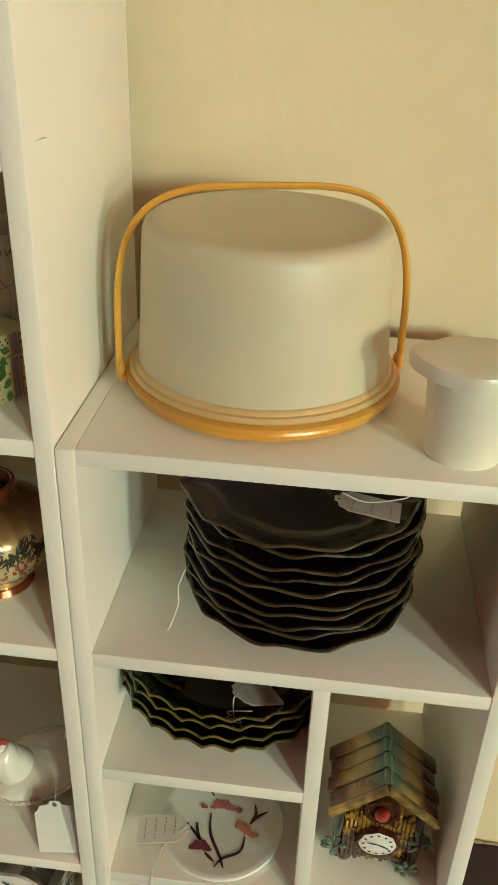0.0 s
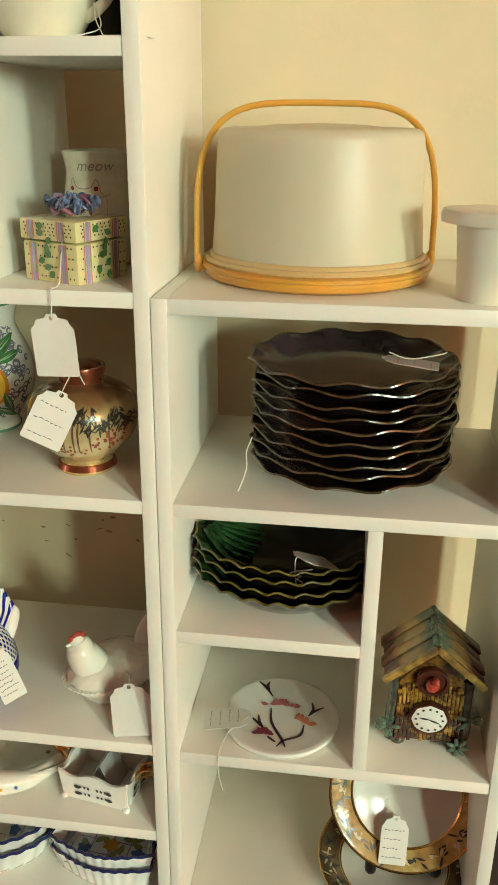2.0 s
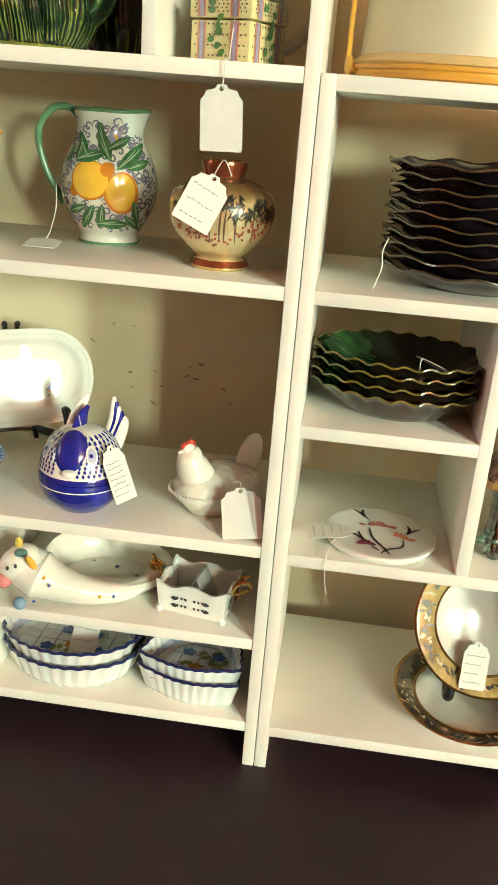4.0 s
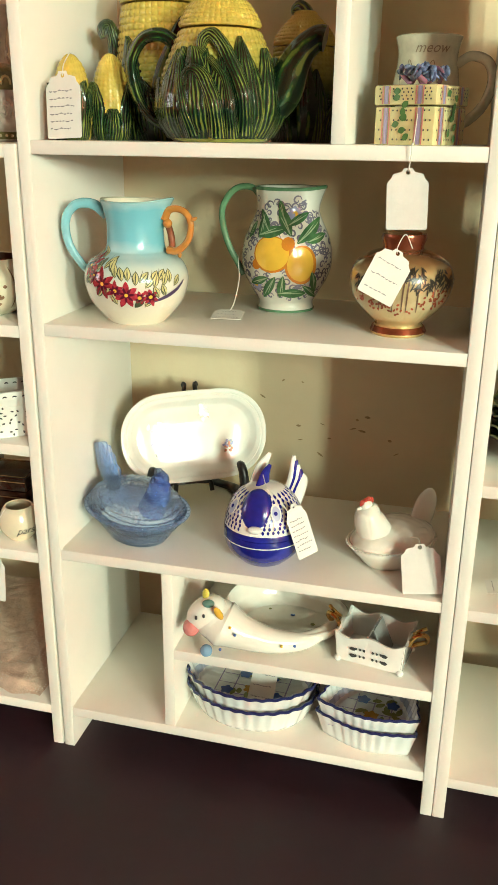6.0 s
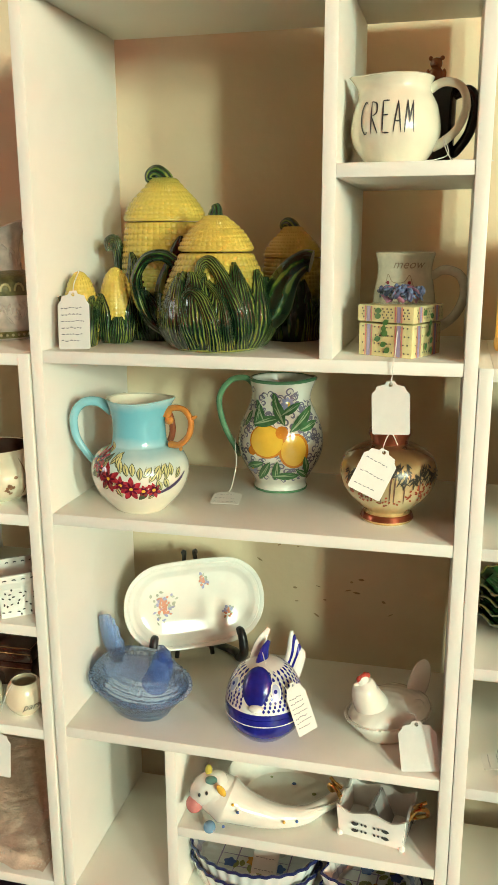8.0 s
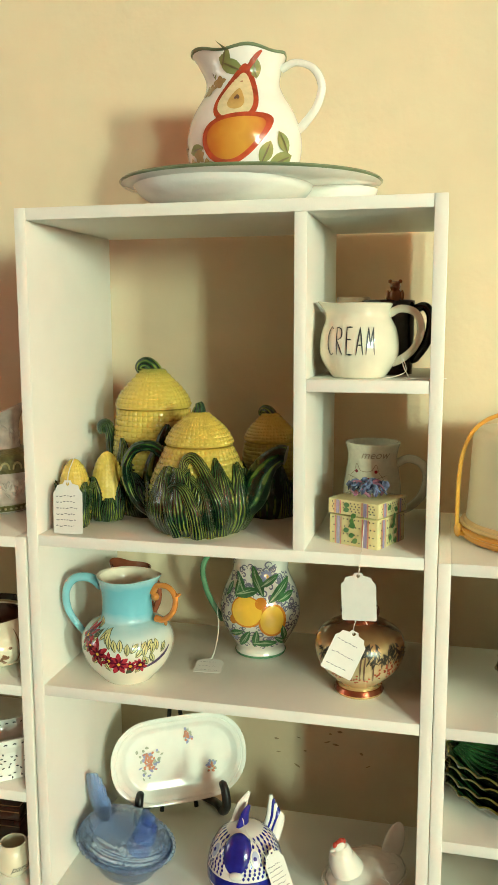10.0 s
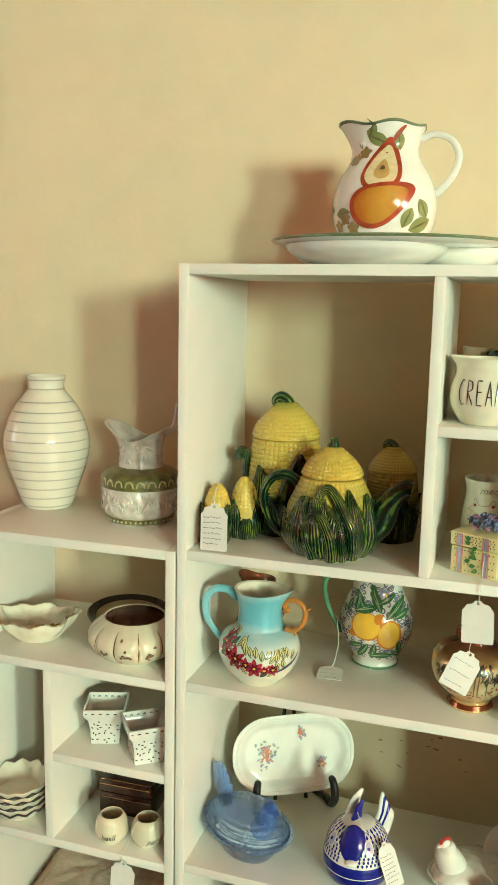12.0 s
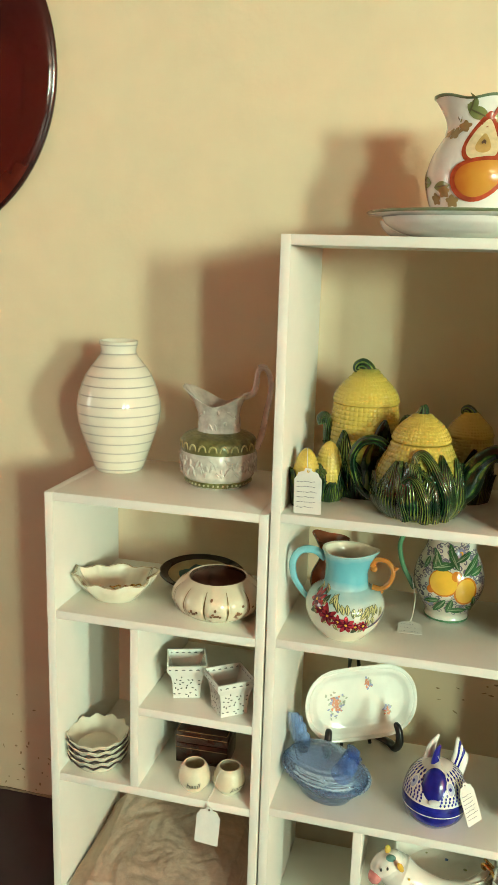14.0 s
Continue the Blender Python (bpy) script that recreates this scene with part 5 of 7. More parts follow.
def gift_box(at):
    cream = glaze("pale yellow glaze", (0.68, 0.60, 0.30))
    b = thing("gift_box", at, "small ceramic gift box with painted ribbons and flower knot", "trinket box", turn=-25)
    h, lid = 0.036, 0.062

    def slab(name, r, z0, z1, label=""):
        bm = bmesh.new()
        box(bm, (-r, -r, z0), (r, r, z1), 0.002)
        return part(name, bm, cream, b, label)
    slab("body", 0.0385, 0.0, 0.040)
    slab("lid", 0.0400, 0.0415, lid, "pale yellow lid")
    rib, dots = [], []
    for k in range(4):
        m = pose(0, 0, 0, 0, 0, 90 * k)
        for z0, z1, r in ((0.001, 0.039, 0.0385), (0.0425, lid - 0.001, 0.0400)):
            f = lambda u, v, m=m, r=r: m @ Vector((u, -r - 0.0006, v))
            rect = lambda x0, x1: [(x0, z0), (x1, z0), (x1, z1), (x0, z1)]
            for x0 in (-0.026, 0.017):
                rib.append((PINK, rect(x0 - 0.0028, x0 - 0.0012), f))
                rib.append((LILAC, rect(x0, x0 + 0.0050), f))
                rib.append((PINK, rect(x0 + 0.0062, x0 + 0.0078), f))
            for i in range(13):
                for j in range(4):
                    x, z = -0.036 + i * 0.0058 + (j % 2) * 0.004, z0 + 0.005 + j * (z1 - z0 - 0.008) / 3
                    if not -0.030 < x < -0.017 and not 0.013 < x < 0.026 and abs(x) < 0.036:
                        dots.append((disc(0.0011, 6) and spun(disc(0.0011, 6), 0, (x, z)), f))
    for c, nm in ((LILAC, "ribbon"), (PINK, "ribbon")):
        painted(nm, [(p, f) for q, p, f in rib if q is c], c, b)
    painted("dots", dots, BLACKLINE, b)
    lv = []
    rng = random.Random(8)
    for k in range(4):
        m = pose(0, 0, 0, 0, 0, 90 * k)
        f = lambda u, v, m=m: m @ Vector((u, -0.0412, v))
        for i in range(9):
            lv.append((spun(petal(0.010, 0.007), rng.uniform(90, 270), (rng.uniform(-0.009, 0.009), 0.012 + i * 0.0055)), f))
    painted("vine", lv, LEAFGREEN, b, None, "green vine leaves")
    bm = bmesh.new()
    for k in range(90):
        a = rng.uniform(0, 6.28)
        q = rng.uniform(0.004, 0.027)
        blob(bm, (q * math.cos(a), q * math.sin(a), lid + 0.012 + rng.uniform(-0.004, 0.007)), (0.0060, 0.0016, 0.0036), pose(0, 0, 0, rng.uniform(0, 90), rng.uniform(0, 90), rng.uniform(0, 360)), 8, 6)
    part("flower_knot", bm, glaze("painted pale blue", (0.20, 0.25, 0.42), var=0.9, scale=140, stain=0.9, stain_col=(0.06, 0.04, 0.10), stain_scale=90, stain_at=0.48), b, "blue flower knot")
    bm = bmesh.new()
    for k in range(5):
        a = 1.2 * k
        tube(bm, curve([(0, 0, lid + 0.003), (0.012 * math.cos(a), 0.012 * math.sin(a), lid + 0.018), (0.024 * math.cos(a), 0.024 * math.sin(a), lid + 0.014), (0.018 * math.cos(a + 0.6), 0.018 * math.sin(a + 0.6), lid + 0.003)], 5), 0.0034, 8, 0.4)
    part("bow", bm, glaze("painted plum bow", (0.35, 0.14, 0.22), var=0.4, scale=80), b, "plum and white bow")
    return b


gift_box((-0.262, 0.818, C1)).scale = (1.08, 1.08, 1.12)
price_tag(pose(-0.266, 0.7335, C1 - 0.032, 0, -2, 0), 0.050, 0.066, 0, [(-0.266, 0.7335, C1 - 0.030), (-0.264, 0.7335, C1 - 0.012), (-0.264, 0.7345, C1 + 0.002), (-0.264, 0.760, C1 + 0.003), (-0.263, 0.770, C1 + 0.03), (-0.262, 0.780, C1 + 0.06)], label="blank white price tag hanging over the shelf edge", bend=0.06)


# ---- the jugs ----
def blue_jug(at):
    body = banded("blue to ivory glaze", [(0.0, (0.78, 0.72, 0.56)), (0.36, (0.74, 0.72, 0.60)), (0.54, (0.46, 0.63, 0.62)), (0.68, (0.17, 0.48, 0.56)), (0.92, (0.16, 0.46, 0.54)), (1.0, (0.38, 0.60, 0.62))], "Z", 0.0, 0.185, wobble=0.10)
    blue = glaze("turquoise glaze", (0.22, 0.50, 0.57), var=0.12)
    orange = glaze("burnt orange glaze", (0.52, 0.20, 0.04), var=0.2)
    j = thing("blue_jug", at, "turquoise and ivory jug with a painted flower garland", "jug", turn=0)
    outer = profile([(0.039, 0.0), (0.0435, 0.003), (0.066, 0.032), (0.0755, 0.066), (0.068, 0.092), (0.049, 0.106), (0.0425, 0.114), (0.0405, 0.145), (0.0440, 0.168), (0.0485, 0.183)], 6)

    def spout(a, r, z):
        k = max(0.0, math.cos(a + 0.15)) ** 8 * max(0.0, (z - 0.14) / 0.043)
        q = max(0.0, (z - 0.15) / 0.033)
        return r * (1 + 0.26 * k), z + 0.004 * k + 0.001 * q * math.cos(2 * a)
    turned("body", shell(outer, 0.004, 0.006), body, j, 80, "", spout)
    inside = [(max(r - 0.0047, 0.002), z + 0.0004) for r, z in outer if z > 0.10]
    turned("lining", inside + [(outer[-1][0] - 0.0005, 0.1853)], IVORY, j, 80, "ivory glazed inside", spout)
    tubed("handle", [(-0.042, 0.0, 0.160), (-0.062, -0.004, 0.176), (-0.088, -0.008, 0.174), (-0.103, -0.010, 0.150), (-0.100, -0.009, 0.115), (-0.084, -0.005, 0.085), (-0.072, -0.002, 0.070)], lambda t: 0.0085 - 0.002 * t, blue, j, "turquoise loop handle", 12, 0.8)
    bm = bmesh.new()
    tube(bm, curve([(0.047, -0.008, 0.158), (0.056, -0.010, 0.172), (0.076, -0.013, 0.172), (0.088, -0.015, 0.155), (0.084, -0.014, 0.130), (0.068, -0.011, 0.113), (0.052, -0.007, 0.112)], 6), lambda t: 0.0062 - 0.0015 * math.sin(math.pi * t), 10)
    blob(bm, (0.052, -0.009, 0.152), (0.007, 0.006, 0.007))
    blob(bm, (0.093, -0.016, 0.160), (0.006, 0.004, 0.003), pose(0, 0, 0, 0, -30, 0))
    blob(bm, (0.070, -0.011, 0.107), (0.003, 0.003, 0.005))
    part("scroll_handle", bm, orange, j, "small burnt orange scroll handle")
    rng = random.Random(12)
    reds, dark, leaf, line, mid = [], [], [], [], []
    for ang, z, s in ((-132, 0.092, 0.95), (-120, 0.078, 0.75), (-107, 0.068, 1.05), (-92, 0.059, 0.75), (-80, 0.053, 1.05), (-66, 0.049, 0.6), (-54, 0.050, 0.7)):
        t0, t1, t2 = on_turned(outer, ang, z, 0.0008), on_turned(outer, ang, z, 0.0011), on_turned(outer, ang, z, 0.0014)
        for k in range(7):
            reds.append((spun(petal(rng.uniform(0.017, 0.025) * s, 0.0085 * s), 51 * k + rng.uniform(-14, 14)), t0))
            dark.append((spun(petal(0.012 * s, 0.004), 51 * k + 20), t1))
        mid.append((disc(0.0028, 8), t2))
    for ang, z in ((-146, 0.10), (-122, 0.102), (-118, 0.085), (-138, 0.066), (-108, 0.090), (-92, 0.078), (-84, 0.074), (-70, 0.068), (-60, 0.064), (-50, 0.064), (-40, 0.066), (-32, 0.070), (-26, 0.064), (-44, 0.048), (-36, 0.050), (-72, 0.034), (-60, 0.034), (-92, 0.038), (-116, 0.048), (-126, 0.064), (-104, 0.050), (-98, 0.086), (-78, 0.074), (-66, 0.072), (-54, 0.072), (-46, 0.074)):
        to, t2 = on_turned(outer, ang, z, 0.0006), on_turned(outer, ang, z, 0.0010)
        d = rng.uniform(-60, 30)
        line.append((spun(petal(0.0205, 0.0100), d, (0, -0.0006)), on_turned(outer, ang, z, 0.0004)))
        leaf.append((spun(petal(0.0182, 0.0080), d, (0, 0.0004)), to))
        line.append((spun(petal(0.018, 0.0016), d), t2))
        line.append((spun(petal(0.018, 0.0012), d + 22), t2))
    painted("leaf", leaf, glaze("painted pale yellow green", (0.62, 0.58, 0.27), var=0.3), j, None, "pale yellow green leaves")
    painted("leaf_line", line, mat("dark green line", (0.05, 0.07, 0.03), rough=0.3), j)
    painted("flower", reds, glaze("painted brick crimson", (0.30, 0.024, 0.035), var=0.7, scale=160), j, None, "crimson flowers")
    painted("flower", dark, glaze("painted dark plum red", (0.10, 0.008, 0.022), var=0.5, scale=120), j)
    painted("flower_heart", mid, YELLOW, j)
    strokes("twig", [[(-0.02, -0.012), (0.005, -0.004), (0.025, 0.006), (0.04, 0.018)]], 0.006, mat("violet brush paint", (0.07, 0.04, 0.10), rough=0.3), j, on_turned(outer, -40, 0.052, 0.0012))
    return j


blue_jug((-0.650, 0.808, C2)).scale = (1.0, 1.0, 0.93)


def brown_jug(at):
    br = glaze("red brown glaze", (0.22, 0.06, 0.025), var=0.25)
    j = thing("brown_jug", at, "red brown glazed jug standing behind the blue one", "jug", turn=160)
    outer = profile([(0.036, 0), (0.040, 0.004), (0.056, 0.05), (0.052, 0.09), (0.036, 0.13), (0.036, 0.165), (0.044, 0.195)], 5)

    def spout(a, r, z):
        k = max(0.0, math.cos(a)) ** 6 * max(0.0, (z - 0.15) / 0.045)
        return r * (1 + 0.4 * k), z + 0.012 * k
    turned("body", shell(outer, 0.004, 0.006), br, j, 56, "", spout)
    tubed("handle", [(-0.036, 0, 0.175), (-0.066, 0, 0.18), (-0.078, 0, 0.13), (-0.054, 0, 0.07)], 0.007, br, j)
    return j


brown_jug((-0.700, 0.960, C2)).scale = (0.80, 0.80, 0.70)


def orange_jug(at):
    white = glaze("tin white glaze", (0.72, 0.69, 0.60), var=0.07)
    green = glaze("painted rim green", (0.10, 0.22, 0.11), var=0.25)
    j = thing("orange_jug", at, "white jug painted with oranges and green leaves", "jug", turn=0)
    outer = profile([(0.042, 0.0), (0.044, 0.003), (0.0425, 0.013), (0.050, 0.026), (0.066, 0.055), (0.0705, 0.082), (0.065, 0.112), (0.0515, 0.142), (0.0475, 0.160), (0.0510, 0.184)], 6)

    def spout(a, r, z):
        k = max(0.0, math.cos(a + 0.1)) ** 8 * max(0.0, (z - 0.15) / 0.034)
        return r * (1 + 0.16 * k), z + 0.003 * k
    turned("body", shell(outer, 0.004, 0.006), white, j, 80, "", spout)
    turned("rim", [(0.0500, 0.1815), (0.0520, 0.1820), (0.0522, 0.1850), (0.0500, 0.1868), (0.0468, 0.1860)], green, j, 80, "green painted rim", spout)
    turned("foot_line", [(0.0425, 0.0005), (0.0448, 0.0008), (0.0452, 0.0035), (0.0440, 0.0042)], green, j, 80)
    bm = bmesh.new()
    tube(bm, curve([(-0.040, -0.002, 0.150), (-0.042, -0.006, 0.168), (-0.056, -0.010, 0.184), (-0.082, -0.014, 0.180), (-0.101, -0.016, 0.150), (-0.094, -0.014, 0.105), (-0.076, -0.010, 0.068), (-0.068, -0.006, 0.052)], 6), lambda t: 0.0050, 10)
    part("handle", bm, green, j, "green loop handle")
    a = -84
    painted("orange", [(spun(disc(0.030, 24, 0.027), 0, (-0.017, 0.004)), on_turned(outer, a, 0.088, 0.0009)), (spun(disc(0.025, 24, 0.029), 0, (0.029, -0.011)), on_turned(outer, a, 0.088, 0.0012)), (spun(disc(0.010, 12), 0, (0.008, 0.020)), on_turned(outer, a, 0.088, 0.0014)), (spun(disc(0.008, 12), 0, (-0.042, -0.012)), on_turned(outer, a, 0.088, 0.0010))], glaze("painted deep orange", (0.60, 0.20, 0.02), var=0.2), j, None, "deep orange outline")
    painted("orange", [(spun(disc(0.027, 24, 0.0245), 0, (-0.017, 0.005)), on_turned(outer, a, 0.088, 0.0015)), (spun(disc(0.0205, 24, 0.0255), 0, (0.028, -0.010)), on_turned(outer, a, 0.088, 0.0018))], YELLOW, j, None, "yellow oranges")
    lv, vein = [], []
    for u, v, d, ln in ((-0.040, 0.030, -75, 0.038), (-0.020, 0.035, 30, 0.030), (0.012, 0.030, 25, 0.038), (0.020, 0.020, -50, 0.045), (0.035, 0.022, -75, 0.032), (-0.010, -0.028, 150, 0.034), (0.002, -0.026, 170, 0.030), (-0.02, -0.03, 110, 0.03), (0.03, -0.042, -130, 0.028), (0.0, 0.055, 15, 0.022), (-0.03, 0.062, 170, 0.03), (-0.045, 0.05, 150, 0.024), (-0.008, -0.055, -90, 0.036), (0.046, -0.02, -170, 0.03), (0.005, 0.045, -60, 0.03)):
        lv.append(spun(petal(ln * 1.25, ln * 0.42), d, (u, v)))
        vein.append(spun(petal(ln * 1.1, ln * 0.05), d, (u, v)))
        vein.append(spun(petal(ln * 0.9, ln * 0.035), d + 7, (u, v)))
    painted("leaf", lv, glaze("painted jug green", (0.06, 0.16, 0.06), var=0.4, scale=90), j, on_turned(outer, a, 0.088, 0.0020), "dark green leaves")
    painted("leaf_vein", vein, glaze("painted pale green", (0.34, 0.44, 0.26), var=0.3), j, on_turned(outer, a, 0.088, 0.0028), "pale leaf veins")
    bl, sw = [], []
    for ang, z in ((-126, 0.045), (-66, 0.150)):
        for k in range(8):
            bl.append((spun(petal(0.012, 0.007), 45 * k), on_turned(outer, ang, z, 0.0009)))
    painted("blue_flower", bl, glaze("painted pale lilac", (0.32, 0.33, 0.50), var=0.3), j)
    painted("flower_heart", [(disc(0.004, 10), on_turned(outer, -66, 0.150, 0.0013)), (disc(0.004, 10), on_turned(outer, -126, 0.045, 0.0013))], YELLOW, j)
    rng = random.Random(4)
    bm = bmesh.new()
    for _ in range(270):
        ang, z = rng.uniform(-175, -5), rng.uniform(0.022, 0.17)
        to = on_turned(outer, ang, z, 0.0005)
        r, s = rng.uniform(0.004, 0.008), rng.choice((1, -1))
        stroke(bm, [(s * r * (1 - k / 9) * math.cos(k * 0.9), r * (1 - k / 9) * math.sin(k * 0.9)) for k in range(8)], 0.0026, to)
    tagged(part("scroll_pattern", bm, glaze("grey lilac brush paint", (0.20, 0.18, 0.24), var=0.4), j, "grey lilac painted scrolls"), kind="stuff")


orange_jug((-0.460, 0.962, C2))
price_tag(pose(-0.528, 0.880, C2 + 0.008, -82, 0, 4), 0.046, 0.040, 3, [(-0.528, 0.880, C2 + 0.009), (-0.524, 0.886, C2 + 0.02), (-0.522, 0.905, C2 + 0.05), (-0.530, 0.93, C2 + 0.075), (-0.534, 0.95, C2 + 0.085)], label="price tag lying on the shelf, thread to the orange jug", seed=3)


def gold_vase(at):
    gold = banded("satsuma gold glaze", [(0.0, (0.60, 0.40, 0.15)), (0.35, (0.74, 0.60, 0.34)), (0.66, (0.66, 0.48, 0.22)), (0.76, (0.36, 0.19, 0.07)), (0.88, (0.16, 0.06, 0.03)), (1.0, (0.30, 0.14, 0.06))], "Z", 0.0, 0.136, wobble=0.08, rough=0.14, metal=0.4)
    v = thing("gold_vase", at, "round gold vase painted with bamboo and red flowers", "vase", turn=0)
    outer = profile([(0.036, 0.0), (0.0385, 0.003), (0.037, 0.010), (0.032, 0.015), (0.044, 0.026), (0.0635, 0.048), (0.0705, 0.074), (0.0645, 0.097), (0.045, 0.111), (0.0285, 0.1165), (0.0265, 0.122), (0.0300, 0.131), (0.0290, 0.136)], 5)
    turned("body", shell(outer, 0.004, 0.012), gold, v, 80)
    turned("foot_band", [(0.0375, 0.0035), (0.0392, 0.005), (0.0365, 0.0115), (0.0345, 0.0125)], mat("copper red lustre", (0.28, 0.07, 0.03), rough=0.2, metal=0.6, var=0.3), v, 64, "copper red foot band")
    turned("neck_band", [(0.0272, 0.1165), (0.0275, 0.122), (0.0308, 0.131), (0.0296, 0.1368), (0.0268, 0.137)], mat("copper red lustre", (0.28, 0.07, 0.03), rough=0.2, metal=0.6, var=0.3), v, 64, "copper red neck")
    rng = random.Random(6)
    bam, red, gr = [], [], []
    to = on_turned(outer, -84, 0.070, 0.0008)
    for x in (-0.030, -0.012, 0.0, 0.006, 0.020, 0.044):
        bam.append([(x, -0.030), (x + 0.001, 0.0), (x + 0.004, 0.026)])
    for k in range(210):
        c = rng.choice(((0.012, 0.022), (0.03, 0.010), (-0.03, 0.020), (0.05, 0.018), (-0.055, 0.012), (0.075, 0.010)))
        gr.append(spun(petal(rng.uniform(0.008, 0.015), 0.0021), rng.uniform(110, 250), (c[0] + rng.uniform(-0.014, 0.014), c[1] + rng.uniform(-0.006, 0.010))))
    for k in range(90):
        c = rng.choice(((-0.03, -0.020), (0.0, -0.026), (0.036, -0.018), (0.055, -0.01), (-0.06, -0.01)))
        red.append(spun(petal(0.0048, 0.0032), rng.uniform(0, 360), (c[0] + rng.uniform(-0.014, 0.014), c[1] + rng.uniform(-0.008, 0.008))))
    strokes("bamboo", bam, 0.0022, BROWNLINE, v, to)
    painted("bamboo_leaf", gr, mat("dark bamboo paint", (0.022, 0.018, 0.009), rough=0.3), v, to, "dark bamboo leaves")
    painted("flower", red, glaze("painted rust red", (0.30, 0.07, 0.035), var=0.5, scale=140), v, to, "rust red flowers")


gold_vase((-0.272, 0.836, C2))
price_tag(pose(-0.275, 0.768, C2 + 0.116, -14, 27, 10), 0.050, 0.062, 3, [(-0.275, 0.768, C2 + 0.118), (-0.276, 0.790, C2 + 0.125), (-0.268, 0.803, C2 + 0.1385), (-0.258, 0.806, C2 + 0.12)], label="white price tag tied round the gold vase's neck", seed=11)


# ---- the shelf of hens ----
def oval(bm, prof, ex, m=None, seg=72, wob=None):
    """A turned form stretched along x by ex."""
    lathe(bm, prof, seg, wob, (m or Matrix()) @ Matrix.Diagonal((ex, 1, 1, 1)))


easel((-0.634, 1.010, C3), 0.200, 27, "black wooden plate easel holding an oval platter", 1.75)


def oval_platter(m):
    p = tagged(new("oval_platter"), "white oval platter with small painted flower sprays", "platter")
    p.matrix_world = m
    a, b = 0.1295, 0.0810

    def stadium(bm, rings):
        rows = []
        n = 72
        for k, (inset, z) in enumerate(rings):
            row = []
            for i in range(n):
                t = 2 * math.pi * i / n
                c, s = math.cos(t), math.sin(t)
                x = (a - b) * math.tanh(6 * c) + c * (b - inset)
                y = math.copysign(abs(s) ** 0.92, s) * (b - inset)
                row.append(bm.verts.new((x, y, z)))
            rows.append(row)
        for p0, p1 in zip(rows, rows[1:]):
            for i in range(n):
                j = (i + 1) % n
                bm.faces.new((p0[i], p0[j], p1[j], p1[i]))
        bm.faces.new(rows[0])
        bm.faces.new(rows[-1][::-1])
    bm = bmesh.new()
    stadium(bm, [(0.034, 0.0), (0.028, 0.001), (0.012, 0.010), (0.001, 0.0145), (0.0, 0.0160), (0.0015, 0.0172), (0.006, 0.0168), (0.0085, 0.0152), (0.0100, 0.0160), (0.0125, 0.0152), (0.0165, 0.0142), (0.0185, 0.0128), (0.026, 0.0065), (0.030, 0.0055), (0.06, 0.0050)])
    part("body", bm, glaze("white platter glaze", (0.80, 0.78, 0.70), rough=0.07, bump=0.02), p)
    rng = random.Random(3)
    to = on_flat(0.0058)
    groups = {"red": [], "leaf": [], "pale": []}
    for cx, cy, n, w in ((-0.056, 0.002, 34, 0.017), (0.020, 0.038, 10, 0.008), (0.060, -0.022, 10, 0.008)):
        for k in range(n):
            for key, q in (("red", 0.6), ("leaf", 1.0), ("pale", 0.8)):
                groups[key].append(spun(petal(rng.uniform(0.004, 0.009), rng.uniform(0.003, 0.0055)), rng.uniform(0, 360), (cx + rng.gauss(0, w * q * 0.6), cy + rng.gauss(0, w * q * 0.9))))
    painted("spray_leaves", groups["leaf"], glaze("painted sage", (0.42, 0.45, 0.34), var=0.3), p, to)
    painted("spray_blossom", groups["pale"], glaze("painted pale lilac", (0.55, 0.46, 0.54), var=0.3), p, on_flat(0.0061))
    painted("spray_fruit", groups["red"], glaze("painted coral", (0.60, 0.24, 0.14), var=0.3), p, on_flat(0.0064), "coral flowers")


oval_platter(pose(-0.628, 0.994, C3 + 0.121, 76.5, 0, 27) @ pose(0, 0, 0, 0, 0, 2))


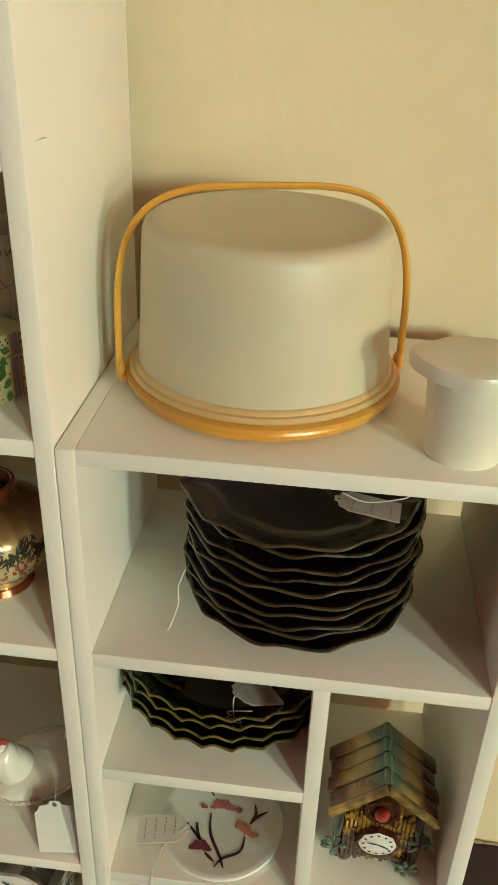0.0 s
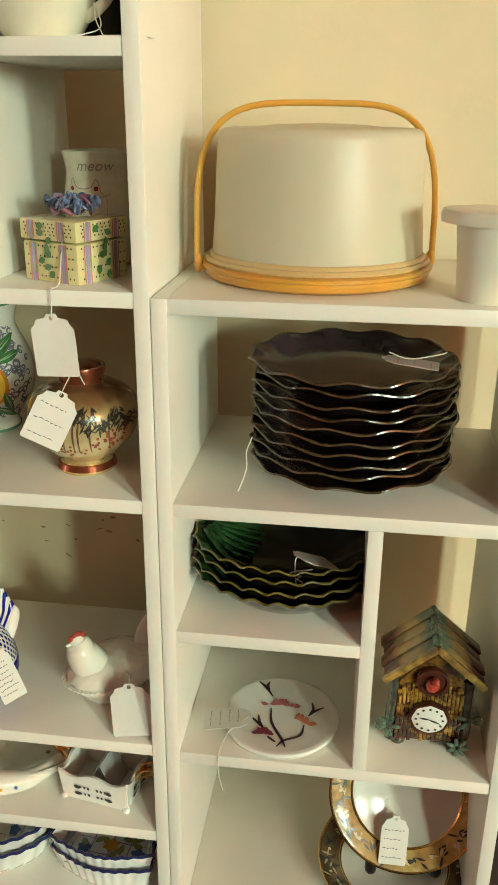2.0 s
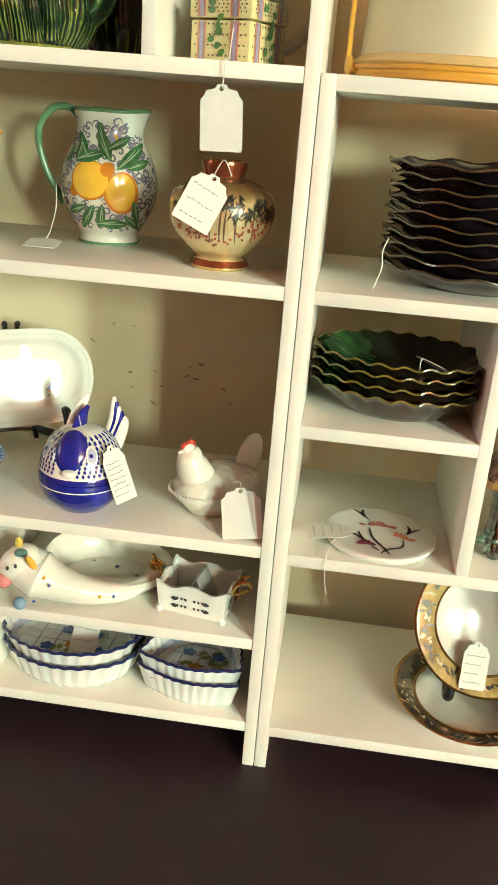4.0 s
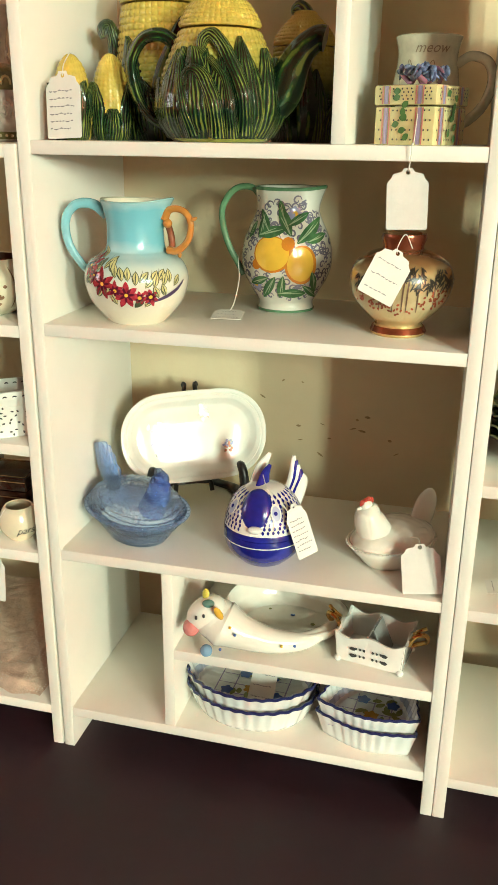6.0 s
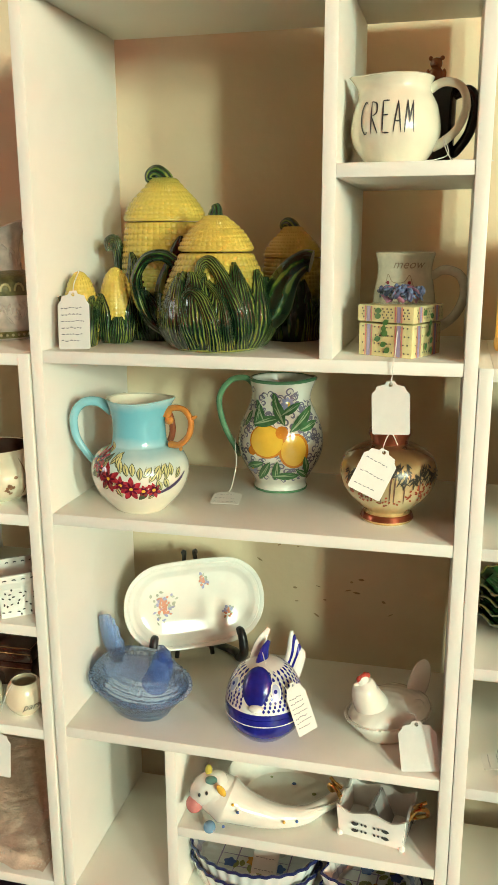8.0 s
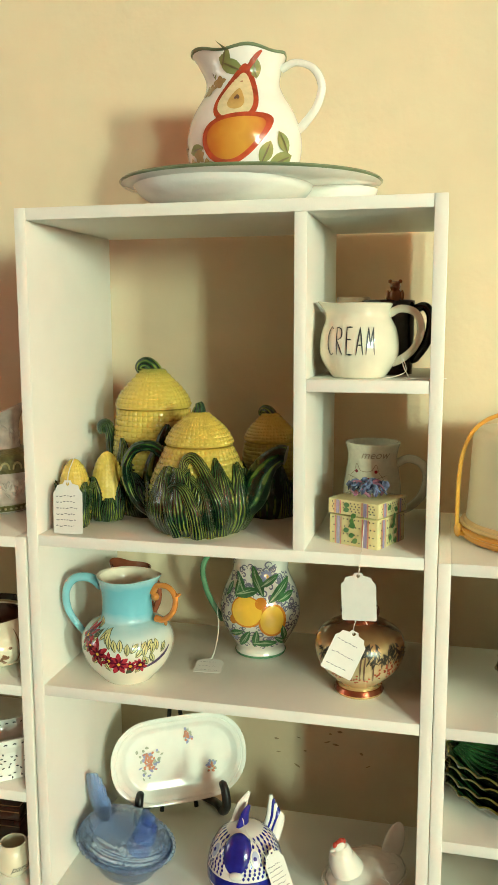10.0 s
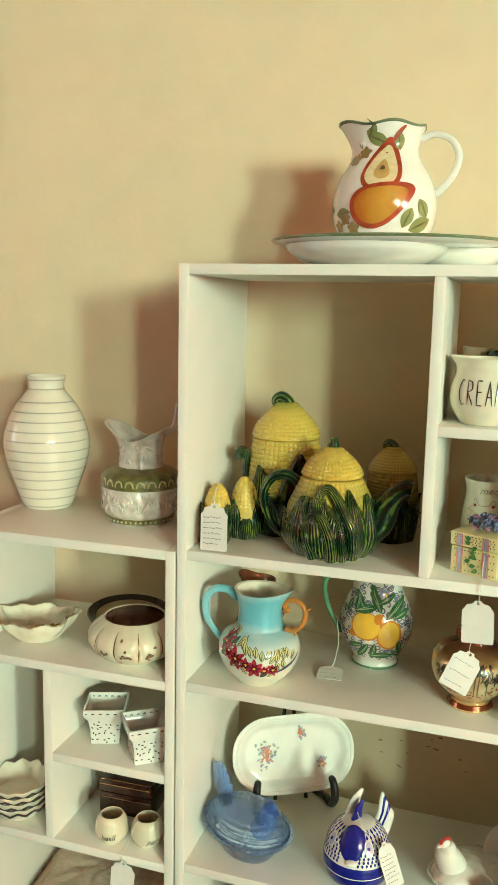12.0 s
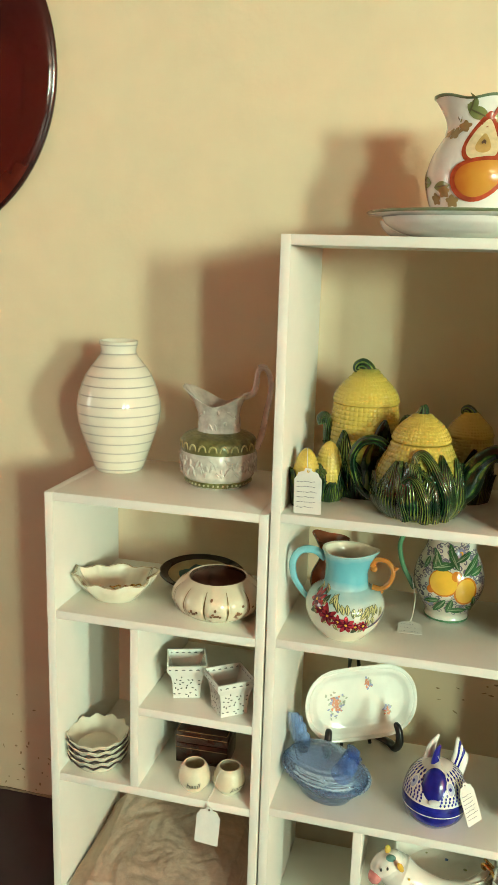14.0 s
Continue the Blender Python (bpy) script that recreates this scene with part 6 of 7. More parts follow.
def hen_dish(at, turn, glass, label, kind, comb=None, rim=None, head_col=None, s=1.0, dome=0.034, neck=1.0, tail=0.62):
    """A covered dish: an oval basket below, a sitting hen as its lid. She looks along +x."""
    h = thing("hen_dish", at, label, "covered dish", turn, "hen dishes")
    low = [(r * s, z * s) for r, z in profile([(0.036, 0.0), (0.039, 0.003), (0.048, 0.018), (0.060, 0.036), (0.064, 0.046)], 5)]
    bm = bmesh.new()
    oval(bm, shell(low, 0.0035, 0.005), 1.34)
    part("dish", bm, glass, h)
    bm = bmesh.new()
    n = 46 if head_col else 64
    for k in range(n):
        a = 2 * math.pi * k / n
        blob(bm, (0.0655 * 1.34 * s * math.cos(a), 0.0655 * s * math.sin(a), 0.046 * s), ((0.0036 if head_col else 0.0018) * s,) * 3, None, 8, 6)
    part("beaded_rim", bm, glass, h, "beaded rim")
    bm = bmesh.new()

    def feather(p):
        if head_col:
            return 1 + 0.034 * math.sin(30 * p.x + 8 * p.z) * math.sin(26 * p.y + 9 * p.x)
        return 1 + 0.018 * math.sin(18 * p.x + 9 * p.z) * math.sin(16 * p.y + 5 * p.x)
    blob(bm, (-0.002 * s, 0, 0.047 * s), (0.083 * s, 0.061 * s, dome * s), None, 72, 44, feather)
    for sy in () if head_col else (-1, 1):
        blob(bm, (-0.010 * s, sy * 0.036 * s, 0.058 * s), (0.042 * s, 0.013 * s, 0.016 * s), pose(0, 0, 0, sy * 18, 10, 0), 20, 12, feather)
    part("hen_body", bm, glass, h, "sitting hen lid with feather relief")
    bm = bmesh.new()
    if not head_col:
        blob(bm, (-0.068 * s, 0, 0.084 * s), (0.027 * s, 0.0065 * s, 0.046 * s), pose(0, 0, 0, 0, -14, 0), 28, 18)
    for k in range(5 if head_col else 0):
        top = (0.118 - 0.0035 * (k - 1) ** 2) * s
        tube(bm, curve([(-0.056 * s, 0.0014 * (k - 2), 0.052 * s), (-0.066 * s + 0.010 * s * (k - 2) * tail, 0.0014 * (k - 2), 0.082 * s), (-0.072 * s + 0.013 * s * (k - 2) * tail, 0.001 * (k - 2), top), (-0.073 * s + 0.013 * s * (k - 2) * tail, 0.001 * (k - 2), top + 0.006 * s)], 5), lambda t: ((0.0078 if head_col else 0.0125) - 0.0030 * abs(2 * t - 0.9) ** 3) * s, 10, 0.5)
    part("tail", bm, glass, h, "raised fan tail")
    bm = bmesh.new()
    tube(bm, curve([(0.036 * s, 0, 0.052 * s * neck), (0.054 * s, 0, 0.084 * s * neck), (0.056 * s, 0, 0.100 * s * neck), (0.058 * s, 0, 0.108 * s * neck)], 6), lambda t: ((0.034 if not head_col else 0.020) - (0.0225 if not head_col else 0.009) * t) * s, 20)
    blob(bm, (0.061 * s, 0, 0.107 * s * neck), (0.0125 * s, 0.010 * s, 0.011 * s))
    blob(bm, (0.075 * s, 0, 0.104 * s * neck), (0.006 * s, 0.003 * s, 0.003 * s), None, 8, 6)
    blob(bm, (0.072 * s, 0, 0.095 * s * neck), (0.003 * s, 0.003 * s, 0.006 * s), None, 8, 6)
    part("head", bm, head_col or glass, h)
    bm = bmesh.new()
    for k in range(4):
        blob(bm, ((0.052 + 0.006 * k) * s, 0, (0.116 - 0.002 * abs(k - 1)) * s * neck), (0.0055 * s, 0.0045 * s, 0.0065 * s), None, 10, 8)
    part("comb", bm, comb or glass, h, "red comb" if comb else "")
    return h


def tinted_glass(name, tint, body):
    """Pressed glass seen straight through: a tint for each face crossed, a little body colour, and gloss by the angle."""
    m = bpy.data.materials.new(name)
    m.use_nodes = True
    n, l = m.node_tree.nodes, m.node_tree.links
    b = n["Principled BSDF"]
    b.inputs["Base Color"].default_value = (*body, 1)
    b.inputs["Roughness"].default_value = 0.12
    tc, nz, bp = n.new("ShaderNodeTexCoord"), n.new("ShaderNodeTexNoise"), n.new("ShaderNodeBump")
    nz.inputs["Scale"].default_value, nz.inputs["Detail"].default_value = 140, 4
    bp.inputs["Strength"].default_value, bp.inputs["Distance"].default_value = 0.5, 0.002
    l.new(tc.outputs["Object"], nz.inputs["Vector"])
    l.new(nz.outputs["Fac"], bp.inputs["Height"])
    clear, gloss, fres = n.new("ShaderNodeBsdfTransparent"), n.new("ShaderNodeBsdfGlossy"), n.new("ShaderNodeFresnel")
    clear.inputs["Color"].default_value = (*tint, 1)
    gloss.inputs["Color"].default_value = (0.85, 0.92, 1.0, 1)
    gloss.inputs["Roughness"].default_value = 0.06
    fres.inputs["IOR"].default_value = 1.36
    for q in (b, gloss, fres):
        l.new(bp.outputs[0], q.inputs["Normal"])
    mixed, top = n.new("ShaderNodeMixShader"), n.new("ShaderNodeMixShader")
    mixed.inputs[0].default_value = 0.17
    l.new(clear.outputs[0], mixed.inputs[1])
    l.new(b.outputs[0], mixed.inputs[2])
    l.new(fres.outputs[0], top.inputs[0])
    l.new(mixed.outputs[0], top.inputs[1])
    l.new(gloss.outputs[0], top.inputs[2])
    l.new(top.outputs[0], n["Material Output"].inputs["Surface"])
    return m


BLUEGLASS = tinted_glass("pressed blue glass", (0.91, 0.95, 1.0), (0.42, 0.60, 1.0))
BLUEDEEP = tinted_glass("deep blue glass", (0.70, 0.80, 1.0), (0.16, 0.28, 0.80))
MILK = mat("white milk glass", (0.84, 0.80, 0.70), rough=0.12, var=0.04, scale=40, sss=0.15, coat=0.4)
hen_dish((-0.672, 0.827, C3), -32, BLUEGLASS, "pressed blue glass hen on a beaded basket dish", "glass", head_col=BLUEDEEP, s=1.12, dome=0.036, neck=1.0, tail=0.62)
hen_dish((-0.258, 0.848, C3), 222, MILK, "white milk glass hen with a red comb on a dish", "glass", comb=RED, s=0.86, dome=0.036, neck=1.14, tail=0.85)
price_tag(pose(-0.212, 0.770, C3 + 0.066, -18, -8, 2), 0.056, 0.066, 0, [(-0.212, 0.770, C3 + 0.068), (-0.215, 0.785, C3 + 0.074), (-0.228, 0.815, C3 + 0.06)], label="blank white price tag leaning on the white hen")


def bird_jar(at):
    j = thing("bird_jar", at, "round blue and white bird shaped lidded jar", "covered jar", turn=2)
    outer = profile([(0.032, 0.0), (0.038, 0.003), (0.056, 0.022), (0.0625, 0.042), (0.0618, 0.054)], 6)
    turned("bowl", [(0, 0)] + outer + [(0, 0.054)], COBALT, j, 72, "cobalt blue lower bowl")
    up = profile([(0.0622, 0.0565), (0.0605, 0.072), (0.053, 0.094), (0.041, 0.111), (0.025, 0.122), (0.008, 0.126)], 6)
    turned("lid", [(0, 0.0555)] + up + [(0, 0.1265)], PORCELAIN, j, 72, "white lid with blue feather marks")
    turned("white_line", [(0.0620, 0.0425), (0.0629, 0.0435), (0.0629, 0.0450), (0.0620, 0.046)], PORCELAIN, j, 72)
    turned("blue_line", [(0.0610, 0.0545), (0.0632, 0.0555), (0.0628, 0.0610), (0.0612, 0.0650)], COBALT, j, 72)
    marks = []
    for row in range(9):
        z = 0.0705 + row * 0.0058
        n = round(2 * math.pi * rad(up, z) / 0.0078)
        for k in range(n):
            ang = 360 * (k + 0.5 * (row % 2)) / n
            if abs((ang + 98 + 180) % 360 - 180) < 16:
                continue
            marks.append((spun(petal(0.0062, 0.0042), 180, (0, 0.0032)), on_turned(up, ang, z)))
    painted("feather_marks", marks, COBALT, j)
    lean = pose(0, 0, 0, -24, 0, 0)
    blobbed("head", (-0.003, -0.0415, 0.0965), (0.0240, 0.0130, 0.0345), COBALT, j, "cobalt blue rounded face", lean, 28, 18)
    for ang, dx in ((-60, 0.0), (-140, 0.0)):
        painted("eye", [disc(0.0080, 16, 0.0125)], PORCELAIN, j, on_turned(up, ang, 0.098, 0.0030))
        painted("eye", [disc(0.0060, 14, 0.0100)], mat("pale blue wash", (0.42, 0.46, 0.62), rough=0.2, coat=0.4), j, on_turned(up, ang, 0.098, 0.0036))
        painted("eye", [spun(disc(0.0028, 10), 0, (-0.001, 0.001))], COBALT, j, on_turned(up, ang, 0.098, 0.0042))
    blobbed("beak", (-0.002, -0.0610, 0.0745), (0.0115, 0.008, 0.006), PORCELAIN, j)
    bm = bmesh.new()
    tube(bm, curve([(-0.004, -0.004, 0.116), (-0.002, 0.010, 0.136), (0.004, 0.018, 0.150)], 5), lambda t: 0.014 - 0.011 * t, 12, 0.6)
    part("crest", bm, COBALT, j, "small blue crest")
    bm = bmesh.new()
    tube(bm, curve([(-0.014, 0.020, 0.112), (-0.012, 0.030, 0.138), (0.0, 0.036, 0.162)], 6), lambda t: 0.019 - 0.0155 * t, 14, 0.55)
    part("crest", bm, PORCELAIN, j, "white back crest")
    for k in range(5):
        bm = bmesh.new()
        tube(bm, curve([(0.026 + 0.004 * k, 0.028, 0.086), (0.036 + 0.004 * k, 0.036, 0.118), (0.037 + 0.0035 * k, 0.038, 0.160 - 0.007 * k)], 6), lambda t: 0.0115 - 0.0085 * t * t, 12, 0.8)
        part("tail_feather", bm, PORCELAIN if k % 2 == 0 else COBALT, j)


bird_jar((-0.452, 0.806, C3))
price_tag(pose(-0.398, 0.765, C3 + 0.108, -12, -14, 42), 0.034, 0.078, 7, [(-0.404, 0.758, C3 + 0.102), (-0.420, 0.762, C3 + 0.122), (-0.440, 0.770, C3 + 0.134), (-0.452, 0.79, C3 + 0.146)], label="narrow white price tag hung on the bird jar", seed=13)


# ---- the low shelves of the tall unit ----
def cow_dish(at):
    w = glaze("white cow glaze", (0.80, 0.77, 0.68), rough=0.1)
    d = thing("cow_dish", at, "white ceramic cow shaped serving dish with coloured dots", "serving dish", turn=8)
    low = profile([(0.050, 0.0), (0.056, 0.002), (0.072, 0.016), (0.080, 0.034)], 5)

    def lift(a, r, z):
        return r, z + 0.020 * max(0, math.cos(a - 2.2)) * (z / 0.034)
    bm = bmesh.new()
    oval(bm, shell(low, 0.005, 0.006), 1.30, pose(0.032, 0.028, 0, 0, 0, 0), 72, lift)
    part("dish", bm, w, d)
    bm = bmesh.new()
    tube(bm, curve([(-0.092, -0.046, 0.062), (-0.064, -0.048, 0.048), (-0.030, -0.052, 0.036), (0.014, -0.052, 0.026), (0.062, -0.040, 0.022), (0.100, -0.012, 0.030), (0.120, 0.012, 0.044)], 7), lambda t: (0.026 + 0.072 * t if t < 0.18 else 0.039 - 0.034 * ((t - 0.18) / 0.82) ** 0.62), 22)
    blob(bm, (-0.074, -0.046, 0.054), (0.040, 0.032, 0.036), pose(0, 0, 0, 0, 30, 0), 28, 18)
    part("body", bm, w, d)
    bm = bmesh.new()
    blob(bm, (-0.092, -0.052, 0.070), (0.037, 0.025, 0.025), pose(0, 0, 0, 0, -42, 0))
    part("head", bm, w, d)
    bm = bmesh.new()
    blob(bm, (-0.114, -0.062, 0.047), (0.0140, 0.016, 0.0145))
    part("muzzle", bm, PINK, d, "pink muzzle")
    blobbed("ear", (-0.068, -0.080, 0.086), (0.006, 0.004, 0.015), YELLOW, d, "yellow ear", pose(0, 0, 0, 20, -20, 0))
    blobbed("horn", (-0.092, -0.052, 0.102), (0.006, 0.006, 0.010), glaze("lemon glaze", (0.62, 0.50, 0.08)), d)
    blobbed("leaf_sprig", (-0.086, -0.066, 0.094), (0.010, 0.008, 0.006), glaze("painted teal", (0.12, 0.26, 0.22)), d)
    for dx in (-0.004, 0.008):
        blobbed("eye", (-0.100 + dx, -0.0755 - 0.1 * dx, 0.074 + 0.4 * dx), (0.0022, 0.002, 0.0036), BLACKLINE, d)
    blobbed("hoof", (-0.090, -0.066, 0.008), (0.010, 0.010, 0.010), glaze("painted sky blue", (0.20, 0.36, 0.52), var=0.3), d, "blue hoof")
    for k, (x, y, z, c) in enumerate(((-0.050, -0.080, 0.062, YELLOW), (-0.042, -0.084, 0.052, BLUE), (0.050, -0.063, 0.026, BLUE), (-0.066, -0.078, 0.020, BLUE), (0.030, -0.072, 0.030, YELLOW))):
        blobbed("dot", (x, y, z), (0.0026, 0.002, 0.0026), c, d, "", None, 10, 6)
    for k, (x, y) in enumerate(((0.0, 0.07), (0.04, 0.055), (0.075, 0.03))):
        blobbed("dot", (x, y, 0.009), (0.004, 0.004, 0.001), BLUE if k % 2 else OLIVE, d, "", None, 10, 6)


cow_dish((-0.448, 0.820, CH_LOW))


def pierced_basket(at):
    b = thing("pierced_basket", at, "white pierced porcelain basket with gilt handles", "basket", turn=-10)
    w, d, h = 0.050, 0.036, 0.050

    def wave(u):
        return h + 0.005 * math.cos(u * 5.2) + 0.004 * abs(u)
    for nm, m, half in (("front_panel", pose(0, -d, 0), w), ("back_panel", pose(0, d, 0, 0, 0, 180), w), ("side_panel", pose(w, 0, 0, 0, 0, 90), d), ("side_panel", pose(-w, 0, 0, 0, 0, -90), d)):
        bm = bmesh.new()
        n = 18
        rows = []
        for y in (-0.002, 0.002):
            for top in (0, 1):
                rows.append([bm.verts.new(m @ Vector((half * (2 * k / n - 1) * (1 + 0.10 * top), y - 0.004 * top, 0.004 if not top else wave(2 * k / n - 1)))) for k in range(n + 1)])
        a, b2, c, e = rows
        for k in range(n):
            for p, q in ((a, b2), (e, c), (b2, e), (c, a)):
                bm.faces.new((p[k], p[k + 1], q[k + 1], q[k]))
        for k in (0, n):
            bm.faces.new((a[k], b2[k], e[k], c[k]))
        pan = part(nm, bm, PORCELAIN, b)
        holes = []
        for j, z in enumerate((0.018, 0.031)):
            for s in (-1, 1):
                holes.append(spun(petal(0.012, 0.007), 90 * s, (s * half * 0.62, z)))
                for k in range(4):
                    holes.append(spun(disc(0.0018 if k else 0.0022, 8, 0.0026), 0, (s * half * (0.14 + 0.13 * k), z + 0.001)))
        # panel is solid: dark patches paint the shade of its holes
        painted("piercing", holes, mat("painted hole shade", (0.05, 0.045, 0.045), rough=0.8), pan, lambda u, v, m=m: m @ Vector((u, -0.0034 - 0.004 * v / h, v)), "dark patches painted for the pierced holes")
    boxed("base", (-w, -d, 0.003), (w, d, 0.008), PORCELAIN, b, 0.001)
    for sx in (-1, 1):
        for sy in (-1, 1):
            blobbed("foot", (sx * w, sy * d, 0.005), (0.006, 0.006, 0.006), PORCELAIN, b)
        bm = bmesh.new()
        tube(bm, curve([(sx * 0.054, -0.010, 0.040), (sx * 0.064, -0.012, 0.060), (sx * 0.078, -0.006, 0.062), (sx * 0.080, 0.004, 0.046), (sx * 0.066, 0.010, 0.034), (sx * 0.055, 0.008, 0.030)], 6), 0.0036, 8)
        tube(bm, curve([(sx * 0.060, -0.002, 0.058), (sx * 0.070, -0.008, 0.070), (sx * 0.078, -0.002, 0.072)], 5), 0.003, 8)
        part("handle", bm, GOLD, b, "gilt scroll handle")
    card = mat("clear wrap", (0.75, 0.73, 0.70), rough=0.15, trans=0.6)
    i = thing("folded_card", (at[0], at[1] + 0.004, at[2] + 0.008), "folded translucent card inside the pierced basket", "card", turn=-10)
    bm = bmesh.new()
    for sx in (-1, 1):
        box(bm, (-0.0006, -0.022, 0.0), (0.0006, 0.026, 0.052), 0, pose(sx * 0.022, 0, 0, 0, -sx * 24, 0))
    part("sheet", bm, card, i)


pierced_basket((-0.268, 0.812, CH_LOW))

DISHWHITE = glaze("bluish white glaze", (0.76, 0.78, 0.75))
DISHIN = mat("tiled dish pattern", (0.62, 0.58, 0.52), rough=0.14, var=0.08, scale=40, coat=0.4)
NAVY = glaze("navy rim", (0.02, 0.025, 0.10))


def fluted_dish(at, shape, turn, label, pattern):
    """A fluted baking dish; shape(angle) gives its outline's radius."""
    d = thing("fluted_dish", at, label, "baking dish", turn, "stacked fluted dishes")
    h = 0.047

    def wob(a, r, z):
        k = min(1.0, z / 0.008)
        return r * shape(a) * (1 + 0.014 * k * math.cos(28 * a) * (1 if r > 0.8 else 0)), z
    outer = [(0.80, 0.0), (0.84, 0.002), (0.88, 0.010), (0.95, 0.034), (1.0, h)]
    turned("body", [(0, 0)] + outer + [(0.99, h + 0.002), (0.955, h + 0.001), (0.90, 0.028), (0.82, 0.010), (0.78, 0.0065), (0, 0.006)], DISHWHITE, d, 160, "", wob)
    turned("rim", [(0.985, h - 0.002), (1.008, h - 0.001), (1.008, h + 0.002), (0.985, h + 0.0035), (0.958, h + 0.0022)], NAVY, d, 160, "navy blue painted rim", wob)
    if pattern:
        rng = random.Random(pattern)
        to = on_flat(0.0068)
        bm = bmesh.new()
        for k in range(-2, 3):
            for p, q in (((-0.062, 0.026 * k), (0.062, 0.026 * k)), ((0.030 * k, -0.046), (0.030 * k, 0.046))):
                stroke(bm, [p, ((p[0] + q[0]) / 2, (p[1] + q[1]) / 2), q], 0.0022, to)
        part("painted_grid", bm, LILAC, d, "lilac grid lines")
        lv = [spun(petal(rng.uniform(0.014, 0.022), 0.010), rng.uniform(0, 360), (rng.uniform(-0.05, 0.05), rng.uniform(-0.035, 0.035))) for _ in range(16)]
        painted("painted_leaves", lv, OLIVE, d, on_flat(0.0072))
        bl = []
        for cx, cy in ((-0.04, -0.02), (0.03, 0.028), (0.046, -0.016), (-0.02, 0.03)):
            bl += [spun(petal(0.012, 0.010), 72 * k, (cx, cy)) for k in range(5)]
        painted("painted_flowers", bl, BLUE, d, on_flat(0.0075), "blue flowers")
        painted("painted_flowers", [spun(petal(0.014, 0.010), 60 * k, (0.0, -0.008)) for k in range(6)], glaze("painted ochre", (0.50, 0.25, 0.04), var=0.3), d, on_flat(0.0078), "ochre flower")
        for nm, zz, qq in (("inner_glaze", 0.026, 0.905),):
            turned("inner_band", [(0.835, 0.012), (0.90, 0.026), (0.945, 0.038), (0.943, 0.0385), (0.895, 0.0268), (0.83, 0.0128)], glaze("pale blue band", (0.45, 0.50, 0.62), var=0.25, scale=60), d, 160, "pale blue inner band", wob)
    return d


def oval_shape(a):
    return 0.116 * 0.090 / math.hypot(0.090 * math.cos(a), 0.116 * math.sin(a))


def shield_shape(a):
    """A rounded three-sided outline."""
    k = math.cos(math.pi / 3) / math.cos((a + math.pi / 6) % (2 * math.pi / 3) - math.pi / 3)
    return 0.112 * (0.50 * k + 0.36)


for _k in range(2):
    fluted_dish((-0.474, 0.834, CB + 0.026 * _k), oval_shape, -4 + 2 * _k, "white oval fluted dish with a navy rim, in a pair", 2 * _k)
    fluted_dish((-0.266, 0.818, CB + 0.026 * _k), shield_shape, -8 + 3 * _k, "white three sided fluted dish with a navy rim", 3 * _k)
price_tag(pose(-0.450, 0.838, CB + 0.075, -42, 0, -4), 0.044, 0.060, 3, [(-0.450, 0.838, CB + 0.077), (-0.436, 0.85, CB + 0.07), (-0.42, 0.85, CB + 0.04), (-0.44, 0.83, CB + 0.035)], label="white price tag propped in the oval fluted dish", seed=15)

# ---- the low unit at the left end of the row ----
def dotted_vase(at):
    v = thing("dotted_vase", at, "tall white vase with rings of small dark dots", "vase", turn=0)
    outer = profile([(0.047, 0.0), (0.0525, 0.004), (0.066, 0.040), (0.083, 0.090), (0.0905, 0.130), (0.087, 0.165), (0.070, 0.210), (0.050, 0.238), (0.0395, 0.252), (0.0375, 0.262), (0.0415, 0.281)], 6)
    white = glaze("warm white glaze", (0.78, 0.73, 0.60), rough=0.1)
    turned("body", shell(outer, 0.004, 0.008), white, v, 80)
    ink = mat("dark dotted paint", (0.06, 0.055, 0.07), rough=0.3)
    zs = [0.008, 0.027, 0.048, 0.069, 0.089, 0.109, 0.130, 0.150, 0.170, 0.190, 0.209, 0.229, 0.255, 0.274]
    for z in zs:
        n = round(2 * math.pi * rad(outer, z) / 0.0066)
        painted("dot_ring", [(disc(0.0020, 6, 0.0015), on_turned(outer, 360 * k / n, z, 0.0004)) for k in range(n)], ink, v)


dotted_vase((-1.184, 0.962, STOP))


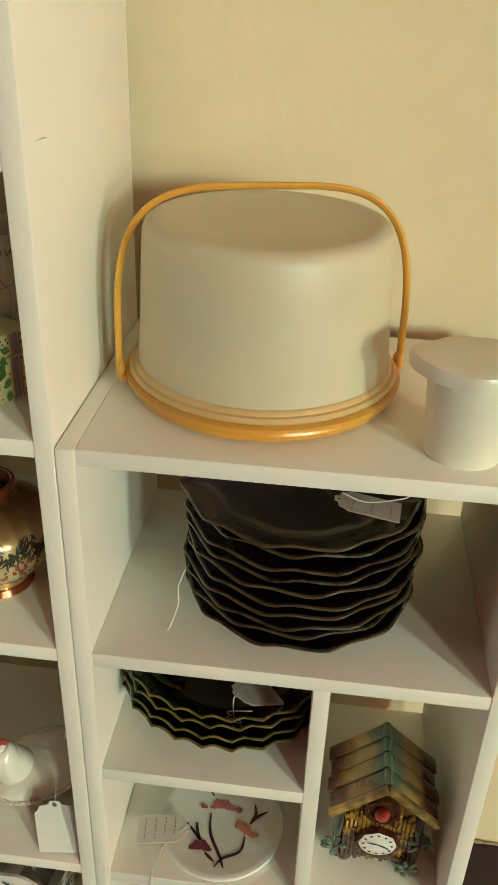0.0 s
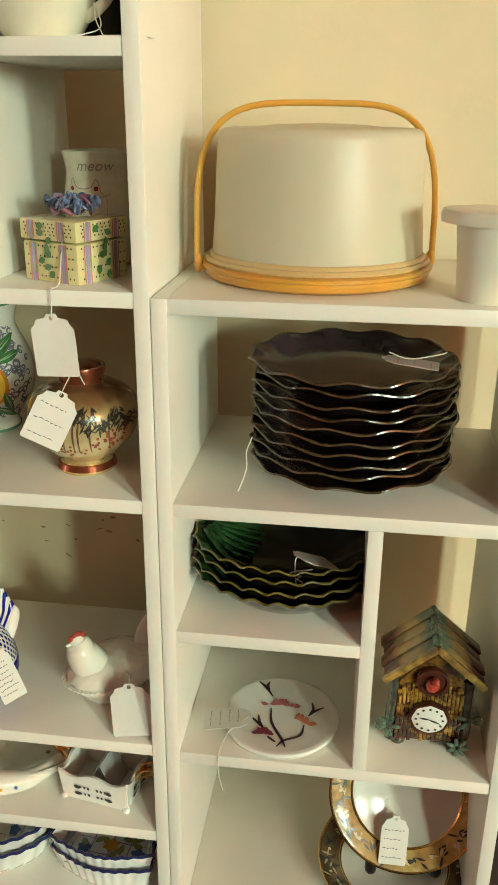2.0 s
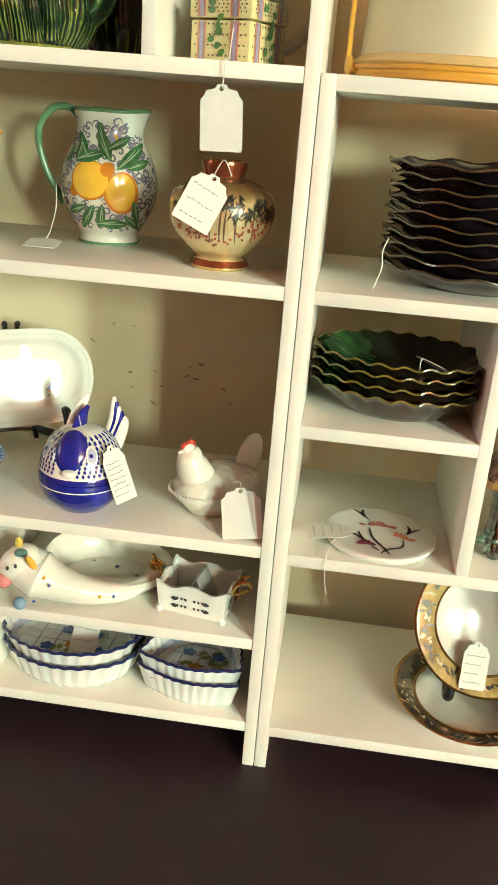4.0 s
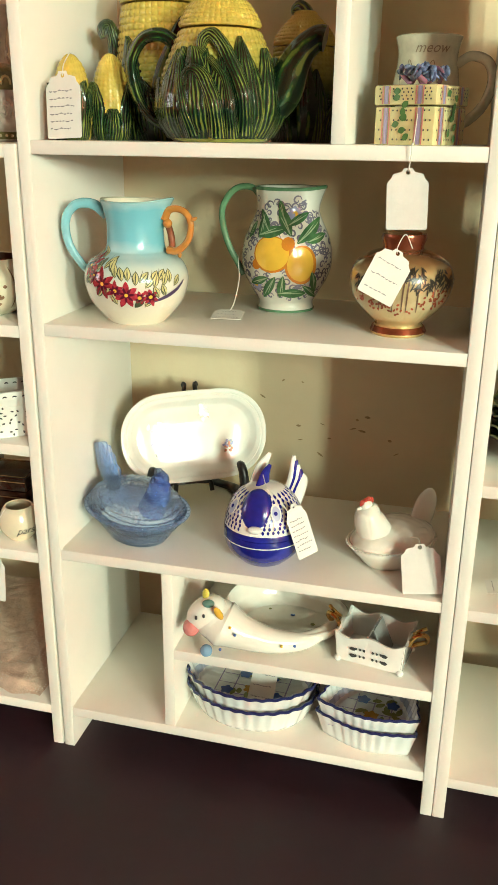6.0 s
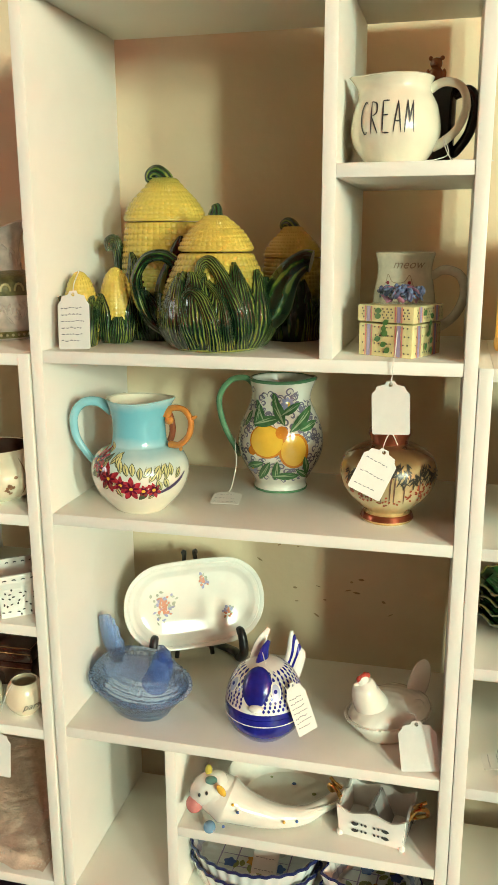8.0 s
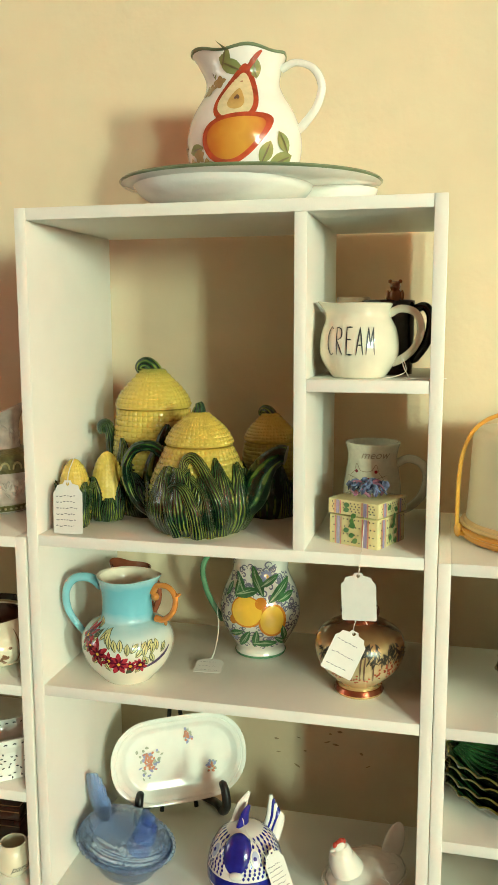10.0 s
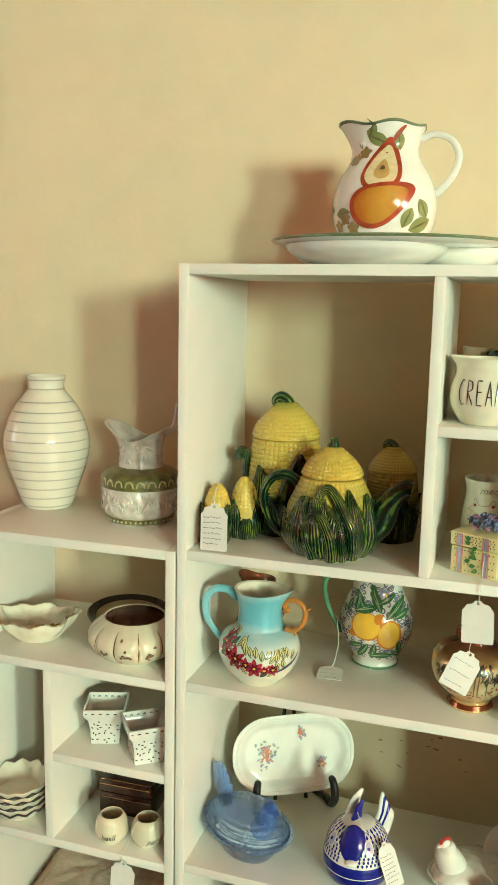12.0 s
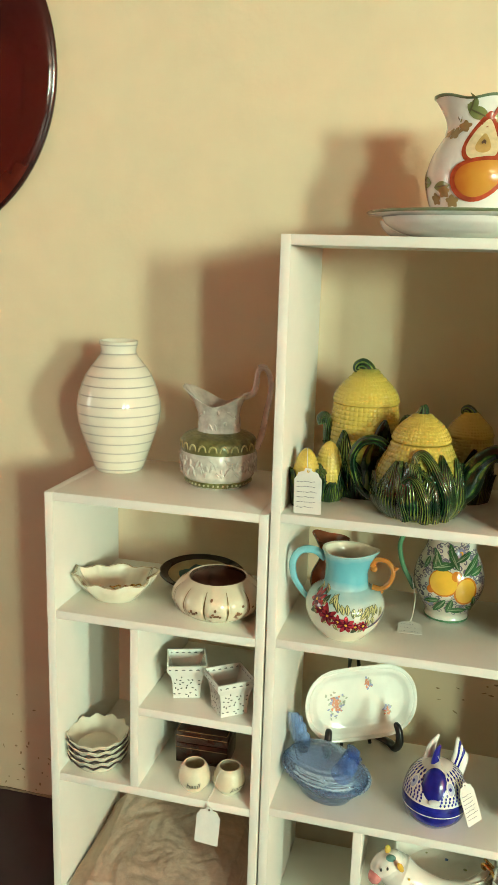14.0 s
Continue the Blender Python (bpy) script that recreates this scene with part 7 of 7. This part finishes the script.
def relief_pitcher(at):
    stone = mat("grey lustre stoneware", (0.58, 0.52, 0.45), rough=0.24, var=0.28, scale=60, bump=1.0, bscale=48, coat=0.35)
    green = mat("olive gilt band", (0.17, 0.155, 0.05), rough=0.28, var=0.4, scale=70, bump=0.6, bscale=160, coat=0.3, metal=0.15, stain=0.8, stain_at=0.5, stain_col=(0.06, 0.06, 0.02), stain_scale=60)
    p = thing("relief_pitcher", at, "grey lustre pitcher with relief figures and olive bands", "pitcher", turn=0)
    outer = profile([(0.060, 0.0), (0.065, 0.004), (0.067, 0.014), (0.075, 0.024), (0.0785, 0.050), (0.0785, 0.072), (0.073, 0.078)], 5)
    rng = random.Random(2)

    def bumps(a, r, z):
        k = max(0.0, min(1.0, (z - 0.020) / 0.01)) * max(0.0, min(1.0, (0.074 - z) / 0.008))
        return r + 0.0014 * k * (math.sin(9 * a + 110 * z) * math.cos(14 * a - 130 * z) + 0.7 * math.sin(23 * a + 190 * z) * math.cos(5 * a)), z
    turned("belly", [(0, 0)] + dense(outer, 0.003) + [(0, 0.078)], stone, p, 144, "grey belly with moulded relief", bumps)
    rel = random.Random(31)
    bm = bmesh.new()
    for k in range(120):
        a, z = 2 * math.pi * k / 120 + rel.uniform(-0.05, 0.05), rel.uniform(0.032, 0.066)
        blob(bm, (0.0790 * math.cos(a), 0.0790 * math.sin(a), z), (0.0024, rel.uniform(0.0014, 0.0030), rel.uniform(0.005, 0.010)), Matrix.Rotation(a, 4, "Z") @ Matrix.Rotation(rel.uniform(-1.1, 1.1), 4, "X"), 10, 6)
    for k in range(30):
        a, z = 2 * math.pi * k / 30 + rel.uniform(-0.08, 0.08), rel.uniform(0.120, 0.156)
        blob(bm, (0.0425 * math.cos(a), 0.0425 * math.sin(a), z), (0.0024, rel.uniform(0.0025, 0.0040), rel.uniform(0.005, 0.009)), Matrix.Rotation(a, 4, "Z") @ Matrix.Rotation(rel.uniform(-1.1, 1.1), 4, "X"), 10, 6)
    tagged(part("moulded_relief", bm, mat("pale worn stoneware", (0.60, 0.54, 0.47), rough=0.24, var=0.2, scale=70, coat=0.35), p, "pale moulded figures and leaves"), kind="stuff")
    turned("foot_band", [(0.0655, 0.004), (0.0672, 0.006), (0.0690, 0.013), (0.0675, 0.0155)], green, p, 80)
    bm = bmesh.new()
    for k in range(44):
        a = 2 * math.pi * k / 44
        blob(bm, (0.0690 * math.cos(a), 0.0690 * math.sin(a), 0.0095), (0.0024,) * 3, None, 6, 5)
    part("bead_ring", bm, mat("old ivory beads", (0.5, 0.44, 0.26), rough=0.3), p)
    turned("shoulder_band", profile([(0.0785, 0.074), (0.0795, 0.084), (0.077, 0.096), (0.070, 0.104), (0.055, 0.110), (0.046, 0.113)], 4) + [(0, 0.113)], green, p, 80, "olive band of moulded shells")
    bm = bmesh.new()
    for k in range(22):
        a = 2 * math.pi * k / 22
        tube(bm, [Vector(((0.0795 - 0.001) * math.cos(a + 0.10 * math.cos(t)), (0.0795 - 0.001) * math.sin(a + 0.10 * math.cos(t)), 0.081 + 0.012 * math.sin(t))) for t in [math.pi * i / 6 for i in range(7)]], 0.0021, 6)
    part("shell_ring", bm, mat("pale gilt", (0.42, 0.37, 0.16), rough=0.3, metal=0.2), p)
    neck = profile([(0.0455, 0.112), (0.0435, 0.122), (0.0420, 0.145), (0.0425, 0.162), (0.048, 0.180)], 5)

    def spout(a, r, z):
        t = max(0.0, (z - 0.145) / 0.035)
        k = max(0.0, math.cos(a - math.pi)) ** 3 * t
        b = max(0.0, math.cos(a)) ** 3 * t
        dip = (1 - abs(math.cos(a))) * t
        return r * (1 + 0.62 * k + 0.25 * b), z + 0.022 * k - 0.014 * dip + 0.012 * b + 0.0012 * math.sin(9 * a) * (1 - t)
    turned("neck", shell(neck, 0.0035, 0.004), stone, p, 96, "flared neck with a long lip", spout)
    bm = bmesh.new()
    tube(bm, curve([(0.052, 0.0, 0.185), (0.070, 0.002, 0.194), (0.076, 0.003, 0.214), (0.078, 0.004, 0.236), (0.088, 0.006, 0.246), (0.100, 0.008, 0.236), (0.106, 0.008, 0.205), (0.098, 0.008, 0.16), (0.090, 0.004, 0.11), (0.080, 0.0, 0.080)], 6), lambda t: 0.0072 - 0.002 * math.sin(math.pi * t), 12)
    blob(bm, (0.088, 0.004, 0.250), (0.010, 0.006, 0.004))
    part("handle", bm, stone, p, "tall scrolled handle")


relief_pitcher((-0.945, 0.925, STOP))


def shell_bowl(at):
    w = glaze("creamy porcelain", (0.80, 0.75, 0.60))
    b = thing("shell_bowl", at, "cream shell shaped bowl with a ruffled gilt edge", "bowl", turn=14)
    low = profile([(0.030, 0.0), (0.034, 0.002), (0.046, 0.016), (0.060, 0.034), (0.066, 0.048)], 5)

    def ruffle(a, r, z):
        k = max(0.0, (z - 0.006) / 0.042)
        lift = 0.014 * k * max(0, math.cos(2 * a)) + 0.003 * k * math.sin(9 * a)
        return r * (1 + 0.05 * k * math.cos(9 * a) + 0.02 * math.cos(18 * a) * k), z + lift
    bm = bmesh.new()
    oval(bm, shell(low, 0.0035, 0.004), 1.32, None, 120, ruffle)
    part("body", bm, w, b)
    bm = bmesh.new()
    oval(bm, [(0.0645, 0.0465), (0.0672, 0.0475), (0.0672, 0.0492), (0.0650, 0.0502), (0.0625, 0.0490)], 1.32, None, 120, ruffle)
    part("gilt_edge", bm, mat("worn brown gilding", (0.66, 0.56, 0.38), rough=0.25, metal=0.15, var=0.2, scale=120, stain=1.0, stain_at=0.44, stain_col=(0.20, 0.085, 0.03), stain_scale=70), b, "worn gilt edge")
    bm = bmesh.new()
    rng = random.Random(4)
    for k in range(5):
        x, y = 0.012 + rng.uniform(-0.02, 0.03), -0.008 + rng.uniform(-0.012, 0.012)
        tube(bm, [Vector((x + 0.011 * math.cos(t), y + 0.008 * math.sin(t), 0.010 + 0.004 * k + 0.003 * math.sin(2 * t))) for t in [2 * math.pi * i / 14 for i in range(14)]], 0.0016, 6, 1.0, True)
    br = thing("gilt_trinkets", (at[0] + 0.01, at[1] - 0.004, at[2] + 0.012), "small gold coloured trinkets heaped in the shell bowl", "trinkets")
    tagged(part("ring_heap", bm, GOLD, br), kind="stuff")


shell_bowl((-1.140, 0.838, LS1))


def squat_bowl(at):
    gl = glaze("ivory lobed glaze", (0.74, 0.66, 0.48))
    b = thing("lobed_bowl", at, "squat ivory lobed bowl with gilt lines and flowers", "bowl", turn=0)
    outer = profile([(0.046, 0.0), (0.052, 0.003), (0.078, 0.018), (0.0925, 0.040), (0.087, 0.062), (0.069, 0.078), (0.0625, 0.083)], 5)

    def lobes(a, r, z):
        k = math.sin(math.pi * min(1, max(0, z / 0.09)))
        return r * (1 - 0.045 * k * (1 - abs(math.sin(6 * a))) ** 2), z
    turned("body", shell(outer, 0.005, 0.006), gl, b, 144, "", lobes)
    # the brown puts the shade inside the bowl into the lining's colour
    turned("lining", [(max(r - 0.0060, 0.002), z + 0.0004) for r, z in outer if z > 0.008], glaze("inner shade brown", (0.26, 0.14, 0.10), var=0.2), b, 144, "inside coloured brown for its shade", lobes)
    gilt = mat("dark gilt line", (0.22, 0.13, 0.05), rough=0.3, metal=0.5, var=0.4)
    for k in range(12):
        a = 30 * k
        strokes("gilt_line", [[(0, -0.034), (0, -0.01), (0, 0.01), (0, 0.030)]], 0.0026, gilt, b, lambda u, v, a=a: on_turned(outer, a, 0.045, -0.0012)(u, v))
    rng = random.Random(5)
    fl = []
    for k in range(12):
        for _ in range(9):
            fl.append((spun(petal(0.007, 0.005), rng.uniform(0, 360), (rng.gauss(0, 0.006), rng.gauss(0, 0.012 if k % 2 else 0.006))), on_turned(outer, 30 * k + 15, 0.036, 0.0005)))
    painted("flower_sprays", fl, mat("brown gilt spray", (0.24, 0.12, 0.06), rough=0.3, metal=0.3, var=0.5, scale=150), b, None, "small brown flower sprays")


squat_bowl((-0.912, 0.828, LS1))


def painted_tray(m):
    t = tagged(new("painted_tray"), "oval tray with a dark rim and teal painted flower", "tray")
    t.matrix_world = m
    bm = bmesh.new()
    oval(bm, [(0, 0.0), (0.052, 0.0), (0.060, 0.004), (0.067, 0.009), (0.066, 0.011), (0.058, 0.007), (0.05, 0.005), (0, 0.005)], 1.4)
    part("body", bm, glaze("tan tray glaze", (0.42, 0.33, 0.16), var=0.2), t)
    bm = bmesh.new()
    oval(bm, [(0.0535, 0.0052), (0.0550, 0.0068), (0.0590, 0.0086), (0.0670, 0.0122), (0.0690, 0.0105), (0.0675, 0.0080)], 1.4)
    part("rim", bm, glaze("dark brown rim", (0.04, 0.022, 0.015)), t, "dark brown rim")
    painted("petal", [spun(petal(0.056, 0.045), d, (0, -0.018)) for d in (-70, -25, 25, 70)], glaze("painted dark teal", (0.06, 0.14, 0.12), var=0.35), t, on_flat(0.0056), "dark teal petals")
    return t


painted_tray(pose(-0.990, 0.968, LS1 + 0.020, 14, 0, 2))


def scallop_bowls(at):
    w = glaze("cream bowl glaze", (0.76, 0.70, 0.56))
    for k in range(4):
        b = thing("scalloped_bowl", (at[0], at[1], at[2] + 0.0128 * k), "cream scalloped bowl with dark scale edges, in a stack", "bowl", 4 * k, "stack of scalloped bowls")
        outer = profile([(0.040, 0.0), (0.045, 0.003), (0.057, 0.020), (0.0665, 0.036)], 4)

        def point(a, k=k):
            """Runs 0 to 1 and back along each of the twelve scales; every other bowl is half a scale on."""
            return abs(((6 * a / math.pi + 0.5 * k) % 1) * 2 - 1)

        def sc(a, r, z):
            q = max(0.0, (z - 0.004) / 0.032)
            return r * (1 + 0.075 * q * (point(a) - 0.5)), z + 0.006 * q * (point(a) - 0.5)
        turned("body", shell(outer, 0.0035, 0.005), w, b, 96, "", sc)
        turned("scale_edge", [(0.0580, 0.0205), (0.0625, 0.0225), (0.0645, 0.0262), (0.0620, 0.0275)], mat("dark scale line", (0.05, 0.03, 0.03), rough=0.3), b, 96, "dark line between scales", lambda a, r, z: (r * (1 + 0.06 * (point(a) - 0.5)), z + 0.0095 * (point(a) - 0.5)))


scallop_bowls((-1.166, 0.800, LS3))


def lattice_planter(at, turn):
    w = glaze("white pierced glaze", (0.78, 0.77, 0.70))
    p = thing("lattice_planter", at, "small square white planter with pierced sides", "planter", turn, "pierced planters")

    def ring(bm, lo, hi, z0, z1, th=0.003):
        a, b = [], []
        for r, z in ((lo, z0), (hi, z1), (hi - th, z1), (lo - th, z0 + 0.003)):
            a.append([bm.verts.new((sx * r, sy * r, z)) for sx, sy in ((-1, -1), (1, -1), (1, 1), (-1, 1))])
        for p0, p1 in zip(a, a[1:]):
            for i in range(4):
                bm.faces.new((p0[i], p0[(i + 1) % 4], p1[(i + 1) % 4], p1[i]))
        bm.faces.new(a[0])
        bm.faces.new(a[-1][::-1])
    bm = bmesh.new()
    a = []
    for r, z in ((0.0235, 0), (0.0245, 0.03), (0.0275, 0.048), (0.034, 0.060), (0.034, 0.072), (0.031, 0.072), (0.031, 0.060), (0.0245, 0.046), (0.021, 0.005)):
        a.append([bm.verts.new((sx * r, sy * r, z)) for sx, sy in ((-1, -1), (1, -1), (1, 1), (-1, 1))])
    for p0, p1 in zip(a, a[1:]):
        for i in range(4):
            bm.faces.new((p0[i], p0[(i + 1) % 4], p1[(i + 1) % 4], p1[i]))
    bm.faces.new(a[0])
    bm.faces.new(a[-1][::-1])
    bmesh.ops.bevel(bm, geom=[e for e in bm.edges], offset=0.0008, segments=1, affect="EDGES")
    part("pot", bm, w, p)
    rng = random.Random(9)
    # no real openings here; dark paint gives the holes their shade
    dark = mat("painted hole shade", (0.05, 0.045, 0.045), rough=0.8)
    for k in range(4):
        m = pose(0, 0, 0, 0, 0, 90 * k)
        holes, inner = [], []
        for _ in range(300):
            x, z = rng.uniform(-0.019, 0.019), rng.uniform(0.006, 0.044)
            if all(math.hypot(x - q[0], z - q[1]) > 0.0062 for q in inner):
                inner.append((x, z))
        holes = [spun(petal(0.0048, 0.0024), rng.uniform(0, 360), q) for q in inner]
        painted("piercing", holes, dark, p, lambda u, v, m=m: m @ Vector((u, -(0.0236 + (0.001 * v / 0.03 if v < 0.03 else 0.001 + 0.003 * (v - 0.03) / 0.018)) - 0.0005, v)))
        rim = [spun(petal(0.0044, 0.0022), 60 * (-1) ** i, (-0.027 + 0.006 * i, 0.064)) for i in range(10)]
        painted("rim_piercing", rim, dark, p, lambda u, v, m=m: m @ Vector((u, -0.0345, v)))
        painted("rim_piercing", rim, dark, p, lambda u, v, m=m: m @ Vector((u * 0.9, -0.0305, v)))
    return p


lattice_planter((-0.977, 0.832, LH), 20).scale = (1.22, 1.22, 1.08)
lattice_planter((-0.872, 0.792, LH), 38).scale = (1.22, 1.22, 1.08)


def wooden_box(at):
    wood = mat("dark mahogany", (0.045, 0.012, 0.008), rough=0.25, var=0.4, scale=25, coat=0.5)
    b = thing("wooden_box", at, "dark mahogany box with pale inlaid lines", "box", turn=2)
    boxed("body", (-0.058, -0.04, 0), (0.058, 0.04, 0.040), wood, b, 0.0015)
    boxed("lid", (-0.059, -0.041, 0.0415), (0.059, 0.041, 0.064), wood, b, 0.002)
    line = mat("boxwood inlay", (0.30, 0.16, 0.06), rough=0.3)
    for z in (0.030, 0.0555):
        boxed("inlay", (-0.0575, -0.0416 if z > 0.04 else -0.0406, z), (0.0575, -0.0408 if z > 0.04 else -0.0398, z + 0.0014), line, b)
    for y in (-0.038, 0.036):
        boxed("inlay", (-0.056, y, 0.0638), (0.056, y + 0.0016, 0.0645), line, b)
    for x in (-0.057, 0.0554):
        boxed("inlay", (x, -0.036, 0.0638), (x + 0.0016, 0.036, 0.0645), line, b)
    return b


wooden_box((-0.950, 0.895, LS3)).scale = (1.0, 1.0, 1.15)


def herb_cup(at, word, turn):
    gl = glaze("cream cup glaze", (0.74, 0.66, 0.48))
    c = thing("herb_cup", at, "small round cream cup lettered with a herb name", "cup", turn, "herb cups")
    outer = profile([(0.017, 0.0), (0.021, 0.002), (0.031, 0.016), (0.0335, 0.030), (0.029, 0.048), (0.0235, 0.057)], 5)
    turned("body", shell(outer, 0.0035, 0.005), gl, c, 48)
    lettering(word, 0.013, on_turned(outer, -90, 0.024, 0.0006), BLACKLINE, c, stretch=0.9, slant=0.25)


herb_cup((-0.938, 0.776, LS3), "basil", 12)
herb_cup((-0.866, 0.788, LS3), "parsley", 62)
price_tag(pose(-0.892, 0.7330, LS3 - 0.016, 0, 4, 0), 0.050, 0.078, 0, [(-0.892, 0.7330, LS3 - 0.014), (-0.896, 0.7335, LS3 + 0.004), (-0.888, 0.745, LS3 + 0.022), (-0.884, 0.760, LS3 + 0.045), (-0.878, 0.768, LS3 + 0.058)], label="blank white price tag hanging from the herb cups")


def doily(at):
    """A heaped cotton lace cloth, its points spilling over the shelf's edge."""
    cot = mat("unbleached cotton lace", (0.54, 0.41, 0.31), rough=0.9, var=0.18, scale=90, bump=0.6, bscale=260)
    d = thing("lace_cloth", at, "crumpled beige cotton lace tablecloth spilling over the shelf", "lace cloth")
    bm = bmesh.new()
    nx, ny = 210, 150
    w, dep = 0.39, 0.29
    g = []
    for j in range(ny + 1):
        row = []
        for i in range(nx + 1):
            u, v = i / nx, j / ny
            x, y = (u - 0.5) * w, v * dep
            edge = min(1.0, min(u, 1 - u) * 9) * min(1.0, v * 12 + 0.15)
            base = 0.006 + 0.052 * edge * (0.25 + 0.75 * v) * (1 - 0.25 * abs(u - 0.6))
            q = noise.noise(Vector((x * 16, y * 16, 2.0)))
            r = abs(noise.noise(Vector((x * 34 + q, y * 26, 7.0))))
            s = noise.noise(Vector((x * 120, y * 120, 1.0)))
            z = base + edge * (0.0028 * q + 0.0010 * (0.5 - r) + 0.0011 * math.sin(12 * math.atan2(y - 0.14, x - 0.03) + 3 * math.sin(60 * math.hypot(x - 0.03, y - 0.14))) * min(1, 9 * math.hypot(x - 0.03, y - 0.14))) + 0.0005 * s
            fr = 0.010 * math.sin(u * 34) * (1 - v)
            left = 0.02 * max(0, 0.3 - v) - 0.035 * max(0, v - 0.5) * (1 - u)
            row.append(bm.verts.new((x + left * (1 - u), y + fr * 0.5, max(z, 0.002))))
        g.append(row)
    for j in range(ny):
        for i in range(nx):
            x, y = ((i + 0.5) / nx - 0.5) * w - 0.05, (j + 0.5) / ny * dep - 0.17
            ring = math.hypot(x, y) + 0.010 * abs(math.sin(7 * math.atan2(y, x)))
            if i % 3 == 0 and j % 3 == 0 and ring > 0.03 and (ring % 0.034) < 0.010:
                continue  # an eyelet
            bm.faces.new((g[j][i], g[j][i + 1], g[j + 1][i + 1], g[j + 1][i]))
    part("cloth", bm, cot, d)
    light = mat("pale lace", (0.66, 0.58, 0.44), rough=0.9, var=0.2, scale=90, bump=0.9, bscale=200)
    for k, (x, w2, drop) in enumerate(((-0.100, 0.118, 0.052), (0.040, 0.122, 0.066))):
        bm = bmesh.new()
        n = 16
        rows = []
        for j in range(11):
            t = j / 10
            half = w2 / 2 * (1 - t ** 1.25) ** 0.85 + 0.001
            rows.append([bm.verts.new((x + half * (2 * i / n - 1) + 0.01 * t, -0.014 - 0.006 * math.sin(3 * math.pi * i / n) * t - 0.001 * (t > 0), 0.012 * (1 - min(1, t * 3)) - drop * t)) for i in range(n + 1)])
        for p, q in zip(rows, rows[1:]):
            for i in range(n):
                bm.faces.new((p[i], p[i + 1], q[i + 1], q[i]))
        pt = part("lace_point", bm, light, d, "pale scalloped lace point")
        bm = bmesh.new()
        hl = bmesh.new()
        for i in range(19):
            a = math.pi * (i + 0.5) / 19
            tt = 1 - abs(2 * (i + 0.5) / 19 - 1)
            hf = w2 / 2 * (1 - tt ** 1.25) ** 0.85 * (1 if i < 9.5 else -1)
            px, pz = x + hf + 0.01 * tt, -drop * tt
            blob(bm, (px, -0.0175, pz), (0.0042, 0.002, 0.0042), None, 8, 6)
            # dark discs laid on the unbroken lace paint the shade of holes
            for f, s in ((0.86, 0.0018), (0.72, 0.0014)):
                paint(hl, spun(disc(s, 8), 0, (x + hf * f + 0.01 * tt * f, -drop * tt * f)), lambda u, v: Vector((u, -0.0225, v)))
        part("scalloped_edge", bm, light, pt)
        part("painted_eyelets", hl, mat("painted eyelet shade", (0.06, 0.045, 0.035), rough=0.9), pt)


doily((-1.030, 0.746, SB))
